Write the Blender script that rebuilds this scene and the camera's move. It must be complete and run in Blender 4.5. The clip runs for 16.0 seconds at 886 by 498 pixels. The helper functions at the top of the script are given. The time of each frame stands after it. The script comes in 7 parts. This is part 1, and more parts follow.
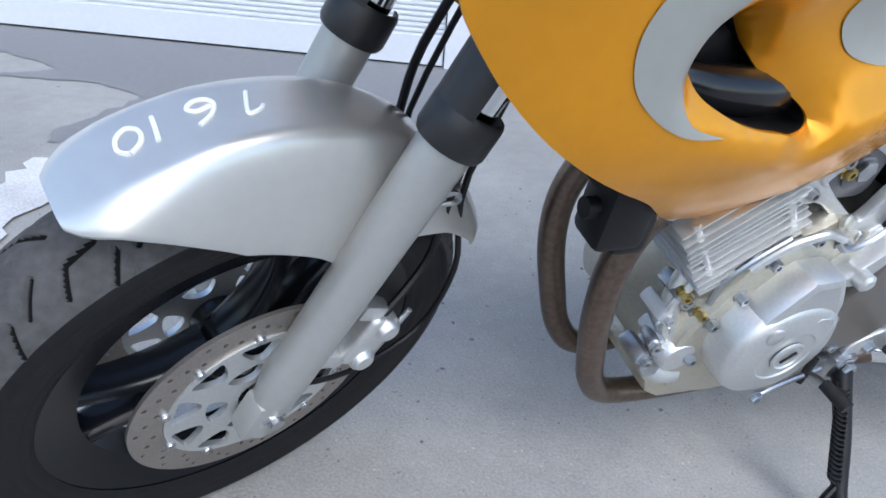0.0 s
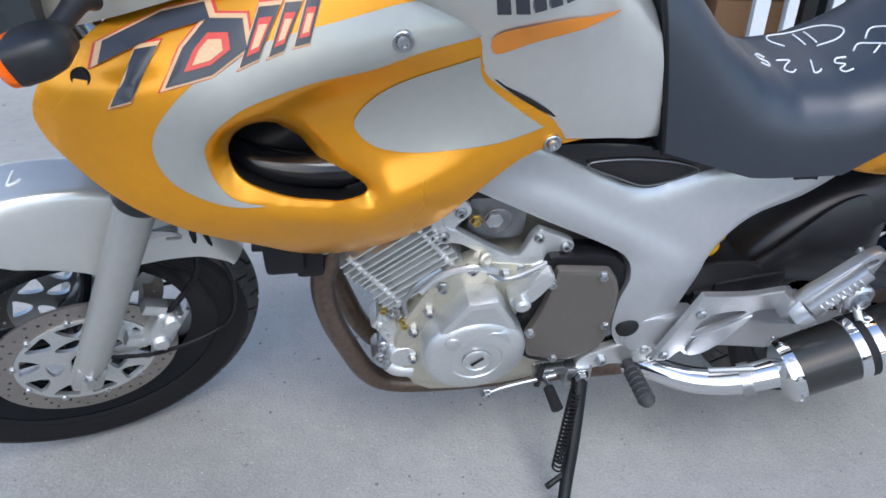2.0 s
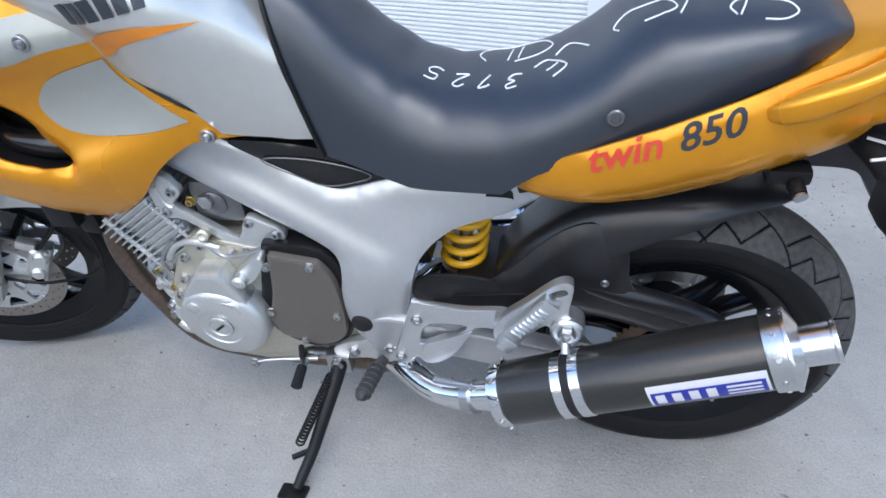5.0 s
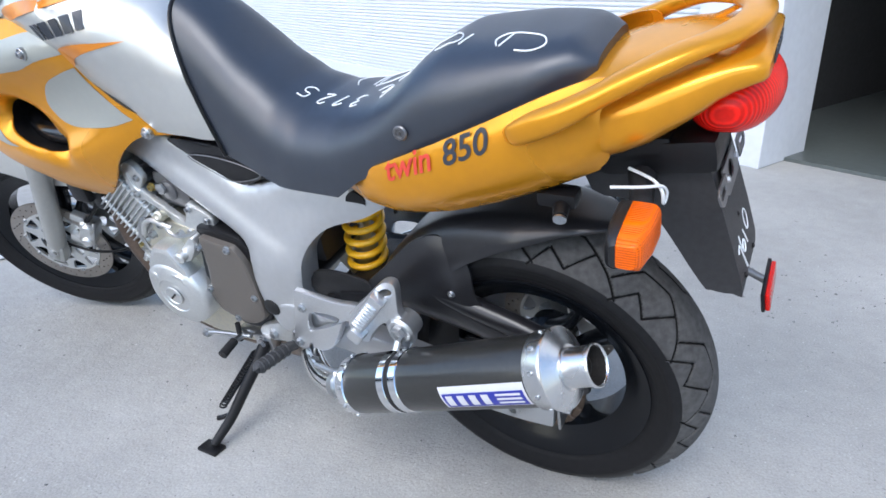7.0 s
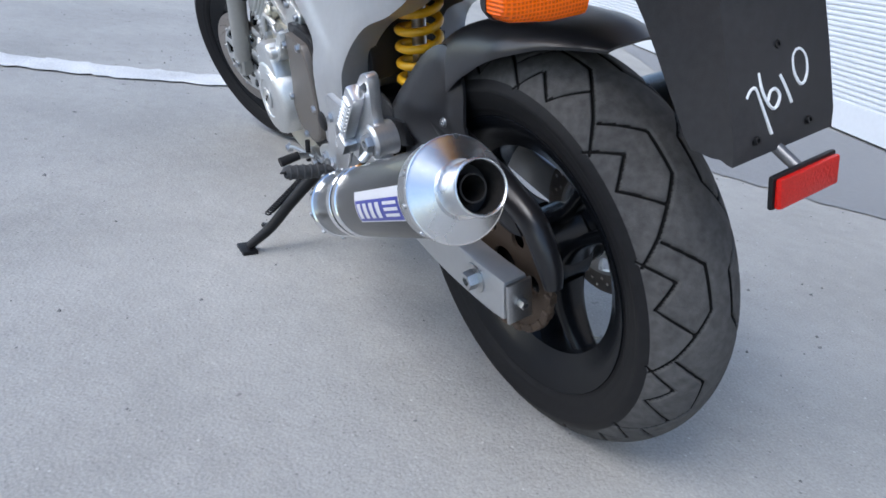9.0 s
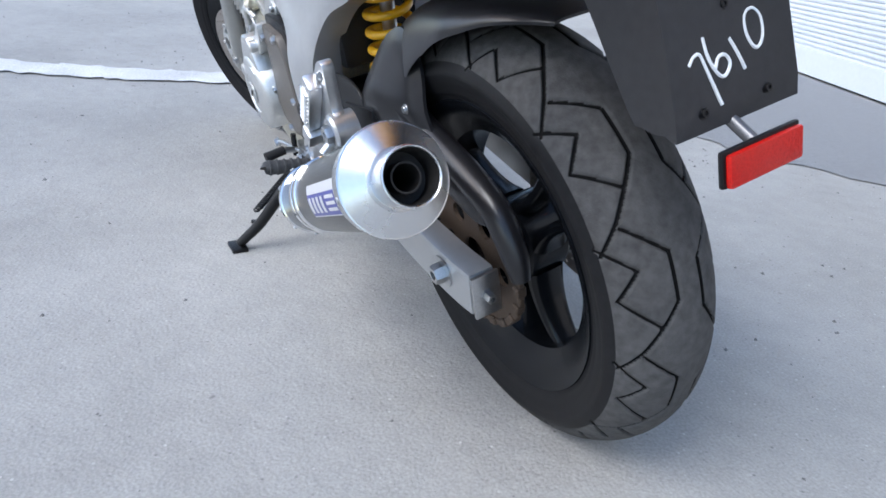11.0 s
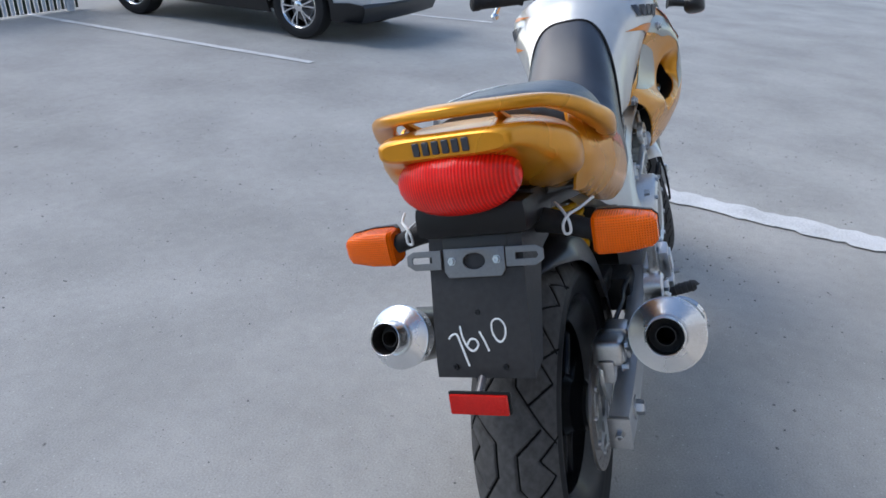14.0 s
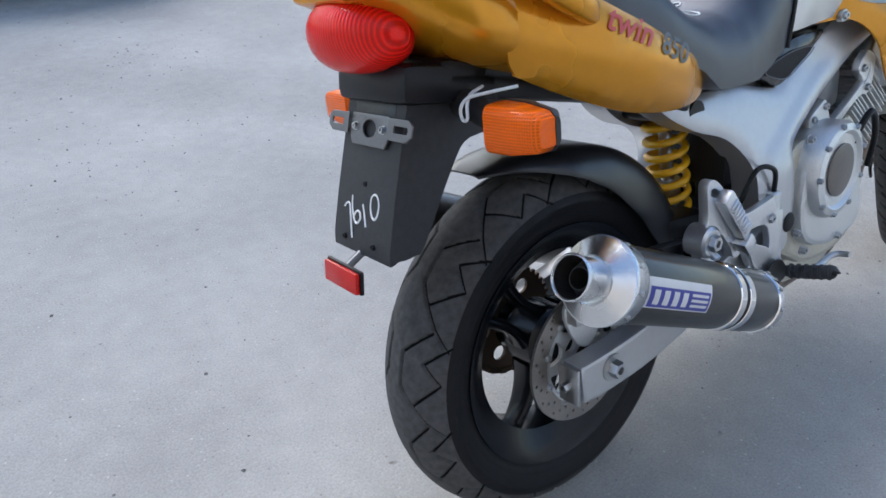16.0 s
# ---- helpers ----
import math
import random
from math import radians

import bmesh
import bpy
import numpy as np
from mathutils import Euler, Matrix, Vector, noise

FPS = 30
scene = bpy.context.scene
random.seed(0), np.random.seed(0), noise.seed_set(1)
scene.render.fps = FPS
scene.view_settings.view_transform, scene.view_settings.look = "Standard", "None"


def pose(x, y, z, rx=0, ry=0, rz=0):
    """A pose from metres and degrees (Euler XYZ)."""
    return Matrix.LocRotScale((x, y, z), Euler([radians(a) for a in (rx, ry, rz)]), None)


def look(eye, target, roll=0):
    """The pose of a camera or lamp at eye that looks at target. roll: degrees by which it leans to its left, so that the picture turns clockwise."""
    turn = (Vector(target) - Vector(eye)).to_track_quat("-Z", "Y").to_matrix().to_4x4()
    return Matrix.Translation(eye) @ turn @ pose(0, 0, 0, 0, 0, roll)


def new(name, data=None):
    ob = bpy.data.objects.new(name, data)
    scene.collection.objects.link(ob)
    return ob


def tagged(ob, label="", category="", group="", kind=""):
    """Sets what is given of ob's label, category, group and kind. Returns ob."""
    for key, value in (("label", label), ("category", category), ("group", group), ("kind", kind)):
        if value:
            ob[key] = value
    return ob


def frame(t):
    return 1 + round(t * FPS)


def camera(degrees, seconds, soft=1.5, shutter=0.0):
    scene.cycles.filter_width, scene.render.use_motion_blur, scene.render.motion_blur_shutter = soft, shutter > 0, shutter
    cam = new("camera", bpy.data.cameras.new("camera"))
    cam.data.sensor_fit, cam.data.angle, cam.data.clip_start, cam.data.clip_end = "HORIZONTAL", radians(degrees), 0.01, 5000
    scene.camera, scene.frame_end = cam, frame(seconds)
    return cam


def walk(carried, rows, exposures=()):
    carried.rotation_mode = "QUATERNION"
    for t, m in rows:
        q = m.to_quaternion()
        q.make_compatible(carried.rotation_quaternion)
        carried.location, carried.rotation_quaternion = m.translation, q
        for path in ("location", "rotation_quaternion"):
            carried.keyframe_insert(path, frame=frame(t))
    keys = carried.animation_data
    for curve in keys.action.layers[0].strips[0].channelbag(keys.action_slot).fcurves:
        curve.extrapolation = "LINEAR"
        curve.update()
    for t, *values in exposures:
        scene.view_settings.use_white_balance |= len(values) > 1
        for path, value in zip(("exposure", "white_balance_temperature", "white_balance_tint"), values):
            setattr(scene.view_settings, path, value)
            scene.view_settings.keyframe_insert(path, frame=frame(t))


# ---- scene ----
cam = camera(67.85, 16.0, soft=1.6)
PATH = [
    (0, (-0.7997, -0.7536, 0.8127), (-0.1114, 0.8790, -0.1152), 5.08),
    (0.5, (-0.6787, -0.8419, 0.8562), (-0.0492, 0.8307, -0.0418), 4.83),
    (1, (-0.5586, -0.9419, 0.9162), (-0.0722, 0.7786, 0.0199), 3.95),
    (1.5, (-0.4204, -1.0588, 0.9771), (-0.0511, 0.7066, 0.1129), 4.67),
    (2, (-0.2964, -1.1294, 1.0046), (0.0005, 0.6088, 0.0607), 0.68),
    (2.5, (-0.1650, -1.1414, 1.0391), (-0.1817, 0.6189, 0.0898), -4.21),
    (3, (-0.0260, -1.1404, 1.0685), (-0.2631, 0.6306, 0.1700), -5.86),
    (3.5, (0.1232, -1.1742, 1.0681), (-0.1752, 0.6033, 0.2014), -7.77),
    (4, (0.2822, -1.2303, 1.0423), (0.0008, 0.5023, 0.0837), -5.68),
    (4.5, (0.4113, -1.2461, 1.0297), (0.1695, 0.4844, 0.0566), -2.65),
    (5, (0.5554, -1.2003, 1.0179), (0.1729, 0.5316, 0.0937), -1.93),
    (5.2, (0.6165, -1.1798, 1.0195), (0.1561, 0.5491, 0.1256), -0.86),
    (7.3, (1.1808, -1.1361, 0.9642), (0.1452, 0.3951, 0.2005), -0.01),
    (7.5, (1.2208, -1.0901, 0.9417), (0.0790, 0.3426, 0.1395), 1.84),
    (8, (1.3167, -0.9961, 0.8949), (0.0393, 0.2728, 0.0243), 2.06),
    (8.5, (1.4004, -0.8871, 0.8455), (-0.0853, 0.1983, 0.0615), 5.16),
    (9, (1.4249, -0.7602, 0.6955), (-0.0700, 0.2726, -0.1403), 7.76),
    (9.2, (1.4112, -0.7037, 0.6380), (-0.0924, 0.3148, -0.1997), 6.59),
    (11.3, (1.4573, -0.6222, 0.7207), (-0.1000, 0.2719, -0.1598), 3.62),
    (11.5, (1.4805, -0.5939, 0.7775), (-0.1202, 0.2351, -0.0888), 2.43),
    (12, (1.5209, -0.5107, 0.8990), (-0.1989, -0.0167, 0.0056), 2.02),
    (12.5, (1.6259, -0.4340, 1.0143), (-0.1737, -0.2032, 0.1727), -0.67),
    (13, (1.7736, -0.3230, 1.1029), (-0.0439, -0.3612, 0.2690), 0.63),
    (13.5, (1.8492, -0.1261, 1.1054), (0.0476, -0.4621, 0.3044), 1.30),
    (14, (1.8531, 0.0576, 1.1154), (0.1269, -0.5432, 0.3034), 1.92),
    (14.5, (1.7551, 0.1757, 1.0905), (0.1592, -0.5642, 0.1388), 4.25),
    (15, (1.6344, 0.2958, 1.0862), (0.1599, -0.6172, 0.0901), 3.39),
    (15.5, (1.5692, 0.4489, 1.0962), (0.3750, -0.8021, 0.0919), 2.78),
    (16, (1.4728, 0.5167, 1.0643), (0.4051, -0.7801, -0.0213), 2.92),
]
EXPOSURES = [(0.0, 1.00, 6100, 10), (0.5, 0.86, 6150, 10), (1.5, 1.10, 6150, 10), (2.0, 0.94, 6150, 10), (2.5, 0.97, 6150, 10), (3.5, 0.91, 6120, 10), (5.0, 0.99, 6100, 10), (7.5, 1.27, 6250, 10), (8.0, 1.20, 6300, 10), (8.5, 1.21, 6300, 10), (9.0, 1.03, 6200, 10), (11.5, 1.24, 6200, 10), (12.5, 1.12, 6450, 10), (13.5, 0.74, 6300, 10), (14.0, 0.74, 6300, 10), (15.0, 0.96, 6300, 10), (16.0, 1.08, 6300, 10)]

walk(cam, [(t, look(eye, target, roll)) for t, eye, target, roll in PATH], EXPOSURES)

# ---------------------------------------------------------------- light
world = bpy.data.worlds.new("sky")
scene.world = world
world.use_nodes = True
wn = world.node_tree
sky = wn.nodes.new("ShaderNodeTexSky")
sky.sky_type = "NISHITA"
sky.sun_disc = False
sky.sun_elevation, sky.sun_rotation = radians(38), radians(200)
sky.air_density, sky.dust_density, sky.ozone_density = 1.0, 1.2, 1.2
wn.nodes["Background"].inputs[1].default_value = 0.15
wn.links.new(sky.outputs[0], wn.nodes["Background"].inputs[0])
sun = new("sun", bpy.data.lights.new("sun", "SUN"))
sun.data.energy, sun.data.angle, sun.data.color = 0.9, radians(25), (1.0, 0.97, 0.94)
sun.matrix_world = look((0.6, -1.9, 2.6), (0, 0, 0))


# ---------------------------------------------------------------- materials
from mathutils.bvhtree import BVHTree


def mat(name, color, rough=0.5, metal=0.0, coat=0.0, var=0.12, scale=30.0, bump=0.0, bscale=200.0, spec=0.5, trans=0.0, two=None):
    """Procedural surface: colour broken up by coarse and fine noise, roughness wear, fine relief."""
    m = bpy.data.materials.new(name)
    m.use_nodes = True
    nt, b = m.node_tree, m.node_tree.nodes["Principled BSDF"]
    b.inputs["Metallic"].default_value = metal
    b.inputs["Coat Weight"].default_value = coat
    b.inputs["Coat Roughness"].default_value = 0.06
    b.inputs["Specular IOR Level"].default_value = spec
    b.inputs["Transmission Weight"].default_value = trans
    co = nt.nodes.new("ShaderNodeTexCoord")
    n1, n2 = nt.nodes.new("ShaderNodeTexNoise"), nt.nodes.new("ShaderNodeTexNoise")
    n1.inputs["Scale"].default_value, n1.inputs["Detail"].default_value = scale * 0.2, 4
    n2.inputs["Scale"].default_value, n2.inputs["Detail"].default_value = scale * 6, 3
    for n in (n1, n2):
        nt.links.new(co.outputs["Object"], n.inputs["Vector"])
    add = nt.nodes.new("ShaderNodeMath")
    add.operation = "ADD"
    nt.links.new(n1.outputs["Fac"], add.inputs[0])
    nt.links.new(n2.outputs["Fac"], add.inputs[1])
    ramp = nt.nodes.new("ShaderNodeMapRange")
    ramp.inputs["From Min"].default_value, ramp.inputs["From Max"].default_value = 0.6, 1.4
    nt.links.new(add.outputs[0], ramp.inputs["Value"])
    mix = nt.nodes.new("ShaderNodeMix")
    mix.data_type = "RGBA"
    c = Vector(color)
    mix.inputs["A"].default_value = (*(c * (1 - var)), 1)
    mix.inputs["B"].default_value = (*(Vector(two) if two else c * (1 + var)), 1)
    nt.links.new(ramp.outputs[0], mix.inputs["Factor"])
    nt.links.new(mix.outputs["Result"], b.inputs["Base Color"])
    rr = nt.nodes.new("ShaderNodeMapRange")
    rr.inputs["To Min"].default_value, rr.inputs["To Max"].default_value = rough * 0.82, min(1, rough * 1.18)
    nt.links.new(n1.outputs["Fac"], rr.inputs["Value"])
    nt.links.new(rr.outputs[0], b.inputs["Roughness"])
    if bump:
        n3, bp = nt.nodes.new("ShaderNodeTexNoise"), nt.nodes.new("ShaderNodeBump")
        n3.inputs["Scale"].default_value, n3.inputs["Detail"].default_value = bscale, 3
        nt.links.new(co.outputs["Object"], n3.inputs["Vector"])
        bp.inputs["Strength"].default_value, bp.inputs["Distance"].default_value = bump, 0.002
        nt.links.new(n3.outputs["Fac"], bp.inputs["Height"])
        nt.links.new(bp.outputs[0], b.inputs["Normal"])
    return m


orange = mat("orange_pearl_paint", (0.70, 0.295, 0.010), 0.28, 0.5, 0.2, 0.05, 10)
silver = mat("silver_metallic_paint", (0.63, 0.63, 0.60), 0.34, 0.70, 0.5, 0.04, 10)
champagne = mat("champagne_metallic_paint", (0.48, 0.455, 0.39), 0.36, 0.6, 0.45, 0.05, 10)
decal_grey = mat("grey_decal", (0.36, 0.37, 0.34), 0.35, 0.35, 0.4, 0.04, 12)
decal_orange = mat("orange_decal", (0.75, 0.25, 0.02), 0.35, 0.2, 0.4, 0.06, 12)
frame_paint = mat("frame_silver_paint", (0.52, 0.53, 0.54), 0.38, 0.7, 0.3, 0.05, 12)
fork_paint = mat("fork_grey_paint", (0.40, 0.40, 0.38), 0.42, 0.5, 0.1, 0.06, 14)
cast = mat("cast_aluminium", (0.68, 0.69, 0.68), 0.36, 0.85, 0.0, 0.10, 40, 0.25, 900)
cast_old = mat("stained_cast_aluminium", (0.62, 0.61, 0.56), 0.40, 0.8, 0.0, 0.2, 30, 0.3, 700, two=(0.68, 0.63, 0.48))
cast_bright = mat("bright_cast_aluminium", (0.66, 0.67, 0.68), 0.30, 0.9, 0.0, 0.08, 40, 0.15, 700)
brushed = mat("brushed_aluminium", (0.72, 0.73, 0.74), 0.27, 1.0, 0.0, 0.06, 60, 0.05, 900)
satin_black = mat("satin_black_plastic", (0.014, 0.014, 0.016), 0.30, 0.0, 0.0, 0.25, 16, 0.08, 900, spec=0.5)
polished = mat("polished_aluminium", (0.75, 0.76, 0.77), 0.16, 1.0, 0.0, 0.05, 40)
chrome = mat("chrome", (0.80, 0.81, 0.82), 0.07, 1.0, 0.0, 0.03, 30)
steel = mat("zinc_steel", (0.50, 0.51, 0.52), 0.32, 1.0, 0.0, 0.15, 60)
disc_steel = mat("brake_disc_steel", (0.36, 0.33, 0.30), 0.38, 0.9, 0.0, 0.18, 50, 0.2, 600)
steel_dark = mat("dull_dark_steel", (0.17, 0.17, 0.175), 0.38, 0.7, 0.0, 0.15, 50)
header_steel = mat("heat_browned_steel", (0.16, 0.12, 0.095), 0.36, 0.85, 0.0, 0.35, 18, 0.15, 300)
cover_brown = mat("bronze_brown_cover_paint", (0.13, 0.115, 0.10), 0.42, 0.3, 0.1, 0.08, 20, 0.15, 900)
black_plastic = mat("black_plastic", (0.006, 0.006, 0.007), 0.40, 0.0, 0.0, 0.25, 20, 0.15, 900, spec=0.3)
dull_plastic = mat("dull_black_plastic", (0.012, 0.012, 0.013), 0.38, 0.0, 0.0, 0.3, 16, 0.2, 1200, spec=0.5)
gloss_black = mat("gloss_black_paint", (0.007, 0.007, 0.008), 0.2, 0.0, 0.25, 0.2, 15, spec=0.4)
wheel_black = mat("satin_black_wheel_paint", (0.005, 0.006, 0.008), 0.24, 0.0, 0.05, 0.25, 15, spec=0.25)
rubber = mat("rubber", (0.016, 0.016, 0.017), 0.6, 0.0, 0.0, 0.3, 18, 0.3, 500, spec=0.25)
side_rubber = mat("tyre_sidewall_rubber", (0.010, 0.010, 0.011), 0.52, 0.0, 0.0, 0.3, 14, 0.1, 420, spec=0.2)
dust_rubber = mat("dusty_tyre_rubber", (0.074, 0.073, 0.072), 0.78, 0.0, 0.0, 0.4, 14, 0.35, 420, spec=0.15)
# black vinyl; the blue in its base colour paints in the sky's reflection
vinyl = mat("sky_tinted_black_vinyl", (0.018, 0.024, 0.036), 0.36, 0.0, 0.0, 0.15, 12, 0.2, 700, spec=0.9)
yellow = mat("yellow_spring_paint", (0.85, 0.45, 0.01), 0.35, 0.0, 0.3, 0.06, 20)
amber = mat("amber_lens", (0.90, 0.20, 0.01), 0.12, 0.0, 0.5, 0.12, 60, 0.0, trans=0.15)
red_lens = mat("red_lens", (0.75, 0.02, 0.012), 0.10, 0.0, 0.6, 0.1, 50, 0.0, trans=0.15)
red_reflector = mat("red_reflector", (0.52, 0.012, 0.008), 0.16, 0.0, 0.0, 0.2, 80, 0.5, 300, spec=0.3)
chalk = mat("white_wax_crayon", (0.80, 0.82, 0.82), 0.8, 0.0, 0.0, 0.1, 300, 0.4, 900)
letter_dark = mat("dark_letter_vinyl", (0.03, 0.035, 0.045), 0.35, 0.0, 0.2, 0.1, 50)
letter_red = mat("red_letter_vinyl", (0.60, 0.05, 0.03), 0.35, 0.0, 0.2, 0.1, 50)
letter_pale = mat("pale_letter_vinyl", (0.66, 0.42, 0.22), 0.35, 0.0, 0.2, 0.1, 50)
sticker_white = mat("white_sticker", (0.70, 0.70, 0.72), 0.3, 0.2, 0.2, 0.05, 40)
sticker_blue = mat("blue_sticker", (0.02, 0.03, 0.30), 0.3, 0.0, 0.2, 0.05, 40)
# dust-free rubber of the groove floors, blackened to carry the shade down there
groove_shaded = mat("shaded_groove_rubber", (0.006, 0.006, 0.006), 0.8, 0.0, 0.0, 0.3, 14, spec=0.1)
soot = mat("exhaust_soot", (0.045, 0.042, 0.040), 0.55, 0.5, 0.0, 0.3, 40, spec=0.1)
peg_rubber = mat("worn_grey_rubber", (0.045, 0.046, 0.048), 0.6, 0.0, 0.0, 0.3, 18, 0.3, 500, spec=0.3)
guard_plastic = mat("weathered_black_plastic", (0.027, 0.027, 0.029), 0.48, 0.0, 0.0, 0.3, 16, 0.25, 1200, spec=0.35)
wire_white = mat("white_cable", (0.70, 0.72, 0.72), 0.45, 0.0, 0.0, 0.06, 50)
brass = mat("brass", (0.55, 0.42, 0.16), 0.3, 1.0, 0.0, 0.1, 50)
chain_steel = mat("rusty_chain_steel", (0.10, 0.07, 0.05), 0.55, 0.6, 0.0, 0.4, 80, 0.3, 500)
shutter_white = mat("white_shutter_paint", (0.60, 0.63, 0.66), 0.5, 0.0, 0.0, 0.05, 6, 0.1, 60)
wall_white = mat("painted_wall", (0.62, 0.64, 0.67), 0.7, 0.0, 0.0, 0.07, 4, 0.3, 60)
beige = mat("beige_panel", (0.48, 0.44, 0.40), 0.55, 0.0, 0.0, 0.06, 5, 0.1, 60)
cardboard = mat("brown_cardboard", (0.36, 0.20, 0.10), 0.8, 0.0, 0.0, 0.1, 10, 0.2, 90)
concrete = mat("pale_concrete", (0.30, 0.30, 0.295), 0.85, 0.0, 0.0, 0.14, 8, 0.6, 160)
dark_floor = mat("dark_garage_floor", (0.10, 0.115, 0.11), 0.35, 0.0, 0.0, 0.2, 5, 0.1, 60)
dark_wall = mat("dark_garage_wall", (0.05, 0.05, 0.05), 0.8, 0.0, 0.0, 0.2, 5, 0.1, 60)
car_white = mat("pearl_white_car_paint", (0.62, 0.64, 0.67), 0.25, 0.2, 0.7, 0.03, 5)
car_dark = mat("dark_car_paint", (0.03, 0.032, 0.035), 0.2, 0.3, 0.7, 0.05, 5)
grit_mat = mat("grey_grit", (0.34, 0.34, 0.335), 0.85, 0.0, 0.0, 0.3, 30, two=(0.10, 0.098, 0.095), spec=0.3)
road_white = mat("worn_road_paint", (0.42, 0.42, 0.41), 0.8, 0.0, 0.0, 0.05, 22, 0.6, 200, two=(0.80, 0.80, 0.79))
hedge_dark = mat("dark_distant_hedge", (0.03, 0.04, 0.025), 0.9, 0.0, 0.0, 0.4, 8, 0.5, 20)
window_glass = mat("tinted_car_glass", (0.02, 0.025, 0.028), 0.06, 0.0, 0.5, 0.05, 5)


def carbon():
    """Dark woven carbon: fine weave relief under a clear coat."""
    m = mat("carbon_fibre", (0.030, 0.030, 0.028), 0.30, 0.3, 0.35, 0.2, 20)
    nt, b = m.node_tree, m.node_tree.nodes["Principled BSDF"]
    w = nt.nodes.new("ShaderNodeTexChecker")
    w.inputs["Scale"].default_value = 520
    co, bp = nt.nodes.new("ShaderNodeTexCoord"), nt.nodes.new("ShaderNodeBump")
    nt.links.new(co.outputs["Object"], w.inputs["Vector"])
    bp.inputs["Strength"].default_value, bp.inputs["Distance"].default_value = 0.25, 0.0006
    nt.links.new(w.outputs["Fac"], bp.inputs["Height"])
    nt.links.new(bp.outputs[0], b.inputs["Normal"])
    return m


def lens(name, color, cell, amount, axes=("Y", "Z")):
    """Ribbed lens plastic: a grid of small prisms pressed into the surface, with shade painted into their troughs."""
    m = mat(name, color, 0.2, 0.0, 0.22, 0.1, 50, spec=0.15)
    nt, b = m.node_tree, m.node_tree.nodes["Principled BSDF"]
    co, sep = nt.nodes.new("ShaderNodeTexCoord"), nt.nodes.new("ShaderNodeSeparateXYZ")
    nt.links.new(co.outputs["Object"], sep.inputs[0])
    total = None
    for axis in axes:
        k, s = nt.nodes.new("ShaderNodeMath"), nt.nodes.new("ShaderNodeMath")
        k.operation, s.operation = "MULTIPLY", "SINE"
        k.inputs[1].default_value = 2 * math.pi / cell
        nt.links.new(sep.outputs[axis], k.inputs[0])
        nt.links.new(k.outputs[0], s.inputs[0])
        if total is None:
            total = s
        else:
            a = nt.nodes.new("ShaderNodeMath")
            a.operation = "MAXIMUM"
            nt.links.new(total.outputs[0], a.inputs[0])
            nt.links.new(s.outputs[0], a.inputs[1])
            total = a
    base = b.inputs["Base Color"].links[0].from_socket
    # shading between the ribs, painted by lowering the base colour in the troughs
    rib_shade, span = nt.nodes.new("ShaderNodeHueSaturation"), nt.nodes.new("ShaderNodeMapRange")
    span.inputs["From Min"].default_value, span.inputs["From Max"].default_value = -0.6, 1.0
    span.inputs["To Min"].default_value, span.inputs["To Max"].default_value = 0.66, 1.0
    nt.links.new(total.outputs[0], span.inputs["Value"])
    nt.links.new(span.outputs[0], rib_shade.inputs["Value"])
    nt.links.new(base, rib_shade.inputs["Color"])
    nt.links.new(rib_shade.outputs[0], b.inputs["Base Color"])
    bp = nt.nodes.new("ShaderNodeBump")
    bp.inputs["Strength"].default_value, bp.inputs["Distance"].default_value = amount, 0.0012
    nt.links.new(total.outputs[0], bp.inputs["Height"])
    nt.links.new(bp.outputs[0], b.inputs["Normal"])
    return m


carbon_mat = carbon()
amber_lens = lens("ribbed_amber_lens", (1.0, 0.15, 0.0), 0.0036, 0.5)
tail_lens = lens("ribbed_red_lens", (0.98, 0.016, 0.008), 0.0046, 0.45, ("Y",))


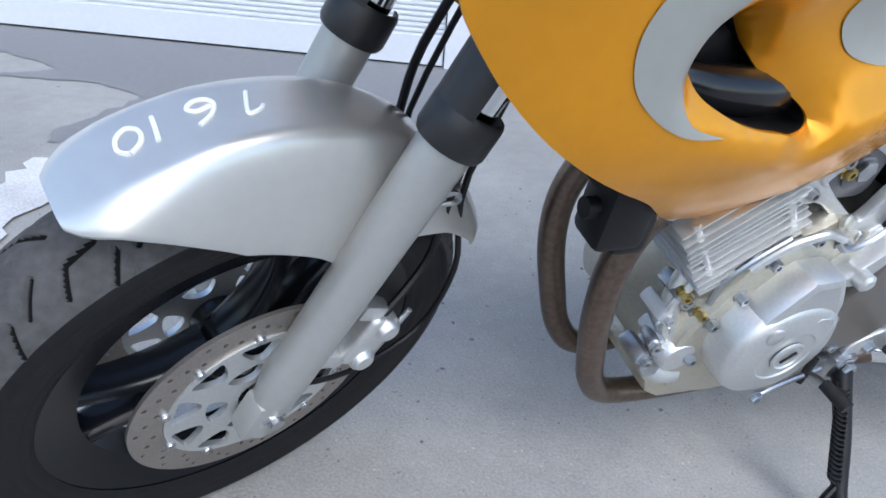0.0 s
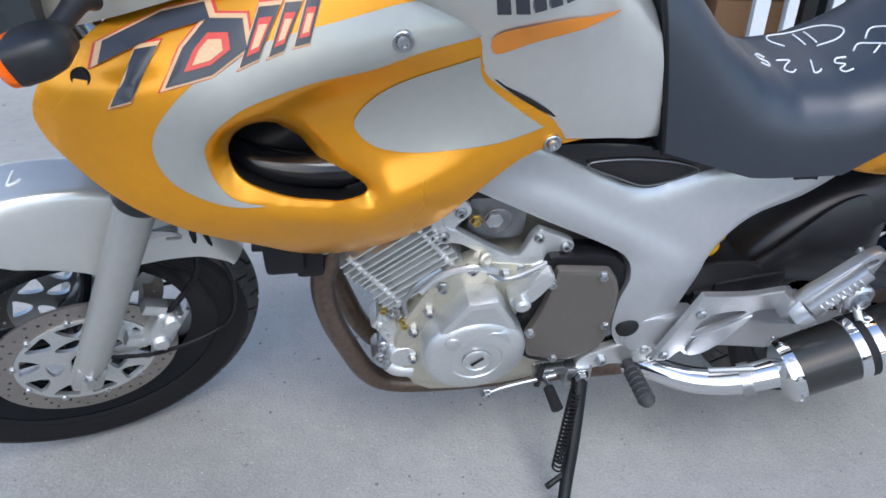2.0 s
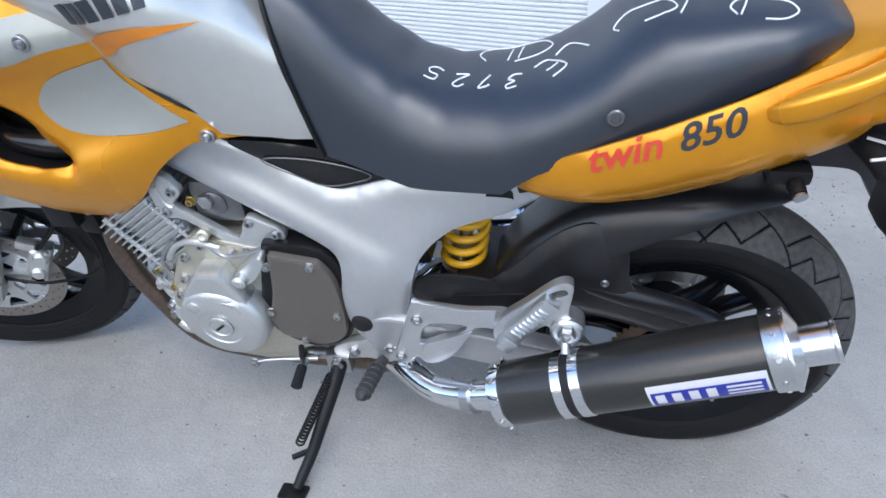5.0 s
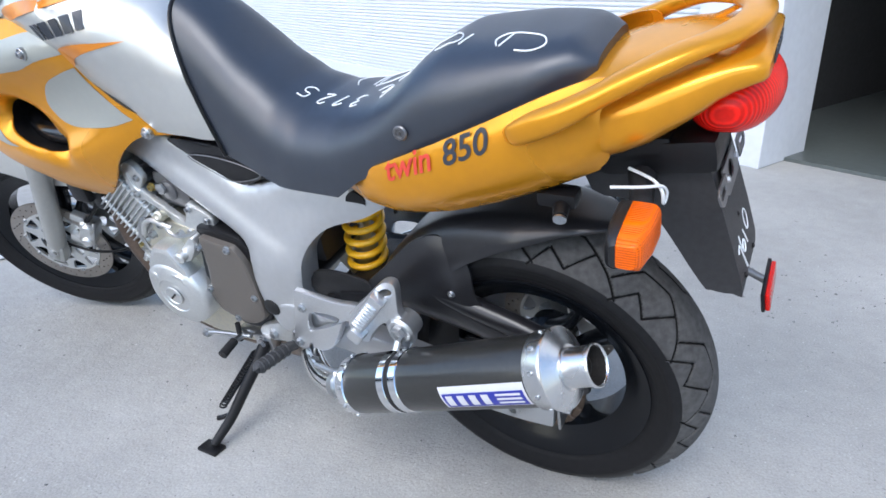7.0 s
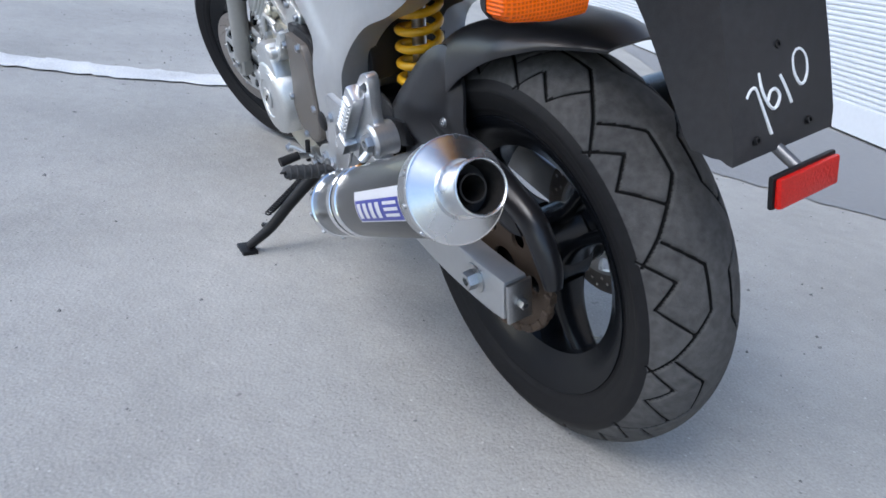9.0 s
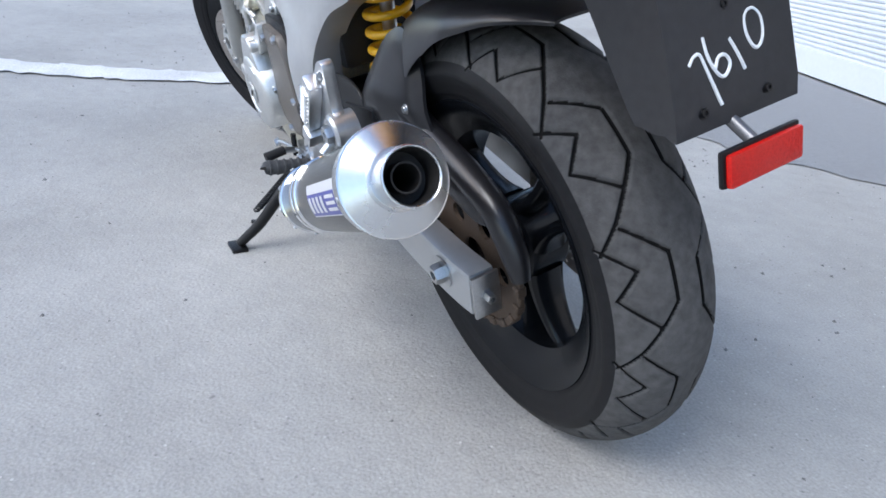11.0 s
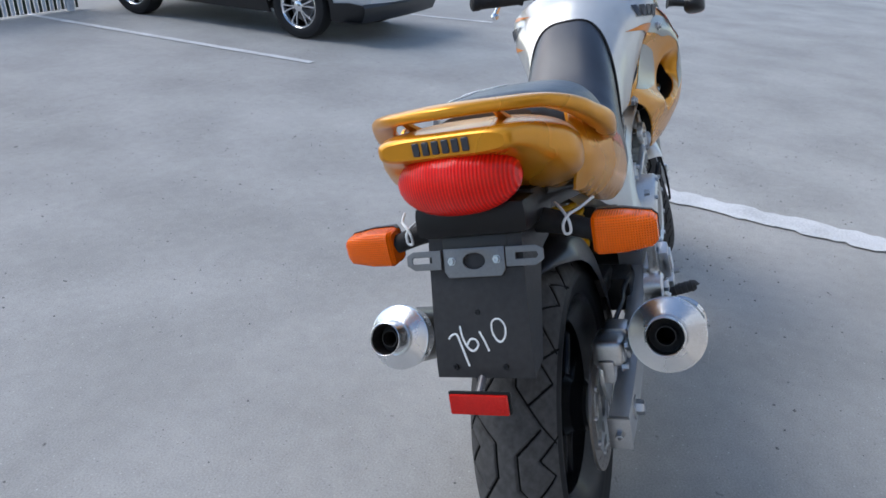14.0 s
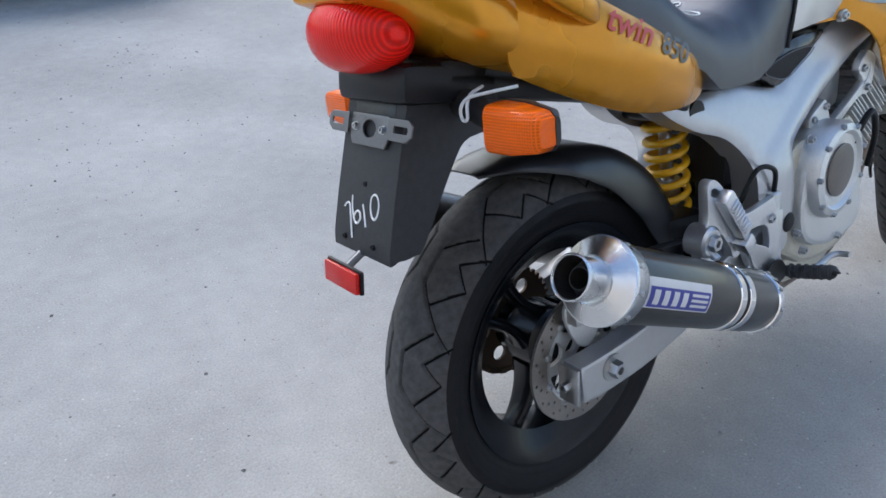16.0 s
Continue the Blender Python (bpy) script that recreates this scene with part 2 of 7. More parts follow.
def asphalt():
    """Old grey asphalt: pale stones in a darker binder, stains and a few worn patches."""
    m = mat("worn_grey_asphalt", (0.355, 0.350, 0.330), 0.9, 0.0, 0.0, 0.10, 3, 0.0, spec=0.3)
    nt, b = m.node_tree, m.node_tree.nodes["Principled BSDF"]
    co = nt.nodes.new("ShaderNodeTexCoord")
    base = b.inputs["Base Color"].links[0].from_socket
    v = nt.nodes.new("ShaderNodeTexVoronoi")
    v.inputs["Scale"].default_value = 140
    big, fine = nt.nodes.new("ShaderNodeTexNoise"), nt.nodes.new("ShaderNodeTexNoise")
    big.inputs["Scale"].default_value, big.inputs["Detail"].default_value = 1.3, 6
    fine.inputs["Scale"].default_value, fine.inputs["Detail"].default_value = 210, 6
    for n in (v, big, fine):
        nt.links.new(co.outputs["Object"], n.inputs["Vector"])
    hs = nt.nodes.new("ShaderNodeHueSaturation")
    s1 = nt.nodes.new("ShaderNodeMapRange")
    s1.inputs["From Min"].default_value, s1.inputs["From Max"].default_value = 0.3, 0.7
    s1.inputs["To Min"].default_value, s1.inputs["To Max"].default_value = 0.84, 1.14
    nt.links.new(big.outputs["Fac"], s1.inputs["Value"])
    s2 = nt.nodes.new("ShaderNodeMapRange")
    s2.inputs["From Min"].default_value, s2.inputs["From Max"].default_value = 0.3, 0.7
    s2.inputs["To Min"].default_value, s2.inputs["To Max"].default_value = 0.86, 1.13
    nt.links.new(fine.outputs["Fac"], s2.inputs["Value"])
    mu = nt.nodes.new("ShaderNodeMath")
    mu.operation = "MULTIPLY"
    nt.links.new(s1.outputs[0], mu.inputs[0])
    nt.links.new(s2.outputs[0], mu.inputs[1])
    nt.links.new(mu.outputs[0], hs.inputs["Value"])
    nt.links.new(base, hs.inputs["Color"])
    spots = nt.nodes.new("ShaderNodeTexNoise")
    spots.inputs["Scale"].default_value, spots.inputs["Detail"].default_value = 22, 2
    nt.links.new(co.outputs["Object"], spots.inputs["Vector"])
    sp = nt.nodes.new("ShaderNodeMapRange")
    sp.inputs["From Min"].default_value, sp.inputs["From Max"].default_value = 0.73, 0.80
    nt.links.new(spots.outputs["Fac"], sp.inputs["Value"])
    dk = nt.nodes.new("ShaderNodeMix")
    dk.data_type = "RGBA"
    nt.links.new(sp.outputs[0], dk.inputs["Factor"])
    nt.links.new(hs.outputs[0], dk.inputs["A"])
    dk.inputs["B"].default_value = (0.075, 0.072, 0.07, 1)
    pits = nt.nodes.new("ShaderNodeTexVoronoi")
    pits.inputs["Scale"].default_value = 75
    nt.links.new(co.outputs["Object"], pits.inputs["Vector"])
    pr = nt.nodes.new("ShaderNodeMapRange")
    pr.inputs["From Min"].default_value, pr.inputs["From Max"].default_value = 0.10, 0.22
    pr.inputs["To Min"].default_value, pr.inputs["To Max"].default_value = 1.0, 0.0
    nt.links.new(pits.outputs["Distance"], pr.inputs["Value"])
    stone = nt.nodes.new("ShaderNodeMix")
    stone.data_type = "RGBA"
    stone.inputs["A"].default_value, stone.inputs["B"].default_value = (0.16, 0.155, 0.15, 1), (0.56, 0.555, 0.53, 1)
    pick = nt.nodes.new("ShaderNodeSeparateColor")
    nt.links.new(pits.outputs["Color"], pick.inputs[0])
    nt.links.new(pick.outputs[0], stone.inputs["Factor"])
    keep = nt.nodes.new("ShaderNodeMath")
    keep.operation = "MULTIPLY"
    nt.links.new(pr.outputs[0], keep.inputs[0])
    nt.links.new(pick.outputs[1], keep.inputs[1])
    both = nt.nodes.new("ShaderNodeMix")
    both.data_type = "RGBA"
    nt.links.new(keep.outputs[0], both.inputs["Factor"])
    nt.links.new(dk.outputs["Result"], both.inputs["A"])
    nt.links.new(stone.outputs["Result"], both.inputs["B"])
    nt.links.new(both.outputs["Result"], b.inputs["Base Color"])
    bp = nt.nodes.new("ShaderNodeBump")
    bp.inputs["Strength"].default_value, bp.inputs["Distance"].default_value = 0.3, 0.0022
    nt.links.new(v.outputs["Distance"], bp.inputs["Height"])
    bp2 = nt.nodes.new("ShaderNodeBump")
    bp2.inputs["Strength"].default_value, bp2.inputs["Distance"].default_value = 0.35, 0.0020
    nt.links.new(fine.outputs["Fac"], bp2.inputs["Height"])
    nt.links.new(bp.outputs[0], bp2.inputs["Normal"])
    lumps = nt.nodes.new("ShaderNodeTexNoise")
    lumps.inputs["Scale"].default_value, lumps.inputs["Detail"].default_value, lumps.inputs["Roughness"].default_value = 38, 8, 0.7
    nt.links.new(co.outputs["Object"], lumps.inputs["Vector"])
    bp3 = nt.nodes.new("ShaderNodeBump")
    bp3.inputs["Strength"].default_value, bp3.inputs["Distance"].default_value = 0.45, 0.008
    nt.links.new(lumps.outputs["Fac"], bp3.inputs["Height"])
    nt.links.new(bp2.outputs[0], bp3.inputs["Normal"])
    nt.links.new(bp3.outputs[0], b.inputs["Normal"])
    return m


asphalt_mat = asphalt()
wet = mat("damp_dark_asphalt", (0.215, 0.217, 0.22), 0.5, 0.0, 0.0, 0.15, 10, 0.6, 260)


# ---------------------------------------------------------------- mesh helpers
def part(name, bm, material, parent=None, label="", smooth=True):
    """Links a bmesh as one mesh object, under a thing or a part."""
    bmesh.ops.recalc_face_normals(bm, faces=bm.faces)
    me = bpy.data.meshes.new(name)
    for f in bm.faces:
        f.smooth = smooth
    if smooth:
        for e in bm.edges:
            if len(e.link_faces) == 2 and (e.calc_face_angle(0) > 0.65 or (e.calc_face_angle(0) > 0.05 and max(len(f.verts) for f in e.link_faces) > 6)):
                e.smooth = False
    bm.to_mesh(me)
    bm.free()
    me.materials.append(material)
    ob = new(name, me)
    ob.parent = parent
    if label:
        tagged(ob, label)
    return ob


def raw(name, verts, faces, material, parent=None, label="", smooth=True):
    me = bpy.data.meshes.new(name)
    me.from_pydata([tuple(v) for v in verts], [], [tuple(f) for f in faces])
    me.update()
    if smooth:
        me.shade_smooth()
    me.materials.append(material)
    ob = new(name, me)
    ob.parent = parent
    if label:
        tagged(ob, label)
    return ob


def empty(name, parent=None):
    ob = new(name)
    ob.parent = parent
    ob.empty_display_size = 0.1
    return ob


def join(*bms):
    a = bms[0]
    for b in bms[1:]:
        me = bpy.data.meshes.new("tmp")
        b.to_mesh(me)
        b.free()
        a.from_mesh(me)
        bpy.data.meshes.remove(me)
    return a


def moved(bm, m):
    bmesh.ops.transform(bm, matrix=m, verts=bm.verts)
    return bm


def off_centre(x):
    """The front of the machine stands slightly to the right of the line that the rear wheel runs on."""
    return 0.060 * max(0.0, -x)


def flip(bm, side):
    """Mirror to the right-hand side where side is +1 (things are drawn on the left, at negative y)."""
    if side > 0:
        for v in bm.verts:
            v.co.y = 2 * off_centre(v.co.x) - v.co.y
        bmesh.ops.reverse_faces(bm, faces=bm.faces)
    return bm


def bevel(bm, off, seg=2, ang=0.5):
    es = [e for e in bm.edges if len(e.link_faces) == 2 and e.calc_face_angle(0) > ang]
    if es:
        bmesh.ops.bevel(bm, geom=es, offset=off, segments=seg, affect="EDGES", profile=0.6, clamp_overlap=True)
    return bm


def smooth_curve(pts, n=6, closed=True):
    """Catmull-Rom through points of any dimension; a doubled point gives a corner."""
    p = [np.array(q, float) for q in pts]
    k, out = len(p), []
    for i in range(k if closed else k - 1):
        a, b, c, d = (p[(i + j) % k] if closed else p[min(max(i + j, 0), k - 1)] for j in (-1, 0, 1, 2))
        if np.allclose(b, c):
            continue
        for s in range(n):
            t = s / n
            out.append(0.5 * ((2 * b) + (c - a) * t + (2 * a - 5 * b + 4 * c - d) * t**2 + (3 * b - a - 3 * c + d) * t**3))
    if not closed:
        out.append(p[-1])
    return out


def inside(poly, x, z):
    p = np.asarray(poly)
    x1, z1 = p[:, 0], p[:, 1]
    x2, z2 = np.roll(x1, -1), np.roll(z1, -1)
    cross = ((z1 > z) != (z2 > z)) & (x < (x2 - x1) * (z - z1) / (z2 - z1 + 1e-12) + x1)
    return bool(cross.sum() % 2)


def dist_to(poly, x, z):
    p = np.asarray(poly)
    d = np.roll(p, -1, 0) - p
    t = np.clip(((np.array([x, z]) - p) * d).sum(1) / ((d * d).sum(1) + 1e-12), 0, 1)
    return float(np.sqrt(((p + t[:, None] * d - (x, z)) ** 2).sum(1)).min())


def fill2d(outline, holes=(), step=0.0):
    """Triangles that fill an outline with holes, with inner points on a grid of the given step."""
    from_loops, pts, edges = [outline, *holes], [], []
    for loop in from_loops:
        a = len(pts)
        pts += [Vector((float(q[0]), float(q[1]))) for q in loop]
        edges += [(a + i, a + (i + 1) % len(loop)) for i in range(len(loop))]
    if step:
        o = np.asarray(outline)
        xs, zs = np.arange(o[:, 0].min(), o[:, 0].max(), step), np.arange(o[:, 1].min(), o[:, 1].max(), step * 0.9)
        for j, z in enumerate(zs):
            for x in xs + (step / 2 if j % 2 else 0):
                if inside(outline, x, z) and not any(inside(h, x, z) for h in holes):
                    if min(dist_to(lp, x, z) for lp in from_loops) > step * 0.45:
                        pts.append(Vector((x, z)))
    from mathutils.geometry import delaunay_2d_cdt
    v, _, f, *_ = delaunay_2d_cdt(pts, edges, [], 0, 1e-6)
    keep = []
    for t in f:
        cx, cz = sum(v[i][0] for i in t) / 3, sum(v[i][1] for i in t) / 3
        if inside(outline, cx, cz) and not any(inside(h, cx, cz) for h in holes):
            keep.append(t)
    return v, keep


def panel(outline, depth, thick=0.004, holes=(), step=0.012, roll=0.006, reach=0.010, relax=0, lip=None):
    """A shell on the left side: y = -depth(x, z), its rims rolled inwards; lip(x, z, d) draws the skin in at d metres from a hole."""
    v, f = fill2d(outline, holes, step)
    loops = [outline, *holes]
    bm = bmesh.new()
    front, back = [], []
    for q in v:
        d = min(dist_to(lp, q[0], q[1]) for lp in loops) if roll else 1
        w = depth(q[0], q[1]) - roll * math.exp(-((d / reach) ** 2) * 1.5) if roll else depth(q[0], q[1])
        if lip:
            w -= lip(q[0], q[1], min(dist_to(h, q[0], q[1]) for h in holes))
        front.append(bm.verts.new((q[0], -w, q[1])))
        back.append(bm.verts.new((q[0], -w + thick, q[1])))
    count = {}
    for t in f:
        bm.faces.new([front[i] for i in t])
        bm.faces.new([back[i] for i in reversed(t)])
        for a, b in ((t[0], t[1]), (t[1], t[2]), (t[2], t[0])):
            count[(a, b)] = count.get((a, b), 0) + 1
    for a, b in list(count):
        if (b, a) not in count:
            bm.faces.new((front[b], front[a], back[a], back[b]))
    loose = [x for x in bm.verts if not x.link_faces]
    rim_of = {i for e in count if (e[1], e[0]) not in count for i in e}
    inner = [x for i, x in enumerate(front) if i not in rim_of and x.link_faces] + [x for i, x in enumerate(back) if i not in rim_of and x.link_faces]
    for _ in range(relax):
        bmesh.ops.smooth_vert(bm, verts=inner, factor=0.5, use_axis_x=False, use_axis_y=True, use_axis_z=False)
    bmesh.ops.delete(bm, geom=loose, context="VERTS")
    return bm


def skin_of(bm, fallback):
    """Half width of a finished left-hand shell at a side point."""
    tree = BVHTree.FromBMesh(bm)

    def depth(x, z):
        hit = tree.ray_cast(Vector((x, -1.0, z)), Vector((0, 1, 0)))[0]
        return -hit.y if hit is not None and hit.y < -0.05 else fallback(x, z)

    return depth


def decal(outline, depth, lift=0.0008, step=0.012, holes=()):
    """A thin film that follows a body panel."""
    return panel(outline, lambda x, z: depth(x, z) + lift, 0.0006, holes, step, 0)


def plate(outline, y0, y1, bev=0.003, holes=(), seg=2):
    """A flat piece cut from the x-z plane between y0 and y1, with softened rims."""
    v, f = fill2d(outline, holes, 0)
    bm = bmesh.new()
    a, b = [bm.verts.new((q[0], y0, q[1])) for q in v], [bm.verts.new((q[0], y1, q[1])) for q in v]
    seen = {}
    for t in f:
        bm.faces.new([a[i] for i in t])
        bm.faces.new([b[i] for i in reversed(t)])
        for i, j in ((t[0], t[1]), (t[1], t[2]), (t[2], t[0])):
            seen[(i, j)] = 1
    for i, j in seen:
        if (j, i) not in seen:
            bm.faces.new((a[j], a[i], b[i], b[j]))
    bmesh.ops.delete(bm, geom=[x for x in bm.verts if not x.link_faces], context="VERTS")
    bmesh.ops.recalc_face_normals(bm, faces=bm.faces)
    bmesh.ops.dissolve_limit(bm, angle_limit=0.02, verts=bm.verts, edges=bm.edges)
    return bevel(bm, bev, seg) if bev else bm


def frame_of(d):
    d = Vector(d).normalized()
    return d.to_track_quat("Z", "Y").to_matrix().to_4x4()


def tube(pts, r, seg=12, smooth=5, closed=False, cap=True):
    """A round bar along a smooth line; r is one radius or one for each given point."""
    rs = r if isinstance(r, (list, tuple)) else [r] * len(pts)
    path = smooth_curve([(*p, q) for p, q in zip(pts, rs)], smooth, closed) if smooth else [np.array((*p, q), float) for p, q in zip(pts, rs)]
    bm, rings = bmesh.new(), []
    n, side = len(path), None
    for i, q in enumerate(path):
        a, b = path[(i - 1) % n if closed else max(i - 1, 0)], path[(i + 1) % n if closed else min(i + 1, n - 1)]
        t = Vector(b[:3] - a[:3]).normalized()
        if side is None:
            side = t.orthogonal().normalized()
        side = (side - t * side.dot(t)).normalized()
        up = t.cross(side)
        rings.append([bm.verts.new(Vector(q[:3]) + float(q[3]) * (math.cos(u) * side + math.sin(u) * up)) for u in (2 * math.pi * k / seg for k in range(seg))])
    for i in range(n if closed else n - 1):
        a, b = rings[i], rings[(i + 1) % n]
        for k in range(seg):
            bm.faces.new((a[k], a[(k + 1) % seg], b[(k + 1) % seg], b[k]))
    if cap and not closed:
        bm.faces.new(rings[0][::-1])
        bm.faces.new(rings[-1])
    return bm


def lathe(profile, origin=(0, 0, 0), axis=(0, 1, 0), seg=48, closed=False):
    """Turns (radius, along) pairs round an axis."""
    bm, rings = bmesh.new(), []
    m = Matrix.Translation(origin) @ frame_of(axis)
    for r, h in profile:
        if r < 1e-6:
            rings.append([bm.verts.new(m @ Vector((0, 0, h)))])
        else:
            rings.append([bm.verts.new(m @ Vector((r * math.cos(u), r * math.sin(u), h))) for u in (2 * math.pi * k / seg for k in range(seg))])
    n = len(rings)
    for i in range(n if closed else n - 1):
        a, b = rings[i], rings[(i + 1) % n]
        for k in range(seg):
            q = [a[k % len(a)], a[(k + 1) % len(a)], b[(k + 1) % len(b)], b[k % len(b)]]
            q = [x for j, x in enumerate(q) if x not in q[:j]]
            if len(q) > 2:
                bm.faces.new(q)
    return bm


def box(c, s, bev=0.004, seg=2, rot=None):
    bm = bmesh.new()
    bmesh.ops.create_cube(bm, size=1, matrix=Matrix.Diagonal((*s, 1)))
    if bev:
        bmesh.ops.bevel(bm, geom=list(bm.edges), offset=bev, segments=seg, affect="EDGES", profile=0.6)
    return moved(bm, Matrix.Translation(c) @ (rot or Matrix.Identity(4)))


def loft(rings, closed=True, cap=True):
    """Skins rings of equal count."""
    bm = bmesh.new()
    vs = [[bm.verts.new(tuple(p)) for p in r] for r in rings]
    k = len(vs[0])
    for a, b in zip(vs, vs[1:]):
        for i in range(k if closed else k - 1):
            bm.faces.new((a[i], a[(i + 1) % k], b[(i + 1) % k], b[i]))
    if cap and closed:
        bm.faces.new(vs[0][::-1])
        bm.faces.new(vs[-1])
    return bm


def bolt(p, axis=(0, -1, 0), r=0.008, h=0.006, head="hex"):
    """A screw head with a socket or hexagon."""
    prof = [(0, h * 0.45), (r * 0.45, h * 0.45), (r * 0.5, h), (r * 0.9, h), (r, h * 0.7), (r, 0), (r * 1.3, 0), (r * 1.3, -h * 0.3)]
    return lathe(prof, p, axis, 6 if head == "hex" else 16)


def interp(x, xs, ys):
    return float(np.interp(x, xs, ys))


# ---------------------------------------------------------------- ground and yard
def rise(x, y):
    """The yard climbs gently away from the building."""
    s = -(0.8 * x + 0.6 * y) - 1.6
    return 0.065 * (math.log1p(math.exp(3 * s)) / 3 if s < 6 else s)


def sheet(outline, lift, step=0.12):
    """A thin layer that follows the ground."""
    v, f = fill2d(outline, (), step)
    bm = bmesh.new()
    vs = [bm.verts.new((q[0], q[1], rise(q[0], q[1]) + lift)) for q in v]
    for t in f:
        bm.faces.new([vs[i] for i in t])
    bmesh.ops.delete(bm, geom=[x for x in bm.verts if not x.link_faces], context="VERTS")
    return bm


def ground_sheet():
    axis = np.concatenate([-np.geomspace(400, 6, 30), np.linspace(-5.5, 5.5, 45), np.geomspace(6, 400, 30)])
    n = len(axis)
    verts = [(x, y, rise(max(x, -14), max(y, -14)) if x < 20 and y < 20 else 0.0) for y in axis for x in axis]
    faces = [(j * n + i, j * n + i + 1, (j + 1) * n + i + 1, (j + 1) * n + i) for j in range(n - 1) for i in range(n - 1)]
    return tagged(raw("ground", verts, faces, asphalt_mat), "worn pale grey asphalt yard with small stones and stains", "asphalt", kind="structure")


def ragged(pts, amount, n=10, seed=3):
    rnd = random.Random(seed)
    out = smooth_curve([(*p,) for p in pts], n)
    return [(q[0] + rnd.uniform(-amount, amount), q[1] + rnd.uniform(-amount, amount)) for q in out]


ground_sheet()
damp = part("wet_patch", sheet(ragged([(-1.0, 2.15), (-1.25, 1.75), (-1.0, 1.55), (-0.55, 1.75), (-0.25, 1.55), (0.35, 1.75), (0.62, 2.05), (0.7, 2.62), (-0.4, 3.12), (-1.6, 3.68), (-3.2, 4.42), (-3.2, 4.2), (-1.9, 3.3), (-1.35, 2.75), (-1.55, 2.6), (-1.1, 2.4)], 0.02), 0.004), wet, label="dark damp patch on the asphalt before the shutter", smooth=False)
tagged(damp, category="stain", kind="structure")


def painted_line(pts, width, lift, seed, amount, label):
    """A brushed strip of road paint with frayed edges."""
    rnd = random.Random(seed)
    mid = smooth_curve(pts, 14, False)
    left, right = [], []
    for i, q in enumerate(mid):
        a, b = mid[max(i - 1, 0)], mid[min(i + 1, len(mid) - 1)]
        d = np.array(b - a) / (np.linalg.norm(b - a) + 1e-9)
        n = np.array([-d[1], d[0]]) * width / 2
        left.append(tuple(q + n + d * 0 + [rnd.uniform(-amount, amount) for _ in (0, 1)]))
        right.append(tuple(q - n + [rnd.uniform(-amount, amount) for _ in (0, 1)]))
    ob = part("painted_line", sheet(left + right[::-1], lift, 0.1), road_white, label=label, smooth=False)
    return tagged(ob, category="road marking", kind="structure")


painted_line([(-2.00, -1.03), (-1.85, -0.66), (-1.68, -0.13), (-1.52, 0.42), (-1.36, 0.95), (-1.15, 1.5)], 0.19, 0.008, 1, 0.022, "broad hand-brushed worn white line on the asphalt")


# ---------------------------------------------------------------- building with shutter
wall_frame = pose(0, 2.98, 0, 0, 0, -25.2)


def setting(name, bm, material, label, category, parent=None, smooth=False):
    ob = part(name, bm, material, parent, label, smooth)
    if parent is None:
        ob.matrix_world = wall_frame
        tagged(ob, category=category, kind="structure")
    return ob


def shutter(u0, u1, top=2.7, pitch=0.028):
    """Roller shutter: a flat bottom rail and narrow bowed slats."""
    prof = [(0.0, 0.015), (-0.03, 0.015), (-0.03, 0.165), (-0.012, 0.17)]
    z = 0.175
    while z < top:
        prof += [(-0.004, z), (-0.013, z + pitch * 0.2), (-0.015, z + pitch * 0.5), (-0.013, z + pitch * 0.8)]
        z += pitch
    prof += [(0.03, z), (0.03, 0.015)]
    return loft([[(u, y, h) for y, h in prof] for u in (u0, u1)])


door = setting("door_1", shutter(-9.0, 0.62), shutter_white, "white roller shutter with narrow horizontal slats, closed", "shutter")
part("bottom_seal", box((-4.19, 0.02, 0.0), (9.62, 0.02, 0.03), 0.004), rubber, door, "black rubber seal")
setting("wall_pillar", box((0.85, 0.18, 1.6), (0.44, 0.46, 3.2), 0.008), wall_white, "white painted wall pillar beside the open garage", "wall")
# upper wall is out of view, added only for what the bike reflects
setting("wall_upper_unseen", box((-2.5, 0.3, 3.65), (17.0, 0.3, 1.9), 0.01), wall_white, "unseen white upper wall of the workshop, added for reflections", "wall")
setting("wall_right", box((6.35, 0.2, 1.35), (7.7, 0.2, 2.7), 0.01), beige, "beige sheet-metal wall panel", "wall")
for u, w, m_ in ((2.08, 0.07, shutter_white), (2.22, 0.05, shutter_white), (2.30, 0.06, black_plastic), (2.42, 0.05, shutter_white)):
    setting("door_frame", box((u, 0.02, 1.35), (w, 0.12, 2.7), 0.005), m_, "upright metal door post of the workshop", "door frame")
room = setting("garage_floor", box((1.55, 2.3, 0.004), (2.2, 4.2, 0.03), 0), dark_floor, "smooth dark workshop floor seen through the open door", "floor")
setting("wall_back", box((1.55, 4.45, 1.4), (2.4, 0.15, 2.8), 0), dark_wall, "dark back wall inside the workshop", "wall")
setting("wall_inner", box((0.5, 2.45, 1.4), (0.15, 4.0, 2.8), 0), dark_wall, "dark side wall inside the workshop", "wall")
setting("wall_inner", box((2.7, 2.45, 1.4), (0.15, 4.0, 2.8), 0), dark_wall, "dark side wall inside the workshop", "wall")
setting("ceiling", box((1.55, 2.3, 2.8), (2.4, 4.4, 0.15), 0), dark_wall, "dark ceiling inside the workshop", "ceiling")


def carton():
    t = empty("cardboard_box")
    part("carton", box((0, 0, 0.2), (0.5, 0.4, 0.4), 0.006), cardboard, t)
    part("tape", box((0, 0, 0.401), (0.5, 0.05, 0.003), 0.0005), brass, t, "brown packing tape")
    t.matrix_world = wall_frame @ pose(2.2, 1.3, 0.02, 0, 0, 6)
    return tagged(t, "closed brown cardboard box on the workshop floor", "box")


carton()


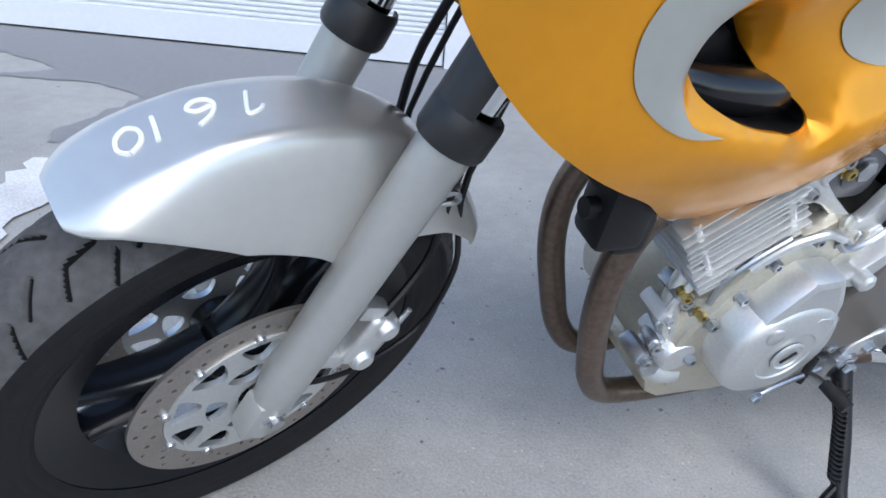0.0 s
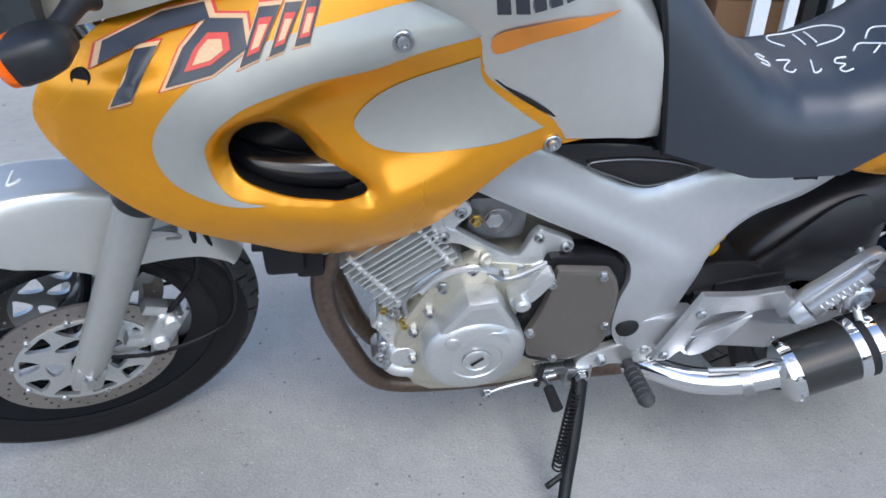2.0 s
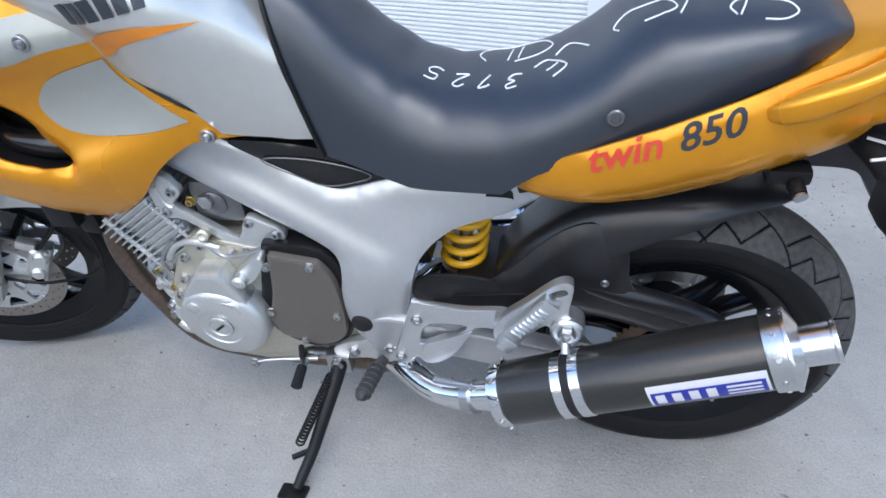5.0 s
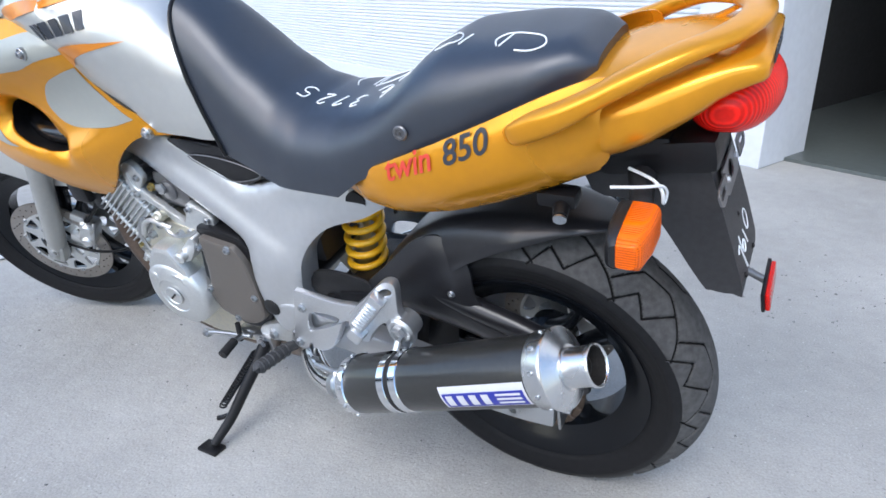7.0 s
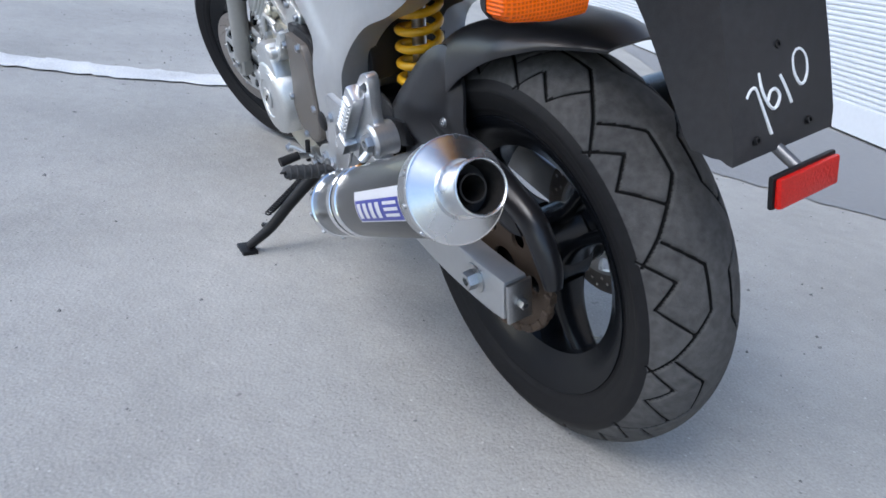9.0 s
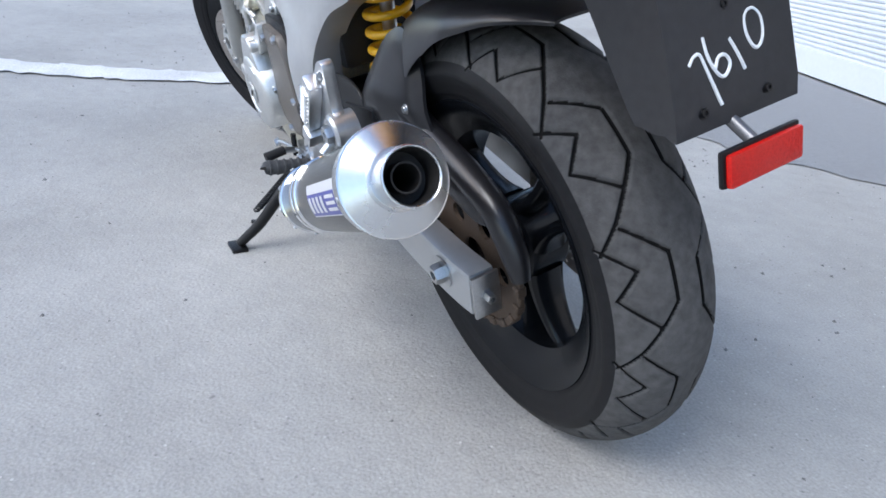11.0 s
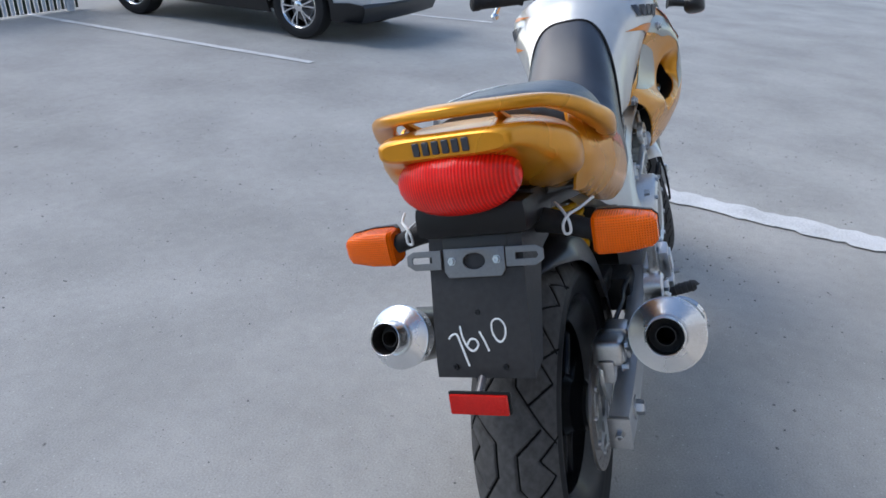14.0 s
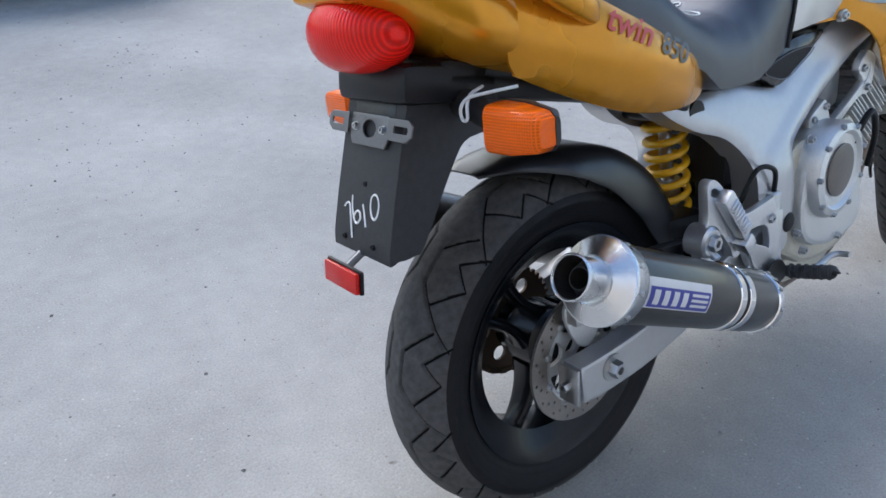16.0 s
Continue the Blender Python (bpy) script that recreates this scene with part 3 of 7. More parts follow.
def loose_stones():
    """Grit and small stones strewn over the asphalt, thicker in a few drifts."""
    rnd = random.Random(17)
    drifts = [(rnd.uniform(-3, 2.5), rnd.uniform(-3.5, 1.6), rnd.uniform(0.15, 0.5)) for _ in range(26)]
    verts, faces = [], []
    for _ in range(6500):
        if rnd.random() < 0.5:
            cx, cy, sp = drifts[int(rnd.random() * len(drifts))]
            x, y = rnd.gauss(cx, sp), rnd.gauss(cy, sp)
        else:
            x, y = rnd.uniform(-4, 3), rnd.uniform(-4, 1.7)
        r = 0.0015 + 0.0055 * rnd.random() ** 4
        z, k, a = rise(x, y), len(verts), rnd.uniform(0, 3)
        for j in range(4):
            verts.append((x + r * rnd.uniform(0.7, 1.3) * math.cos(a + j * 1.571), y + r * rnd.uniform(0.7, 1.3) * math.sin(a + j * 1.571), z - 0.001))
        verts.append((x + r * rnd.uniform(-0.3, 0.3), y + r * rnd.uniform(-0.3, 0.3), z + r * rnd.uniform(0.5, 1.0)))
        faces += [(k, k + 1, k + 4), (k + 1, k + 2, k + 4), (k + 2, k + 3, k + 4), (k + 3, k, k + 4)]
    ob = raw("grit", verts, faces, grit_mat, smooth=False)
    return tagged(ob, "small grey stones and grit strewn on the asphalt", "gravel", kind="stuff")


loose_stones()
painted_line([(-3.5, -3.12), (-3.7, -5.0), (-3.95, -7.2)], 0.09, 0.006, 2, 0.003, "thin white parking bay line")
painted_line([(-6.85, -2.4), (-6.8, -3.3), (-6.9, -4.6)], 0.09, 0.006, 3, 0.003, "thin white parking bay line")
painted_line([(-0.44, -3.66), (-0.62, -4.4), (-0.85, -5.6)], 0.09, 0.006, 4, 0.003, "thin white parking bay line")

# ---------------------------------------------------------------- motorcycle: local axes are x to the rear, y to its right, z up
LEAN_DEG = 14.0
bike = empty("motorcycle")
bike.matrix_world = pose(0, 0, 0, LEAN_DEG, 0, 0)
tagged(bike, "orange and silver sports-touring motorcycle leaning on its side stand", "motorcycle")
SIDES = (-1, 1)

rake = Vector((0.4226, 0.0, 0.9063))
pivot = Vector((-0.7464, 0.032, 0.2996))
STEER = Matrix.Translation(pivot) @ Matrix.Rotation(radians(19.4), 4, rake) @ Matrix.Translation(-pivot)
FRONT = pivot + Vector((-0.0272, 0.0, 0.0127))
REAR = Vector((0.7375, -0.01, 0.302))


def steered(name, bm, material, parent=bike, label="", smooth=True):
    return part(name, moved(bm, STEER), material, parent, label, smooth)


# ---- wheels
def tyre(name, centre, radius, half, rim, cells, segs, turn, material, label, parent, groove=0.0028):
    """Tyre with its tread grooves pressed into a dense skin, groove shade deepened by colour. segs: groove strokes
    (along 0..1 of a cell, across -1..1).
    """
    n_t, n_tread, n_wall = (1700, 150, 14) if half > 0.07 else (1500, 110, 14)
    arc, prof = 1.20, []
    rc = half * 0.98 / math.sin(arc)
    for k in range(n_wall):
        t = k / n_wall
        bead = 0.0022 * (math.exp(-(((t - 0.14) / 0.05) ** 2)) + 0.7 * math.exp(-(((t - 0.36) / 0.035) ** 2)) + 0.6 * math.exp(-(((t - 0.86) / 0.04) ** 2)))
        prof.append((-half * (0.72 + 0.28 * math.sin(t * math.pi / 2)) - bead, rim + (radius - rc * (1 - math.cos(arc)) - rim) * t, None))
    for k in range(n_tread + 1):
        a = -arc + 2 * arc * k / n_tread
        prof.append((rc * math.sin(a), radius - rc * (1 - math.cos(a)), a / arc))
    prof += [(-y, r, None) for y, r, _ in prof[:n_wall][::-1]]
    length, width = 2 * math.pi * radius / cells, rc * arc
    ths = np.arange(n_t) / n_t
    u = (ths * cells) % 1.0
    rows, cut = [], []
    for y, r, c in prof:
        depth = np.zeros(n_t)
        if c is not None and abs(c) < 0.985:
            best = np.full(n_t, 9.0)
            for x0, c0, x1, c1 in segs:
                p, q = np.array([x0 * length, c0 * width]), np.array([x1 * length, c1 * width])
                d = q - p
                for shift in (-1, 0, 1):
                    px, py = (u + shift) * length - p[0], c * width - p[1]
                    t = np.clip((px * d[0] + py * d[1]) / (d @ d), 0, 1)
                    best = np.minimum(best, np.hypot(px - t * d[0], py - t * d[1]))
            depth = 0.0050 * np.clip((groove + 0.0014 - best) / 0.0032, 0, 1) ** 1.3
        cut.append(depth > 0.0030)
        rr = r - depth
        rows.append(np.stack([rr * np.cos(2 * math.pi * ths), np.full(n_t, y), rr * np.sin(2 * math.pi * ths)], 1))
    verts = np.concatenate(rows)
    m = np.array((Matrix(turn) @ Matrix.Translation(centre)).to_4x4())
    verts = verts @ m[:3, :3].T + m[:3, 3]
    faces = [(i * n_t + j, i * n_t + (j + 1) % n_t, (i + 1) * n_t + (j + 1) % n_t, (i + 1) * n_t + j) for i in range(len(prof) - 1) for j in range(n_t)]
    ob = raw(name, verts, faces, material, parent, label)
    ob.data.materials.append(groove_shaded)
    ob.data.materials.append(side_rubber)
    # groove floors take the blackened rubber: recess shade put into the colour
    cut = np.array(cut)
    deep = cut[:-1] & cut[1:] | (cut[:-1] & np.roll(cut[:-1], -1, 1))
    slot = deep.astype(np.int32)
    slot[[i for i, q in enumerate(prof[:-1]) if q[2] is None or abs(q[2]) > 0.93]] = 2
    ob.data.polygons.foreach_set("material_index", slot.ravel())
    return ob


def mirror_strokes(strokes, offset):
    out = []
    for a, b, c, d in strokes:
        out += [(a, b, c, d), (a + offset, -b, c + offset, -d)]
    return out


def chain_strokes(*chains):
    return [(*a, *b) for c in chains for a, b in zip(c, c[1:])]


rear_tread = mirror_strokes(chain_strokes([(1.00, -0.58), (0.76, -0.17), (0.42, -0.17), (0.04, -0.60), (-0.16, -0.88)], [(0.90, -0.92), (0.69, -0.54), (0.48, -0.82), (0.24, -0.38)]), -0.12)
front_tread = mirror_strokes(chain_strokes([(0.0, 0.06), (0.22, 0.34), (0.48, 0.40), (0.62, 0.72)], [(0.10, 0.55), (0.26, 0.88)], [(0.74, 0.30), (0.95, 0.62)]), 0.5)


def wheel(name, centre, rim_r, half, spokes, hub_r, hub_half, turn, label):
    """Cast wheel: dropped rim well with rolled lips, three twin-ribbed spokes and a hub."""
    lip = [(rim_r + 0.006, -half), (rim_r + 0.008, -half + 0.006), (rim_r - 0.004, -half + 0.012), (rim_r - 0.014, -half * 0.72), (rim_r - 0.034, -half * 0.45)]
    prof = lip + [(rim_r - 0.036, 0.0)] + [(r, -h) for r, h in lip[::-1]]
    prof += [(rim_r - 0.006, half - 0.004), (rim_r - 0.024, half * 0.74), (rim_r - 0.046, half * 0.5), (rim_r - 0.048, 0), (rim_r - 0.046, -half * 0.5), (rim_r - 0.024, -half * 0.74), (rim_r - 0.006, -half + 0.004)]
    bm = lathe(prof, (0, 0, 0), (0, 1, 0), 96, True)
    hub = lathe([(0.0, -hub_half), (hub_r * 0.7, -hub_half), (hub_r * 0.8, -hub_half + 0.006), (hub_r * 0.8, -hub_half * 0.6), (hub_r, -hub_half * 0.4), (hub_r, hub_half * 0.4), (hub_r * 0.8, hub_half * 0.6), (hub_r * 0.8, hub_half - 0.006), (hub_r * 0.7, hub_half), (0, hub_half)], (0, 0, 0), (0, 1, 0), 48)
    place = Matrix(turn) @ Matrix.Translation(centre)
    rim = part(name, moved(bm, place), wheel_black, bike, label)
    part("hub", moved(hub, place), wheel_black, rim)
    for a in spokes:
        arms = []
        for s in (-1, 1):
            rings = []
            for t in np.linspace(0, 1, 9):
                r = hub_r * 0.8 + (rim_r - 0.042 - hub_r * 0.8) * t
                off = s * (0.030 - 0.008 * math.sin(t * math.pi)) + s * 0.016 * t * t
                dep, w = 0.030 - 0.010 * t, 0.020 - 0.003 * t + 0.008 * abs(2 * t - 1) ** 3
                ring = [(r, off + w * 0.55 * math.copysign(abs(math.cos(q)) ** 0.7, math.cos(q)), dep * math.copysign(abs(math.sin(q)) ** 0.7, math.sin(q))) for q in np.linspace(0, 2 * math.pi, 14, endpoint=False)]
                ca, sa = math.cos(radians(a)), math.sin(radians(a))
                rings.append([(x * ca - o * sa, y, x * sa + o * ca) for x, o, y in ring])
            arms.append(loft(rings))
        part("spoke", moved(join(*arms), place), wheel_black, rim)
    return rim


IDENT = Matrix.Identity(4)
rear_wheel = wheel("rear_wheel", REAR, 0.216, 0.066, (-75, 45, 165), 0.062, 0.075, IDENT, "satin black cast rear wheel with three twin spokes")
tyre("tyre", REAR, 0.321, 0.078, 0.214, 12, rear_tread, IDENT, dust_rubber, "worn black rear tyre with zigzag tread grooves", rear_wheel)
front_wheel = wheel("front_wheel", FRONT, 0.229, 0.042, (180, 60, -60), 0.045, 0.058, STEER, "satin black cast front wheel with three twin spokes")
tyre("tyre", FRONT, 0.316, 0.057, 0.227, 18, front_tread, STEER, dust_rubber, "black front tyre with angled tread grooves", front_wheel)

def disc(name, centre, r_out, r_in, y, turn, parent, windows, label, bolts=10):
    """Drilled brake disc on a windowed alloy carrier."""
    def circle(r, n, cx=0.0, cz=0.0):
        return [(cx + r * math.cos(t), cz + r * math.sin(t)) for t in np.linspace(0, 2 * math.pi, n, endpoint=False)]

    holes = [circle(r_in, 64)]
    for k in range(54):
        a = 2 * math.pi * k / 54
        rr = r_in + (r_out - r_in) * (0.28, 0.52, 0.76)[k % 3]
        holes.append(circle(0.0030, 7, rr * math.cos(a), rr * math.sin(a)))
    m = Matrix(turn) @ Matrix.Translation(centre)
    d = part(name, moved(plate(circle(r_out, 96), y - 0.0025, y + 0.0025, 0, holes), m), disc_steel, parent, label)
    cut = [circle(r_in * 0.24, 20)]
    for k in range(windows):
        a0 = 2 * math.pi * (k + 0.16) / windows
        a1 = 2 * math.pi * (k + 0.84) / windows
        w = r_in * 0.92
        cut.append(smooth_curve([(w * math.cos(t), w * math.sin(t)) for t in np.linspace(a0, a1, 4)] + [(r_in * 0.70 * math.cos(a1 - 0.10), r_in * 0.70 * math.sin(a1 - 0.10)), (r_in * 0.66 * math.cos(a0 + 0.12), r_in * 0.66 * math.sin(a0 + 0.12))], 3))
        if k % 2 == 0:
            mid = 2 * math.pi * (k + 1.0) / windows
            cut.append(smooth_curve([(r_in * r * math.cos(mid + o), r_in * r * math.sin(mid + o)) for r, o in ((0.57, -0.36), (0.58, 0.0), (0.56, 0.34), (0.38, 0.20), (0.36, -0.22))], 3))
    part("disc_carrier", moved(plate(circle(r_in * 0.995, 64), y - 0.0045, y + 0.0035, 0, cut), m), cast, d, "cast alloy disc carrier with windows")
    s = -1 if y < 0 else 1
    for k in range(bolts):
        a = 2 * math.pi * (k + 0.5) / bolts
        part("rivet", moved(bolt((r_in * math.cos(a), y + s * 0.003, r_in * math.sin(a)), (0, s, 0), 0.0055, 0.004, "round"), m), steel, d, "steel rivet")
    return d


for s in SIDES:
    disc("brake_disc", FRONT, 0.149, 0.112, s * 0.066, STEER, front_wheel, 10, "drilled front brake disc with windowed carrier")
disc("brake_disc", REAR, 0.1225, 0.088, 0.098, IDENT, rear_wheel, 8, "drilled rear brake disc")


# ---- front fork, fender and calipers
def along(t, y, fwd=0.0):
    """A point on a fork leg: t metres up the leg from the axle."""
    p = FRONT + rake * t + Vector((-0.9063, 0, 0.4226)) * fwd
    return (p.x, FRONT.y + y, p.z)


for s in SIDES:
    leg = steered("fork_leg", join(tube([along(-0.035, s * 0.09), along(0.02, s * 0.09), along(0.05, s * 0.09), along(0.22, s * 0.09), along(0.385, s * 0.09), along(0.402, s * 0.09)], [0.021, 0.024, 0.027, 0.028, 0.029, 0.031], 20, 3),
                                    box(along(-0.012, s * 0.09), (0.05, 0.036, 0.06), 0.008, 2, Matrix.Rotation(radians(25), 4, "Y"))), fork_paint, label="grey painted fork slider")
    steered("stanchion", tube([along(0.36, s * 0.09, -0.004), along(0.9, s * 0.09, -0.004)], 0.0215, 20, 0), chrome, leg, "chromed fork tube")
    for name_, span, rows_ in (("fork_guard", 2.9, ((0.392, 0.034), (0.398, 0.0365), (0.430, 0.036), (0.434, 0.034))), ("guard_blade", 0.85, ((0.428, 0.0355), (0.46, 0.036), (0.50, 0.036), (0.545, 0.035), (0.552, 0.033)))):
        rings = []
        for t, r in rows_:
            out = [(r * math.cos(q), r * math.sin(q)) for q in np.linspace(-span, span, 21)]
            inn = [((r - 0.003) * math.cos(q), (r - 0.003) * math.sin(q)) for q in np.linspace(span, -span, 21)]
            rings.append([along(t, s * 0.09 + yy, ff) for ff, yy in out + inn])
        steered(name_, loft(rings), dull_plastic, leg, "dull black plastic fork guard")
    steered("axle_nut", join(bolt(along(0, s * 0.099), (0, s, 0), 0.014, 0.014), lathe([(0, 0), (0.02, 0), (0.021, -0.008), (0.0, -0.008)], along(0, s * 0.103), (0, s, 0), 24)), steel, leg, "zinc axle nut")
    body = box((0, 0, 0), (0.046, 0.048, 0.084), 0.012, 3)
    cups = [lathe([(0, 0.014), (0.012, 0.014), (0.0165, 0.009), (0.018, 0), (0.018, -0.02)], (0.004, s * 0.018, h), (0, s, 0), 24) for h in (-0.027, 0.027)]
    lugs = [box((-0.03, s * 0.005, h), (0.04, 0.024, 0.024), 0.006) for h in (-0.04, 0.045)]
    pose_c = Matrix.Translation(along(0.100, s * 0.074, -0.100)) @ Matrix.Rotation(radians(32), 4, "Y")
    cal = steered("brake_caliper", moved(join(body, *cups, *lugs), pose_c), cast, leg, "cast aluminium front brake caliper")
    steered("pad_pin", moved(tube([(0.02, s * 0.02, -0.05), (0.02, s * 0.02, 0.06)], 0.004, 8, 0), pose_c), steel, cal)
    steered("brake_hose", tube([along(0.14, s * 0.085, -0.10), along(0.22, s * 0.07, -0.13), along(0.32, s * 0.06, -0.10), along(0.42, s * 0.06, -0.07), along(0.6, s * 0.05, -0.06)], 0.0055, 8), black_plastic, leg, "black brake hose")
    steered("speedo_cable" if s < 0 else "reflector_stay", tube([along(0.01, s * 0.075, -0.02), along(0.02, s * 0.08, -0.12), along(0.08, s * 0.07, -0.22), along(0.2, s * 0.07, -0.20), along(0.34, s * 0.06, -0.11), along(0.60, s * 0.05, -0.07)], 0.004, 8), black_plastic, leg, "thin black cable")
steered("hose_clip", join(box(along(0.33, -0.085, -0.045), (0.05, 0.012, 0.014), 0.003, 1), tube([along(0.335, -0.09, -0.03), along(0.34, -0.095, -0.055), along(0.325, -0.09, -0.075), along(0.31, -0.08, -0.06)], 0.003, 8)), steel, bike, "bent steel hose clip behind the fork")
steered("front_axle", tube([along(0, -0.12), along(0, 0.12)], 0.009, 14, 0), steel, front_wheel)


def fender_point(a, q, grow=0.0):
    """On the front fender: a in degrees round the wheel from the rear, q from -1 to 1 across."""
    w = 0.074 * (1.0 if a < 98 else 0.25 + 0.75 * math.sqrt(max(0.0, 1 - ((a - 98) / 17.5) ** 2)))
    drop = interp(a, [30, 40, 55, 70, 78, 84, 94, 104, 110, 115], [0.03, 0.05, 0.10, 0.14, 0.127, 0.117, 0.097, 0.045, 0.015, 0.004])
    crown = interp(a, [28, 44, 60, 75, 94, 106, 115], [0.342, 0.349, 0.359, 0.366, 0.367, 0.360, 0.349])
    aq = abs(q)
    r = crown + grow - drop * max(0.0, (aq - 0.42) / 0.58) ** 1.6
    y = w * math.copysign(min(1, aq * 1.25 - 0.25 * aq * aq * aq), q) * (1 + grow)
    p = FRONT + Vector((r * math.cos(radians(a)), y, r * math.sin(radians(a))))
    return STEER @ p


def front_fender():
    angs, qs = np.linspace(28, 115, 64), np.linspace(-1, 1, 31)
    outer = [[fender_point(a, q) for q in qs] for a in angs]
    inner = [[fender_point(a, q, -0.0035) for q in qs] for a in angs]
    return loft([o + i[::-1] for o, i in zip(outer, inner)])


fender = part("front_fender", front_fender(), silver, bike, "silver painted front fender with white crayon digits")


# ---- hand-written digits: strokes in a unit cell
GLYPHS = {
    "7": [[(0.12, 0.72), (0.20, 0.86), (0.42, 1.0), (0.50, 0.94), (0.42, 0.55), (0.28, 0.0)]],
    "6": [[(0.52, 1.0), (0.22, 0.72), (0.06, 0.32), (0.14, 0.05), (0.40, 0.0), (0.58, 0.20), (0.44, 0.44), (0.14, 0.34)]],
    "1": [[(0.36, 1.0), (0.30, 0.5), (0.26, 0.0)]],
    "0": [[(0.36, 1.0), (0.10, 0.72), (0.06, 0.28), (0.26, 0.0), (0.50, 0.22), (0.56, 0.70), (0.38, 1.0)]],
    "3": [[(0.06, 0.92), (0.40, 1.0), (0.52, 0.78), (0.24, 0.54), (0.54, 0.34), (0.40, 0.04), (0.04, 0.08)]],
    "2": [[(0.06, 0.80), (0.26, 1.0), (0.52, 0.84), (0.36, 0.45), (0.04, 0.02), (0.60, 0.04)]],
    "5": [[(0.56, 1.0), (0.16, 0.98), (0.12, 0.58), (0.44, 0.56), (0.54, 0.26), (0.30, 0.0), (0.02, 0.06)]],
    "L": [[(0.12, 1.0), (0.06, 0.0), (0.54, 0.02)]],
    "E": [[(0.56, 1.0), (0.10, 0.98), (0.06, 0.02), (0.54, 0.0)], [(0.08, 0.52), (0.46, 0.52)]],
    "(": [[(0.9, 1.15), (0.2, 1.0), (-0.2, 0.5), (0.2, -0.1), (0.9, -0.2), (1.9, -0.1), (2.2, 0.5), (1.9, 1.0)]],
    "|": [[(0.2, 0.95), (0.2, 0.05)]],
}


def writing(text, place, size, gap, r, parent, label):
    """Crayon strokes laid on a surface; place(u, v) gives the point for metres along and up."""
    x = 0.0
    for ch in text:
        for stroke in GLYPHS.get(ch, []):
            pts = smooth_curve([(x + p[0] * size, p[1] * size) for p in stroke], 4, False)
            part("crayon_stroke", tube([place(u, v) for u, v in pts], r, 6, 0), chalk, parent, label)
        x += gap * (0.55 if ch in "1|" else 1)


writing("7610", lambda u, v: tuple(fender_point(85 + u * 192, 0.20 - v * 9.0, 0.0006)), 0.034, 0.033, 0.0022, fender, "white crayon digits 7610")


# ---- bodywork
def fair_depth(x, z):
    """Half width of the side fairing: a round lip below the air intake and a valley that runs back from it between two ridges."""
    w = 0.182 - 0.060 * ((x + 0.40) / 0.42) ** 2
    w -= 0.6 * max(0.0, -0.45 - x) ** 2 + 8 * max(0.0, z - 0.85) ** 2 * (0.5 - 0.5 * math.cos(math.pi * min(1.0, max(0.0, (-0.30 - x) / 0.27)))) + 4 * max(0.0, z - 0.90) ** 2 + 2.4 * max(0.0, 0.74 - z) ** 2
    low = interp(x, [-0.46, -0.44, -0.42, -0.40, -0.376, -0.35, -0.318, -0.29, -0.26, -0.235, -0.21, -0.188, -0.165, -0.143, -0.12, -0.095, -0.03, 0.05], [0.80, 0.775, 0.755, 0.740, 0.727, 0.717, 0.711, 0.7095, 0.711, 0.715, 0.721, 0.729, 0.737, 0.746, 0.755, 0.763, 0.775, 0.766])
    high = interp(x, [-0.44, -0.40, -0.37, -0.33, -0.266, -0.199, -0.121], [0.835, 0.856, 0.870, 0.886, 0.906, 0.919, 0.928])
    s = min(1.0, max(0.0, (z - low) / (high - low)))
    w -= interp(x, [-0.43, -0.40, -0.36, -0.31, -0.25, -0.18, -0.11, -0.03], [0.0, 0.010, 0.030, 0.042, 0.040, 0.034, 0.022, 0.0]) * math.sin(math.pi * s) ** 0.8
    w += 0.012 * math.exp(-(((z - low) / 0.023) ** 2)) * interp(x, [-0.47, -0.44, -0.40, -0.3, -0.2, -0.05], [0.0, 0.6, 1.0, 1.0, 0.7, 0.0])
    w += 0.010 * math.exp(-(((z - high - 0.008) / 0.022) ** 2)) * interp(x, [-0.46, -0.42, -0.30, -0.12], [0.0, 1.0, 0.8, 0.0])
    return max(w, 0.09)


FAIRING = [(-0.630, 0.846), (-0.611, 0.882), (-0.572, 0.913), (-0.521, 0.944), (-0.458, 0.968), (-0.38, 0.984), (-0.305, 0.99), (-0.248, 0.99), (-0.248, 0.99), (-0.183, 0.964), (-0.108, 0.931), (-0.108, 0.931), (-0.113, 0.908), (-0.109, 0.876), (-0.089, 0.852), (-0.034, 0.818), (0.056, 0.758), (0.056, 0.758), (0.0, 0.759), (-0.039, 0.753), (-0.078, 0.731), (-0.118, 0.696), (-0.159, 0.651), (-0.211, 0.609), (-0.276, 0.574), (-0.344, 0.587), (-0.407, 0.636), (-0.451, 0.660), (-0.494, 0.684), (-0.542, 0.716), (-0.584, 0.754), (-0.616, 0.795), (-0.628, 0.820)]
INTAKE = [(-0.429, 0.781), (-0.419, 0.803), (-0.396, 0.814), (-0.375, 0.808), (-0.347, 0.782), (-0.316, 0.751), (-0.28, 0.735), (-0.262, 0.722), (-0.262, 0.714), (-0.279, 0.713), (-0.311, 0.718), (-0.354, 0.727), (-0.389, 0.74), (-0.419, 0.757)]
SWOOSH = [(-0.183, 0.963), (-0.207, 0.969), (-0.272, 0.958), (-0.336, 0.944), (-0.391, 0.924), (-0.447, 0.89), (-0.481, 0.858), (-0.5, 0.829), (-0.504, 0.799), (-0.492, 0.767), (-0.462, 0.742), (-0.428, 0.727), (-0.394, 0.725), (-0.393, 0.726), (-0.426, 0.737), (-0.445, 0.765), (-0.449, 0.798), (-0.446, 0.815), (-0.429, 0.84), (-0.398, 0.865), (-0.354, 0.882), (-0.306, 0.895), (-0.254, 0.9), (-0.2, 0.916), (-0.147, 0.925), (-0.113, 0.929), (-0.113, 0.929)]
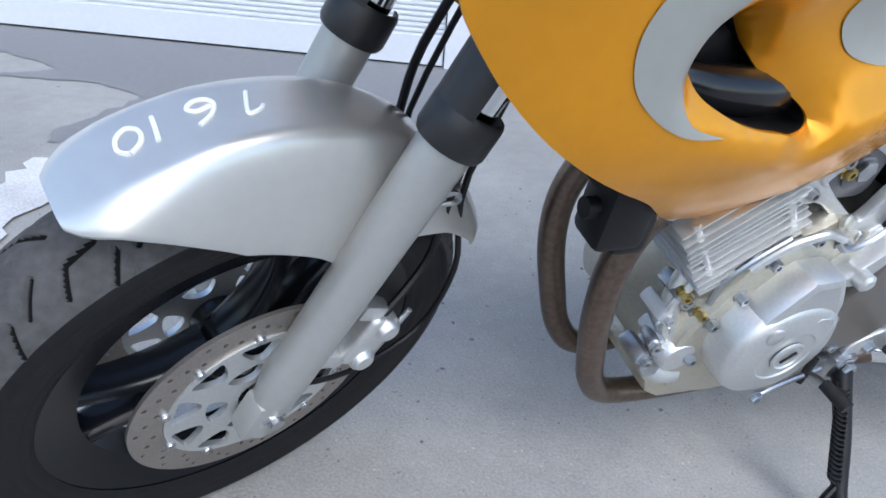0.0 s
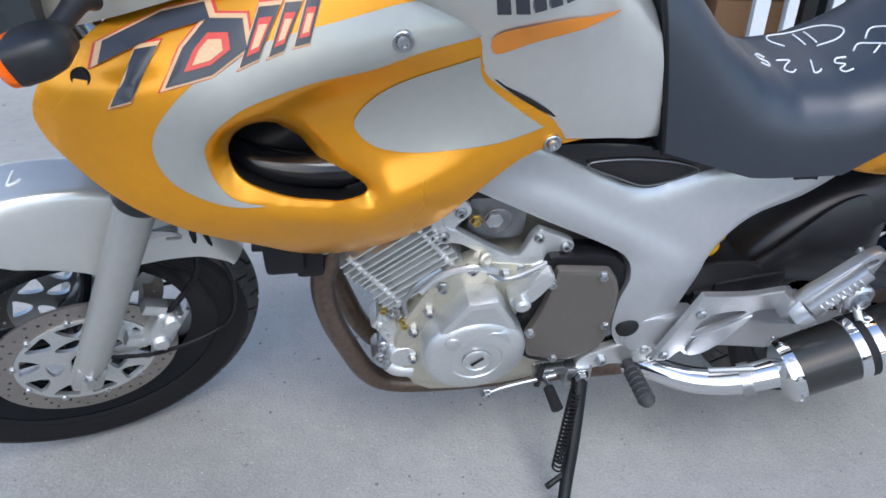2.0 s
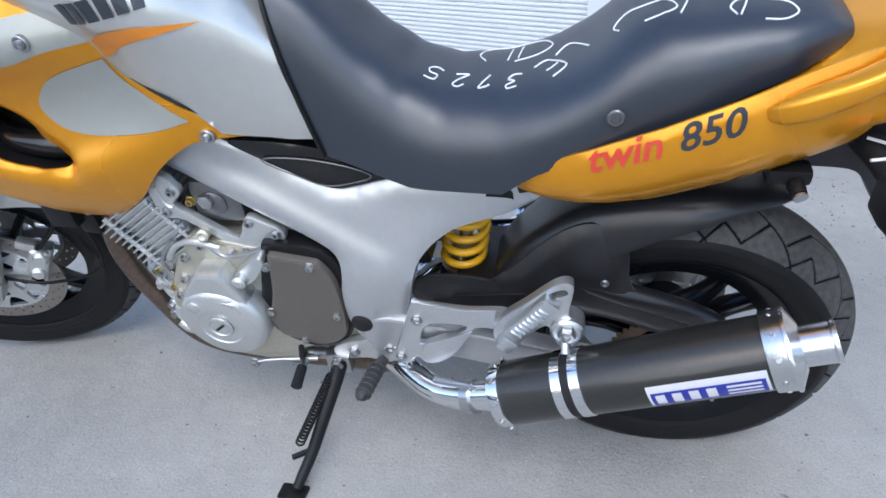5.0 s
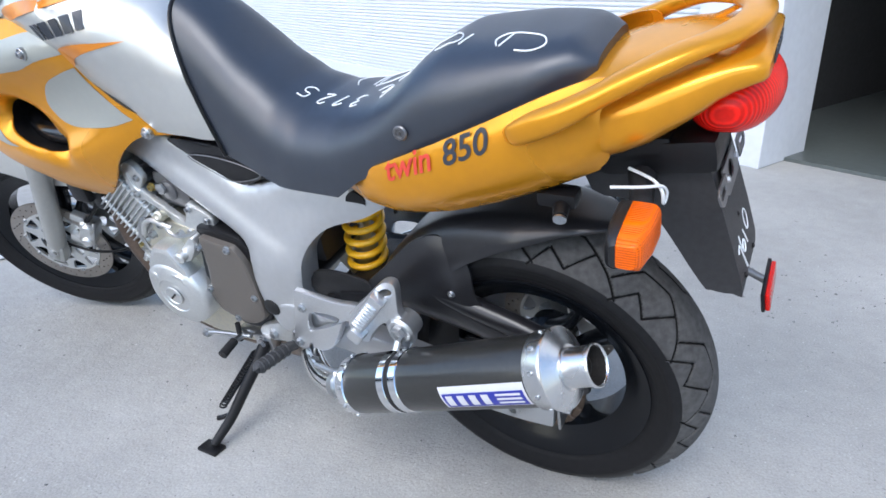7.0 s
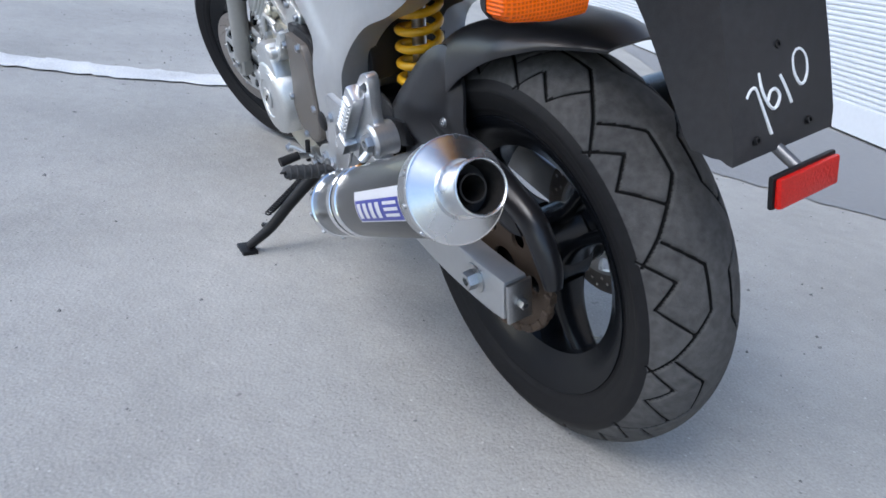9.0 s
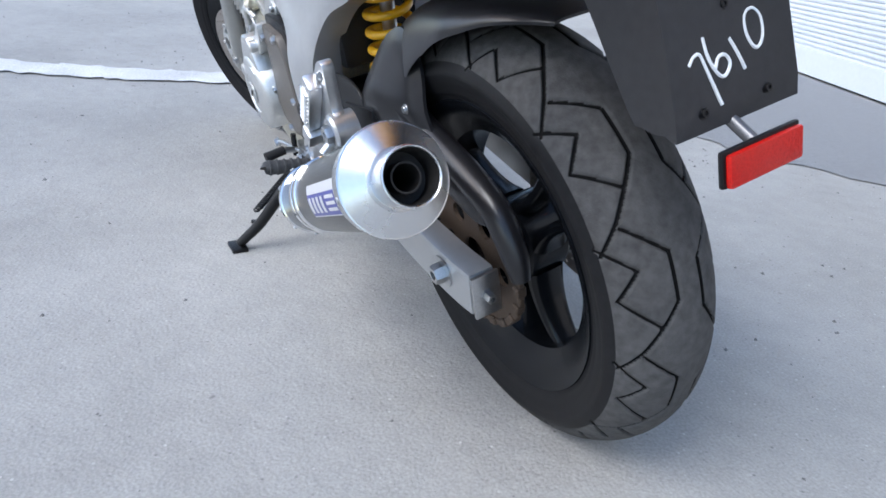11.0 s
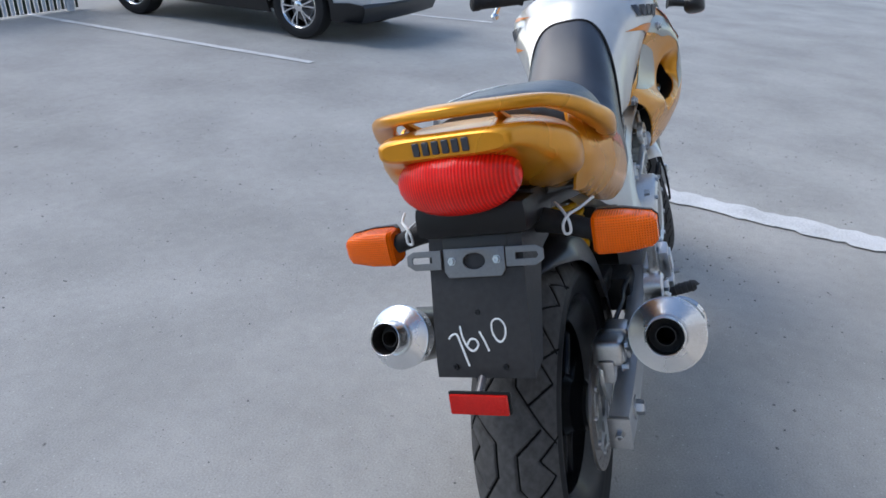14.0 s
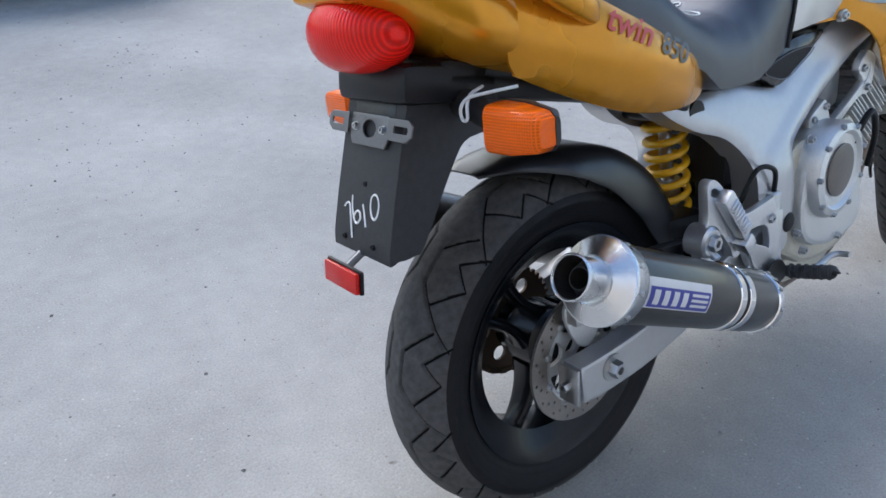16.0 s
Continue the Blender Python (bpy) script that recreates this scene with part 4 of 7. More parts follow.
FLASH = [(-0.273, 0.818), (-0.252, 0.847), (-0.218, 0.87), (-0.161, 0.889), (-0.122, 0.899), (-0.122, 0.899), (-0.115, 0.869), (-0.093, 0.844), (-0.026, 0.795), (-0.026, 0.795), (-0.078, 0.782), (-0.138, 0.775), (-0.198, 0.771), (-0.243, 0.778), (-0.267, 0.796)]


def intake_lip(x, z, d):
    """The skin turns inwards round the air intake."""
    up = min(1.0, max(0.0, (z - 0.725) / 0.05))
    most = 0.008 + 0.032 * up + 0.020 * min(1.0, max(0.0, (x + 0.30) / 0.04)) * (1 - up)
    return most * math.exp(-1.3 * (d / 0.017) ** 2)


def side_fairing(s):
    side = "left" if s < 0 else "right"
    rim = smooth_curve(FAIRING, 5)
    hole = smooth_curve(INTAKE, 4)
    shell = panel(rim, fair_depth, 0.004, [hole], 0.0065, 0.003, 0.009, 18, intake_lip)
    skin = skin_of(shell, fair_depth)
    fair = part("side_fairing", flip(shell, s), orange, bike, f"glossy orange {side} fairing with grey stripes and air intake")
    part("stripe", flip(decal(smooth_curve(SWOOSH, 5), skin, 0.0018, 0.008), s), decal_grey, fair, "grey curved stripe")
    part("stripe", flip(decal(smooth_curve(FLASH, 5), skin, 0.0018, 0.008), s), decal_grey, fair, "grey flame-shaped stripe")
    seam = [(-0.252, 0.993), (-0.183, 0.967), (-0.110, 0.936), (-0.104, 0.931), (-0.109, 0.908), (-0.105, 0.877), (-0.085, 0.855), (-0.031, 0.821), (0.056, 0.762)]
    part("edge_seal", flip(tube([(x, -fair_depth(x, z) + 0.004, z) for x, z in seam], 0.0032, 8, 4), s), black_plastic, fair, "black rubber seal along the fairing edge")
    # inner duct behind the intake, with a black hose across it
    duct = [[(q[0] + (q[0] + 0.34) * k * 0.3, -fair_depth(q[0], q[1]) + intake_lip(q[0], q[1], 0) + 0.006 + 0.075 * k, q[1] + (q[1] - 0.78) * k * 0.3) for q in hole] for k in (0.0, 0.25, 0.6, 1.0)]
    duct.append([(-0.34 + 0.02 * (q[0] + 0.34), p[1], 0.785 + 0.02 * (q[2] - 0.785)) for q, p in zip(duct[-1], duct[-1])])
    part("intake_duct", flip(loft(duct, True, False), s), black_plastic, fair, "black intake duct")
    part("hose", flip(tube([(-0.44, -0.085, 0.752), (-0.38, -0.112, 0.738), (-0.30, -0.116, 0.731), (-0.25, -0.095, 0.729)], [0.020, 0.023, 0.024, 0.022], 16), s), gloss_black, fair, "glossy black hose in the intake")
    for x, z in ((-0.217, 0.933), (-0.008, 0.766)):
        part("screw", flip(join(bolt((x, -skin(x, z) - 0.0055, z), (0, -1, 0), 0.0075, 0.006, "round"), lathe([(0.0125, -0.006), (0.0125, 0.0035), (0.0115, 0.0045), (0.0, 0.0045)], (x, -skin(x, z) - 0.001, z), (0, -1, 0), 24)), s), steel, fair, "zinc screw")
    part("indicator_hole", flip(lathe([(0, 0.0005), (0.008, 0.0005), (0.0105, 0.002), (0.0115, 0.0), (0.0115, -0.006)], (-0.565, -skin(-0.565, 0.890), 0.890), (-0.30, -1, 0.25), 20), s), black_plastic, fair, "black hole plug")
    # model emblem: plain slanted shapes, dark on pale with a red rim
    marks = [[(-0.538, 0.865), (-0.513, 0.873), (-0.478, 0.925), (-0.503, 0.92)], [(-0.546, 0.904), (-0.47, 0.935), (-0.419, 0.951), (-0.424, 0.963), (-0.474, 0.949), (-0.54, 0.922)], [(-0.476, 0.887), (-0.423, 0.902), (-0.382, 0.93), (-0.384, 0.956), (-0.424, 0.951), (-0.453, 0.924)], [(-0.394, 0.91), (-0.372, 0.92), (-0.344, 0.971), (-0.367, 0.967)], [(-0.362, 0.922), (-0.345, 0.929), (-0.321, 0.975), (-0.339, 0.973)], [(-0.334, 0.933), (-0.317, 0.937), (-0.301, 0.979), (-0.317, 0.977)]]
    for k, m_ in enumerate(marks):
        c = np.mean(m_, 0)
        grow = [tuple(c + (np.array(p) - c) * 1.15) for p in m_]
        tall = [tuple(c + (np.array(p) - c) * 1.09) for p in m_]
        part("emblem", flip(decal(grow, skin, 0.0020, 0.006), s), letter_red, fair, "red emblem rim")
        part("emblem", flip(decal(tall, skin, 0.0034, 0.006), s), letter_pale, fair, "pale emblem shape")
        part("emblem", flip(decal([tuple(c + (np.array(p) - c) * 0.97) for p in m_], skin, 0.0048, 0.006), s), letter_dark, fair, "dark blue emblem shape")
        if k > 1:
            thin = [tuple(c + (np.array(p) - c) * (0.55 if k == 2 else 0.62)) for p in m_]
            part("emblem", flip(decal(thin, skin, 0.0060, 0.006), s), letter_red, fair, "red emblem streak")
            part("emblem", flip(decal([tuple(c + (np.array(p) - c) * (0.36 if k == 2 else 0.40)) for p in m_], skin, 0.0072, 0.006), s), letter_pale, fair, "pale emblem streak")
    return fair


for s in SIDES:
    side_fairing(s)


def cowl_depth(x, z):
    return fair_depth(x, 0.90) - 0.022 - 0.28 * max(0.0, z - 0.93) - 0.5 * max(0.0, -0.50 - x) ** 1.5


COWL = [(-0.640, 0.905), (-0.600, 0.918), (-0.536, 0.940), (-0.461, 0.964), (-0.395, 0.982), (-0.331, 0.992), (-0.245, 0.994), (-0.245, 0.994), (-0.300, 1.002), (-0.364, 1.016), (-0.463, 1.034), (-0.557, 1.058), (-0.630, 1.090), (-0.690, 1.120), (-0.690, 1.120), (-0.700, 1.03), (-0.690, 0.95)]
for s in SIDES:
    cowl = part("headlight_cowl", flip(panel(smooth_curve(COWL, 4), cowl_depth, 0.004, (), 0.014, 0.008, 0.012), s), champagne, bike, "champagne grey upper fairing cowl")
    part("cowl_trim", flip(tube([(-0.245, -0.118, 0.996), (-0.300, -0.124, 1.006), (-0.364, -0.126, 1.020), (-0.463, -0.125, 1.038), (-0.557, -0.118, 1.062), (-0.630, -0.108, 1.094)], 0.004, 8), s), sticker_white, cowl, "pale rubber edge trim")
    part("inner_trim", flip(loft([[(-0.25, -0.112, 1.002), (-0.25, -0.075, 0.975)], [(-0.36, -0.118, 1.022), (-0.36, -0.07, 0.99)], [(-0.46, -0.118, 1.04), (-0.46, -0.07, 1.0)], [(-0.56, -0.11, 1.064), (-0.56, -0.07, 1.02)], [(-0.66, -0.09, 1.10), (-0.66, -0.06, 1.05)]], False, False), s), black_plastic, cowl, "dark inner cowl trim")
    hold = Matrix.Translation((-0.566, -0.222, 0.955)) @ Matrix.Rotation(radians(-18), 4, "Y")
    shell = [[(x, wy * math.copysign(abs(math.cos(q)) ** 0.6, math.cos(q)), wz * math.copysign(abs(math.sin(q)) ** 0.6, math.sin(q))) for q in np.linspace(0, 2 * math.pi, 28, endpoint=False)] for x, wy, wz in ((-0.018, 0.031, 0.0225), (0.004, 0.032, 0.0225), (0.022, 0.028, 0.019), (0.032, 0.018, 0.012), (0.035, 0.006, 0.004))]
    glass = [[(x, wy * math.copysign(abs(math.cos(q)) ** 0.6, math.cos(q)), wz * math.copysign(abs(math.sin(q)) ** 0.6, math.sin(q))) for q in np.linspace(0, 2 * math.pi, 28, endpoint=False)] for x, wy, wz in ((-0.0175, 0.0305, 0.022), (-0.028, 0.029, 0.021), (-0.033, 0.024, 0.017), (-0.035, 0.010, 0.007))]
    ind = part("front_indicator", flip(moved(join(loft(shell), tube([(0.012, 0.018, 0.004), (0.030, 0.062, 0.012), (0.036, 0.076, 0.014)], [0.010, 0.012, 0.020], 16, 3)), hold), s), dull_plastic, bike, "black front indicator with amber lens")
    part("indicator_lens", flip(moved(loft(glass), hold), s), amber_lens, ind, "amber lens")
nose = loft([[(x, y, z) for y, z in [(-w, b), (-w * 0.9, t), (-w * 0.4, t + 0.02), (w * 0.4, t + 0.02), (w * 0.9, t), (w, b), (w * 0.5, b - 0.03), (-w * 0.5, b - 0.03)]] for x, w, b, t in ((-0.60, 0.125, 0.88, 1.02), (-0.66, 0.112, 0.885, 1.03), (-0.72, 0.085, 0.895, 1.02), (-0.76, 0.045, 0.91, 0.99))])
part("headlight", nose, window_glass, bike, "dark clear headlight glass")
screen = loft([[(-0.60 - 0.03 * math.cos(q) * 0 - 0.12 * math.cos(q) + 0.12 * h, 0.14 * math.sin(q) * (1 - 0.25 * h), 1.03 + 0.16 * h) for q in np.linspace(-1.4, 1.4, 15)] for h in (0, 0.3, 0.6, 0.85)], False, False)
part("windscreen", screen, window_glass, bike, "tinted windscreen")

# cockpit
dash = part("dashboard", join(box((-0.54, 0, 1.03), (0.16, 0.17, 0.05), 0.02, 3), box((-0.44, 0, 0.985), (0.14, 0.20, 0.05), 0.02, 2)), black_plastic, bike, "black instrument panel")
for y in (-0.05, 0.05):
    part("gauge", lathe([(0.038, 0), (0.042, 0.004), (0.042, 0.012), (0.036, 0.012), (0.035, 0.006), (0, 0.006)], (-0.515, y, 1.056), (0.45, 0, 0.9), 28), chrome, dash, "round dial with chrome rim")
    part("gauge_face", lathe([(0.035, 0.0), (0.035, 0.0075), (0, 0.0075)], (-0.515, y, 1.056), (0.45, 0, 0.9), 28), window_glass, dash, "dark dial face")
clamp = steered("fork_crown", join(box((-0.385, 0.028, 1.035), (0.07, 0.24, 0.035), 0.012, 3), *[lathe([(0.032, -0.02), (0.034, -0.015), (0.034, 0.02), (0.028, 0.028), (0.014, 0.028), (0.012, 0.034), (0, 0.034)], (-0.385, 0.028 + y, 1.04), tuple(rake), 24) for y in (-0.09, 0.09)]), cast, bike, "cast aluminium fork crown")
bar = part("handlebar", tube([(-0.105, -0.215, 1.082), (-0.19, -0.12, 1.085), (-0.30, -0.03, 1.085), (-0.36, 0.06, 1.085), (-0.41, 0.16, 1.085), (-0.42, 0.26, 1.09)], 0.011, 14), black_plastic, bike, "black handlebar turned to the left")
part("grip", join(tube([(-0.135, -0.165, 1.083), (-0.13, -0.172, 1.083), (-0.066, -0.268, 1.092)], [0.021, 0.0165, 0.0165], 16, 0), lathe([(0.0175, 0), (0.019, 0.002), (0.019, 0.022), (0.014, 0.026), (0, 0.026)], (-0.066, -0.268, 1.092), (0.55, -0.83, 0.08), 20)), rubber, bar, "black rubber grip")
part("grip", join(tube([(-0.415, 0.20, 1.088), (-0.42, 0.33, 1.095)], 0.0165, 16, 0), lathe([(0.0175, 0), (0.019, 0.002), (0.019, 0.022), (0.014, 0.026), (0, 0.026)], (-0.42, 0.33, 1.095), (0, 1, 0.05), 20)), rubber, bar, "black rubber grip")
part("clutch_lever", join(tube([(-0.245, -0.13, 1.105), (-0.232, -0.17, 1.115), (-0.215, -0.215, 1.108), (-0.205, -0.245, 1.085), (-0.199, -0.265, 1.055)], [0.009, 0.010, 0.0085, 0.0075, 0.007], 12), lathe([(0, -0.0125), (0.008, -0.0095), (0.0125, 0), (0.008, 0.0095), (0, 0.0125)], (-0.198, -0.268, 1.048), (0, 0, 1), 16)), polished, bar, "bare aluminium clutch lever with ball end")
part("brake_lever", tube([(-0.47, 0.14, 1.09), (-0.50, 0.22, 1.09), (-0.49, 0.32, 1.08)], [0.009, 0.008, 0.010], 12), polished, bar, "bare aluminium brake lever")
part("switch_block", box((-0.20, -0.115, 1.087), (0.05, 0.045, 0.045), 0.01, 2, Matrix.Rotation(radians(-40), 4, "Z")), black_plastic, bar, "black switch block")
part("reservoir", lathe([(0.026, 0), (0.026, 0.03), (0.024, 0.034), (0, 0.034)], (-0.31, -0.06, 1.03), tuple(rake), 24), cast, bike, "cast aluminium ignition and clamp boss")


# ---- tank, built as one smooth skin
def tank_half(xs, z):
    """Half width of the tank at a station: wide shoulders over a narrow waist, plainer towards the seat."""
    top = interp(xs, [-0.36, -0.30, -0.20, -0.08, 0.05, 0.12, 0.165], [0.985, 1.035, 1.085, 1.095, 1.055, 1.0, 0.95])
    low = interp(xs, [-0.36, -0.25, -0.11, 0.0, 0.165], [0.92, 0.90, 0.81, 0.768, 0.752])
    t = min(1.0, max(0.0, (z - low) / (top - low)))
    fore = interp(t, [0, 0.15, 0.27, 0.40, 0.50, 0.58, 0.66, 0.76, 0.86, 0.94, 0.98, 1], [0.60, 0.675, 0.745, 0.82, 0.91, 0.98, 1.0, 0.96, 0.80, 0.52, 0.28, 0])
    rear = interp(t, [0, 0.1, 0.3, 0.6, 0.75, 0.88, 0.95, 0.985, 1], [0.93, 0.98, 1.0, 1.0, 0.93, 0.72, 0.45, 0.24, 0])
    b = interp(xs, [-0.08, 0.03, 0.13], [0, 0.45, 1])
    w = interp(xs, [-0.36, -0.30, -0.20, -0.08, 0.02, 0.09, 0.165], [0.095, 0.130, 0.168, 0.190, 0.165, 0.132, 0.110])
    return w * (fore + (rear - fore) * b), low, top


def tank_depth(x, z):
    """Half width of the tank at a side point."""
    xs = x
    for _ in range(4):
        xs = x + 0.24 * (z - 0.73) * interp(xs, [-0.1, 0.165], [0, 1])
    return tank_half(xs, z)[0]


def tank_ring(x):
    _, low, top = tank_half(x, 0.9)
    pts = []
    for k in range(-19, 20):
        t = 1 - (abs(k) / 19) ** 1.6
        h = low + (top - low) * t
        lean_back = -0.24 * (h - 0.73) * interp(x, [-0.1, 0.165], [0, 1])
        y = math.copysign(tank_half(x, h)[0], k) if k else 0.0
        pts.append((x + lean_back, y if y < 0 else y + 2 * off_centre(x) * min(1.0, y / 0.08), h))
    return pts


tank = part("fuel_tank", loft([tank_ring(x) for x in np.linspace(-0.36, 0.165, 40)]), silver, bike, "silver metallic fuel tank with orange stripes")


for s in SIDES:
    part("stripe", flip(decal(smooth_curve([(-0.235, 1.006), (-0.205, 1.020), (-0.119, 1.034), (-0.009, 1.030), (-0.009, 1.030), (-0.07, 1.022), (-0.157, 1.006), (-0.20, 0.997)], 4), tank_depth, 0.0028), s), decal_orange, tank, "orange stripe")
    part("stripe", flip(decal(smooth_curve([(-0.111, 0.932), (-0.076, 0.951), (-0.023, 0.957), (0.046, 0.950), (0.046, 0.950), (-0.010, 0.943), (-0.063, 0.928), (-0.105, 0.905)], 4), tank_depth, 0.0028), s), decal_orange, tank, "orange stripe")
    for k in range(6):
        x0, z0 = -0.116 + 0.0190 * k, 0.964 + 0.0030 * k
        part("brand_mark", flip(decal([(x0, z0), (x0 + 0.0142, z0 + 0.002), (x0 + 0.0075, z0 + 0.031), (x0 - 0.0065, z0 + 0.029)], tank_depth, 0.0035, 0.008), s), letter_dark, tank, "dark slanted brand shape")
part("filler_cap", lathe([(0.038, 0), (0.042, 0.004), (0.040, 0.012), (0.02, 0.016), (0, 0.016)], (-0.13, 0, 1.088), (0.1, 0, 1), 32), chrome, tank, "chrome filler cap")


# ---- seat
def seat_ring(t):
    x = interp(t, [0, 1], [0.168, 0.872])
    top = interp(x, [0.168, 0.20, 0.25, 0.30, 0.36, 0.44, 0.51, 0.56, 0.61, 0.65, 0.76, 0.84, 0.872], [1.008, 0.965, 0.885, 0.84, 0.818, 0.822, 0.842, 0.872, 0.915, 0.934, 0.944, 0.944, 0.925])
    low = interp(x, [0.168, 0.22, 0.31, 0.45, 0.50, 0.63, 0.76, 0.872], [0.728, 0.715, 0.692, 0.698, 0.735, 0.797, 0.858, 0.905])
    w = interp(x, [0.168, 0.20, 0.26, 0.34, 0.45, 0.58, 0.70, 0.80, 0.86, 0.872], [0.110, 0.116, 0.128, 0.142, 0.150, 0.150, 0.142, 0.122, 0.088, 0.075])
    p = interp(x, [0.168, 0.30, 0.5, 0.872], [0.75, 0.80, 0.62, 0.55])
    pts = []
    for q in np.linspace(0, math.pi, 33):
        c, s_ = math.cos(q), math.sin(q)
        h = low + (top - low) * abs(s_) ** p
        pts.append((x - 0.24 * (h - 0.73) * max(0.0, 1 - (x - 0.168) / 0.11), -w * math.copysign(abs(c) ** 0.62, c), h))
    return pts


seat = part("seat", loft([seat_ring(t) for t in np.linspace(0, 1, 56)]), vinyl, bike, "black vinyl dual seat with crayon writing")
piping = [seat_ring(0.004)[k] for k in range(33)]
part("piping", tube([(p[0] - 0.002, p[1] * 1.02, p[2]) for p in piping], 0.004, 8, 0), black_plastic, seat, "black seat edge piping")
part("seat_lock", join(lathe([(0.011, 0), (0.012, 0.003), (0.010, 0.005), (0.007, 0.005), (0.006, 0.003), (0, 0.003)], (0.60, -0.148, 0.830), (0, -1, 0.08), 24), box((0.60, -0.152, 0.830), (0.002, 0.004, 0.006), 0)), steel_dark, seat, "round steel seat lock")


def seat_top(x, y):
    """Height of the seat skin at a point seen from above."""
    r = seat_ring((x - 0.168) / 0.704)
    ys, zs = [p[1] for p in r], [p[2] for p in r]
    return float(np.interp(y, ys, zs)) + 0.001


def on_seat(x0, y0, dx, dy):
    """u runs along (dx, dy), v at right angles, to the rider's right read from the other side."""
    return lambda u, v: (x0 + u * dx - v * dy, y0 + u * dy + v * dx, seat_top(x0 + u * dx - v * dy, y0 + u * dy + v * dx))


writing("3725", on_seat(0.470, -0.030, -0.985, 0.16), 0.036, 0.041, 0.0014, seat, "white crayon digits on the seat")
writing("LE", on_seat(0.535, 0.015, -0.80, -0.6), 0.050, 0.036, 0.0014, seat, "white crayon letters on the seat")
writing("(||", on_seat(0.500, 0.066, -0.98, 0.1), 0.048, 0.030, 0.0013, seat, "white crayon marks on the seat")
writing("(1)1(", on_seat(0.800, -0.06, -0.98, 0.2), 0.032, 0.045, 0.0013, seat, "rubbed white crayon scribble on the seat")


# ---- tail
def tail_depth(x, z):
    w = interp(x, [0.45, 0.50, 0.56, 0.66, 0.76, 0.86, 0.96, 1.06], [0.120, 0.146, 0.166, 0.178, 0.176, 0.160, 0.134, 0.098])
    mid = interp(x, [0.45, 0.60, 0.75, 0.90, 1.06], [0.715, 0.752, 0.808, 0.858, 0.895])
    d = z - mid
    groove = 0.010 * math.exp(-(((z - (mid + 0.030)) / 0.008) ** 2)) * max(0.0, min(1.0, (x - 0.78) / 0.06))
    return w - (5.5 * d * d if d < 0 else 4.0 * d * d) - groove


TAIL = [(0.446, 0.706), (0.470, 0.732), (0.500, 0.750), (0.600, 0.797), (0.720, 0.852), (0.820, 0.897), (0.880, 0.918), (0.905, 0.915), (0.912, 0.880), (0.905, 0.820), (0.890, 0.795), (0.880, 0.787), (0.800, 0.750), (0.700, 0.712), (0.620, 0.694), (0.540, 0.688), (0.480, 0.692)]
for s in SIDES:
    side = "left" if s < 0 else "right"
    cow = part("tail_cowl", flip(panel(smooth_curve(TAIL, 4), tail_depth, 0.004, (), 0.011, 0.004, 0.010, 3), s), orange, bike, f"glossy orange {side} tail panel")
    # lettering on the panel, mirrored sides each read from outside
    for body, size, x0, z0, m_ in (("twin", 0.050, 0.570 if s < 0 else 0.674, 0.755 if s < 0 else 0.797, letter_red), ("850", 0.047, 0.680 if s < 0 else 0.574, 0.799 if s < 0 else 0.757, letter_dark)):
        cu = bpy.data.curves.new("lettering", "FONT")
        cu.body, cu.size, cu.shear, cu.resolution_u, cu.offset = body, size, 0.35, 3, 0.0007
        tmp = bpy.data.objects.new("lettering", cu)
        me = tmp.to_mesh()
        bm = bmesh.new()
        bm.from_mesh(me)
        tmp.to_mesh_clear()
        bmesh.ops.triangulate(bm, faces=bm.faces)
        bmesh.ops.subdivide_edges(bm, edges=[e for e in bm.edges if e.calc_length() > 0.012], cuts=2)
        ca, sa = math.cos(radians(22)), math.sin(radians(22))
        width = max(v.co.x for v in bm.verts)
        for v in bm.verts:
            u = v.co.x * 1.12 if s < 0 else (width - v.co.x) * 1.12
            h = v.co.y
            x, z = x0 + u * ca - h * sa * (1 if s < 0 else 1), z0 + u * sa + h * ca
            v.co = (x, s * (tail_depth(x, z) + 0.0012), z)
        part("lettering", bm, m_, cow, f"{'red script' if body == 'twin' else 'dark bold'} lettering {body}")
        bpy.data.objects.remove(tmp)
deck_rings = []
for x in np.concatenate([np.linspace(0.80, 1.04, 17), [1.050, 1.058, 1.064, 1.069, 1.072, 1.0735]]):
    w = interp(x, [0.80, 0.86, 0.89, 0.92, 0.95, 1.00, 1.04, 1.066, 1.071, 1.0735], [0.110, 0.138, 0.148, 0.152, 0.148, 0.127, 0.106, 0.095, 0.091, 0.085])
    top = interp(x, [0.80, 0.84, 0.90, 0.95, 1.00, 1.04, 1.064, 1.071, 1.0735], [0.885, 0.902, 0.920, 0.929, 0.934, 0.936, 0.935, 0.933, 0.930])
    low = interp(x, [0.80, 0.84, 0.90, 0.95, 1.00, 1.03, 1.06, 1.069, 1.0735], [0.760, 0.773, 0.796, 0.820, 0.856, 0.884, 0.898, 0.901, 0.905])
    mid = low + 0.46 * (top - low)
    ring = []
    for q in np.linspace(0, 2 * math.pi, 44, endpoint=False):
        c, h = math.cos(q), math.sin(q)
        e = interp(x, [0.95, 1.05], [1.0, 0.72])
        y = w * math.copysign(abs(c) ** (0.75 * e), c)
        z = mid + ((top - mid) if h > 0 else (mid - low)) * math.copysign(abs(h) ** (0.72 * e), h)
        ring.append((x - (0.16 * y * y if x > 1.0 else 0.16 * y * y * max(0.0, (x - 0.9) / 0.1)), y, z))
    deck_rings.append(ring)
deck = part("tail_center", loft(deck_rings), orange, bike, "glossy orange tail centre with dark brand shapes")
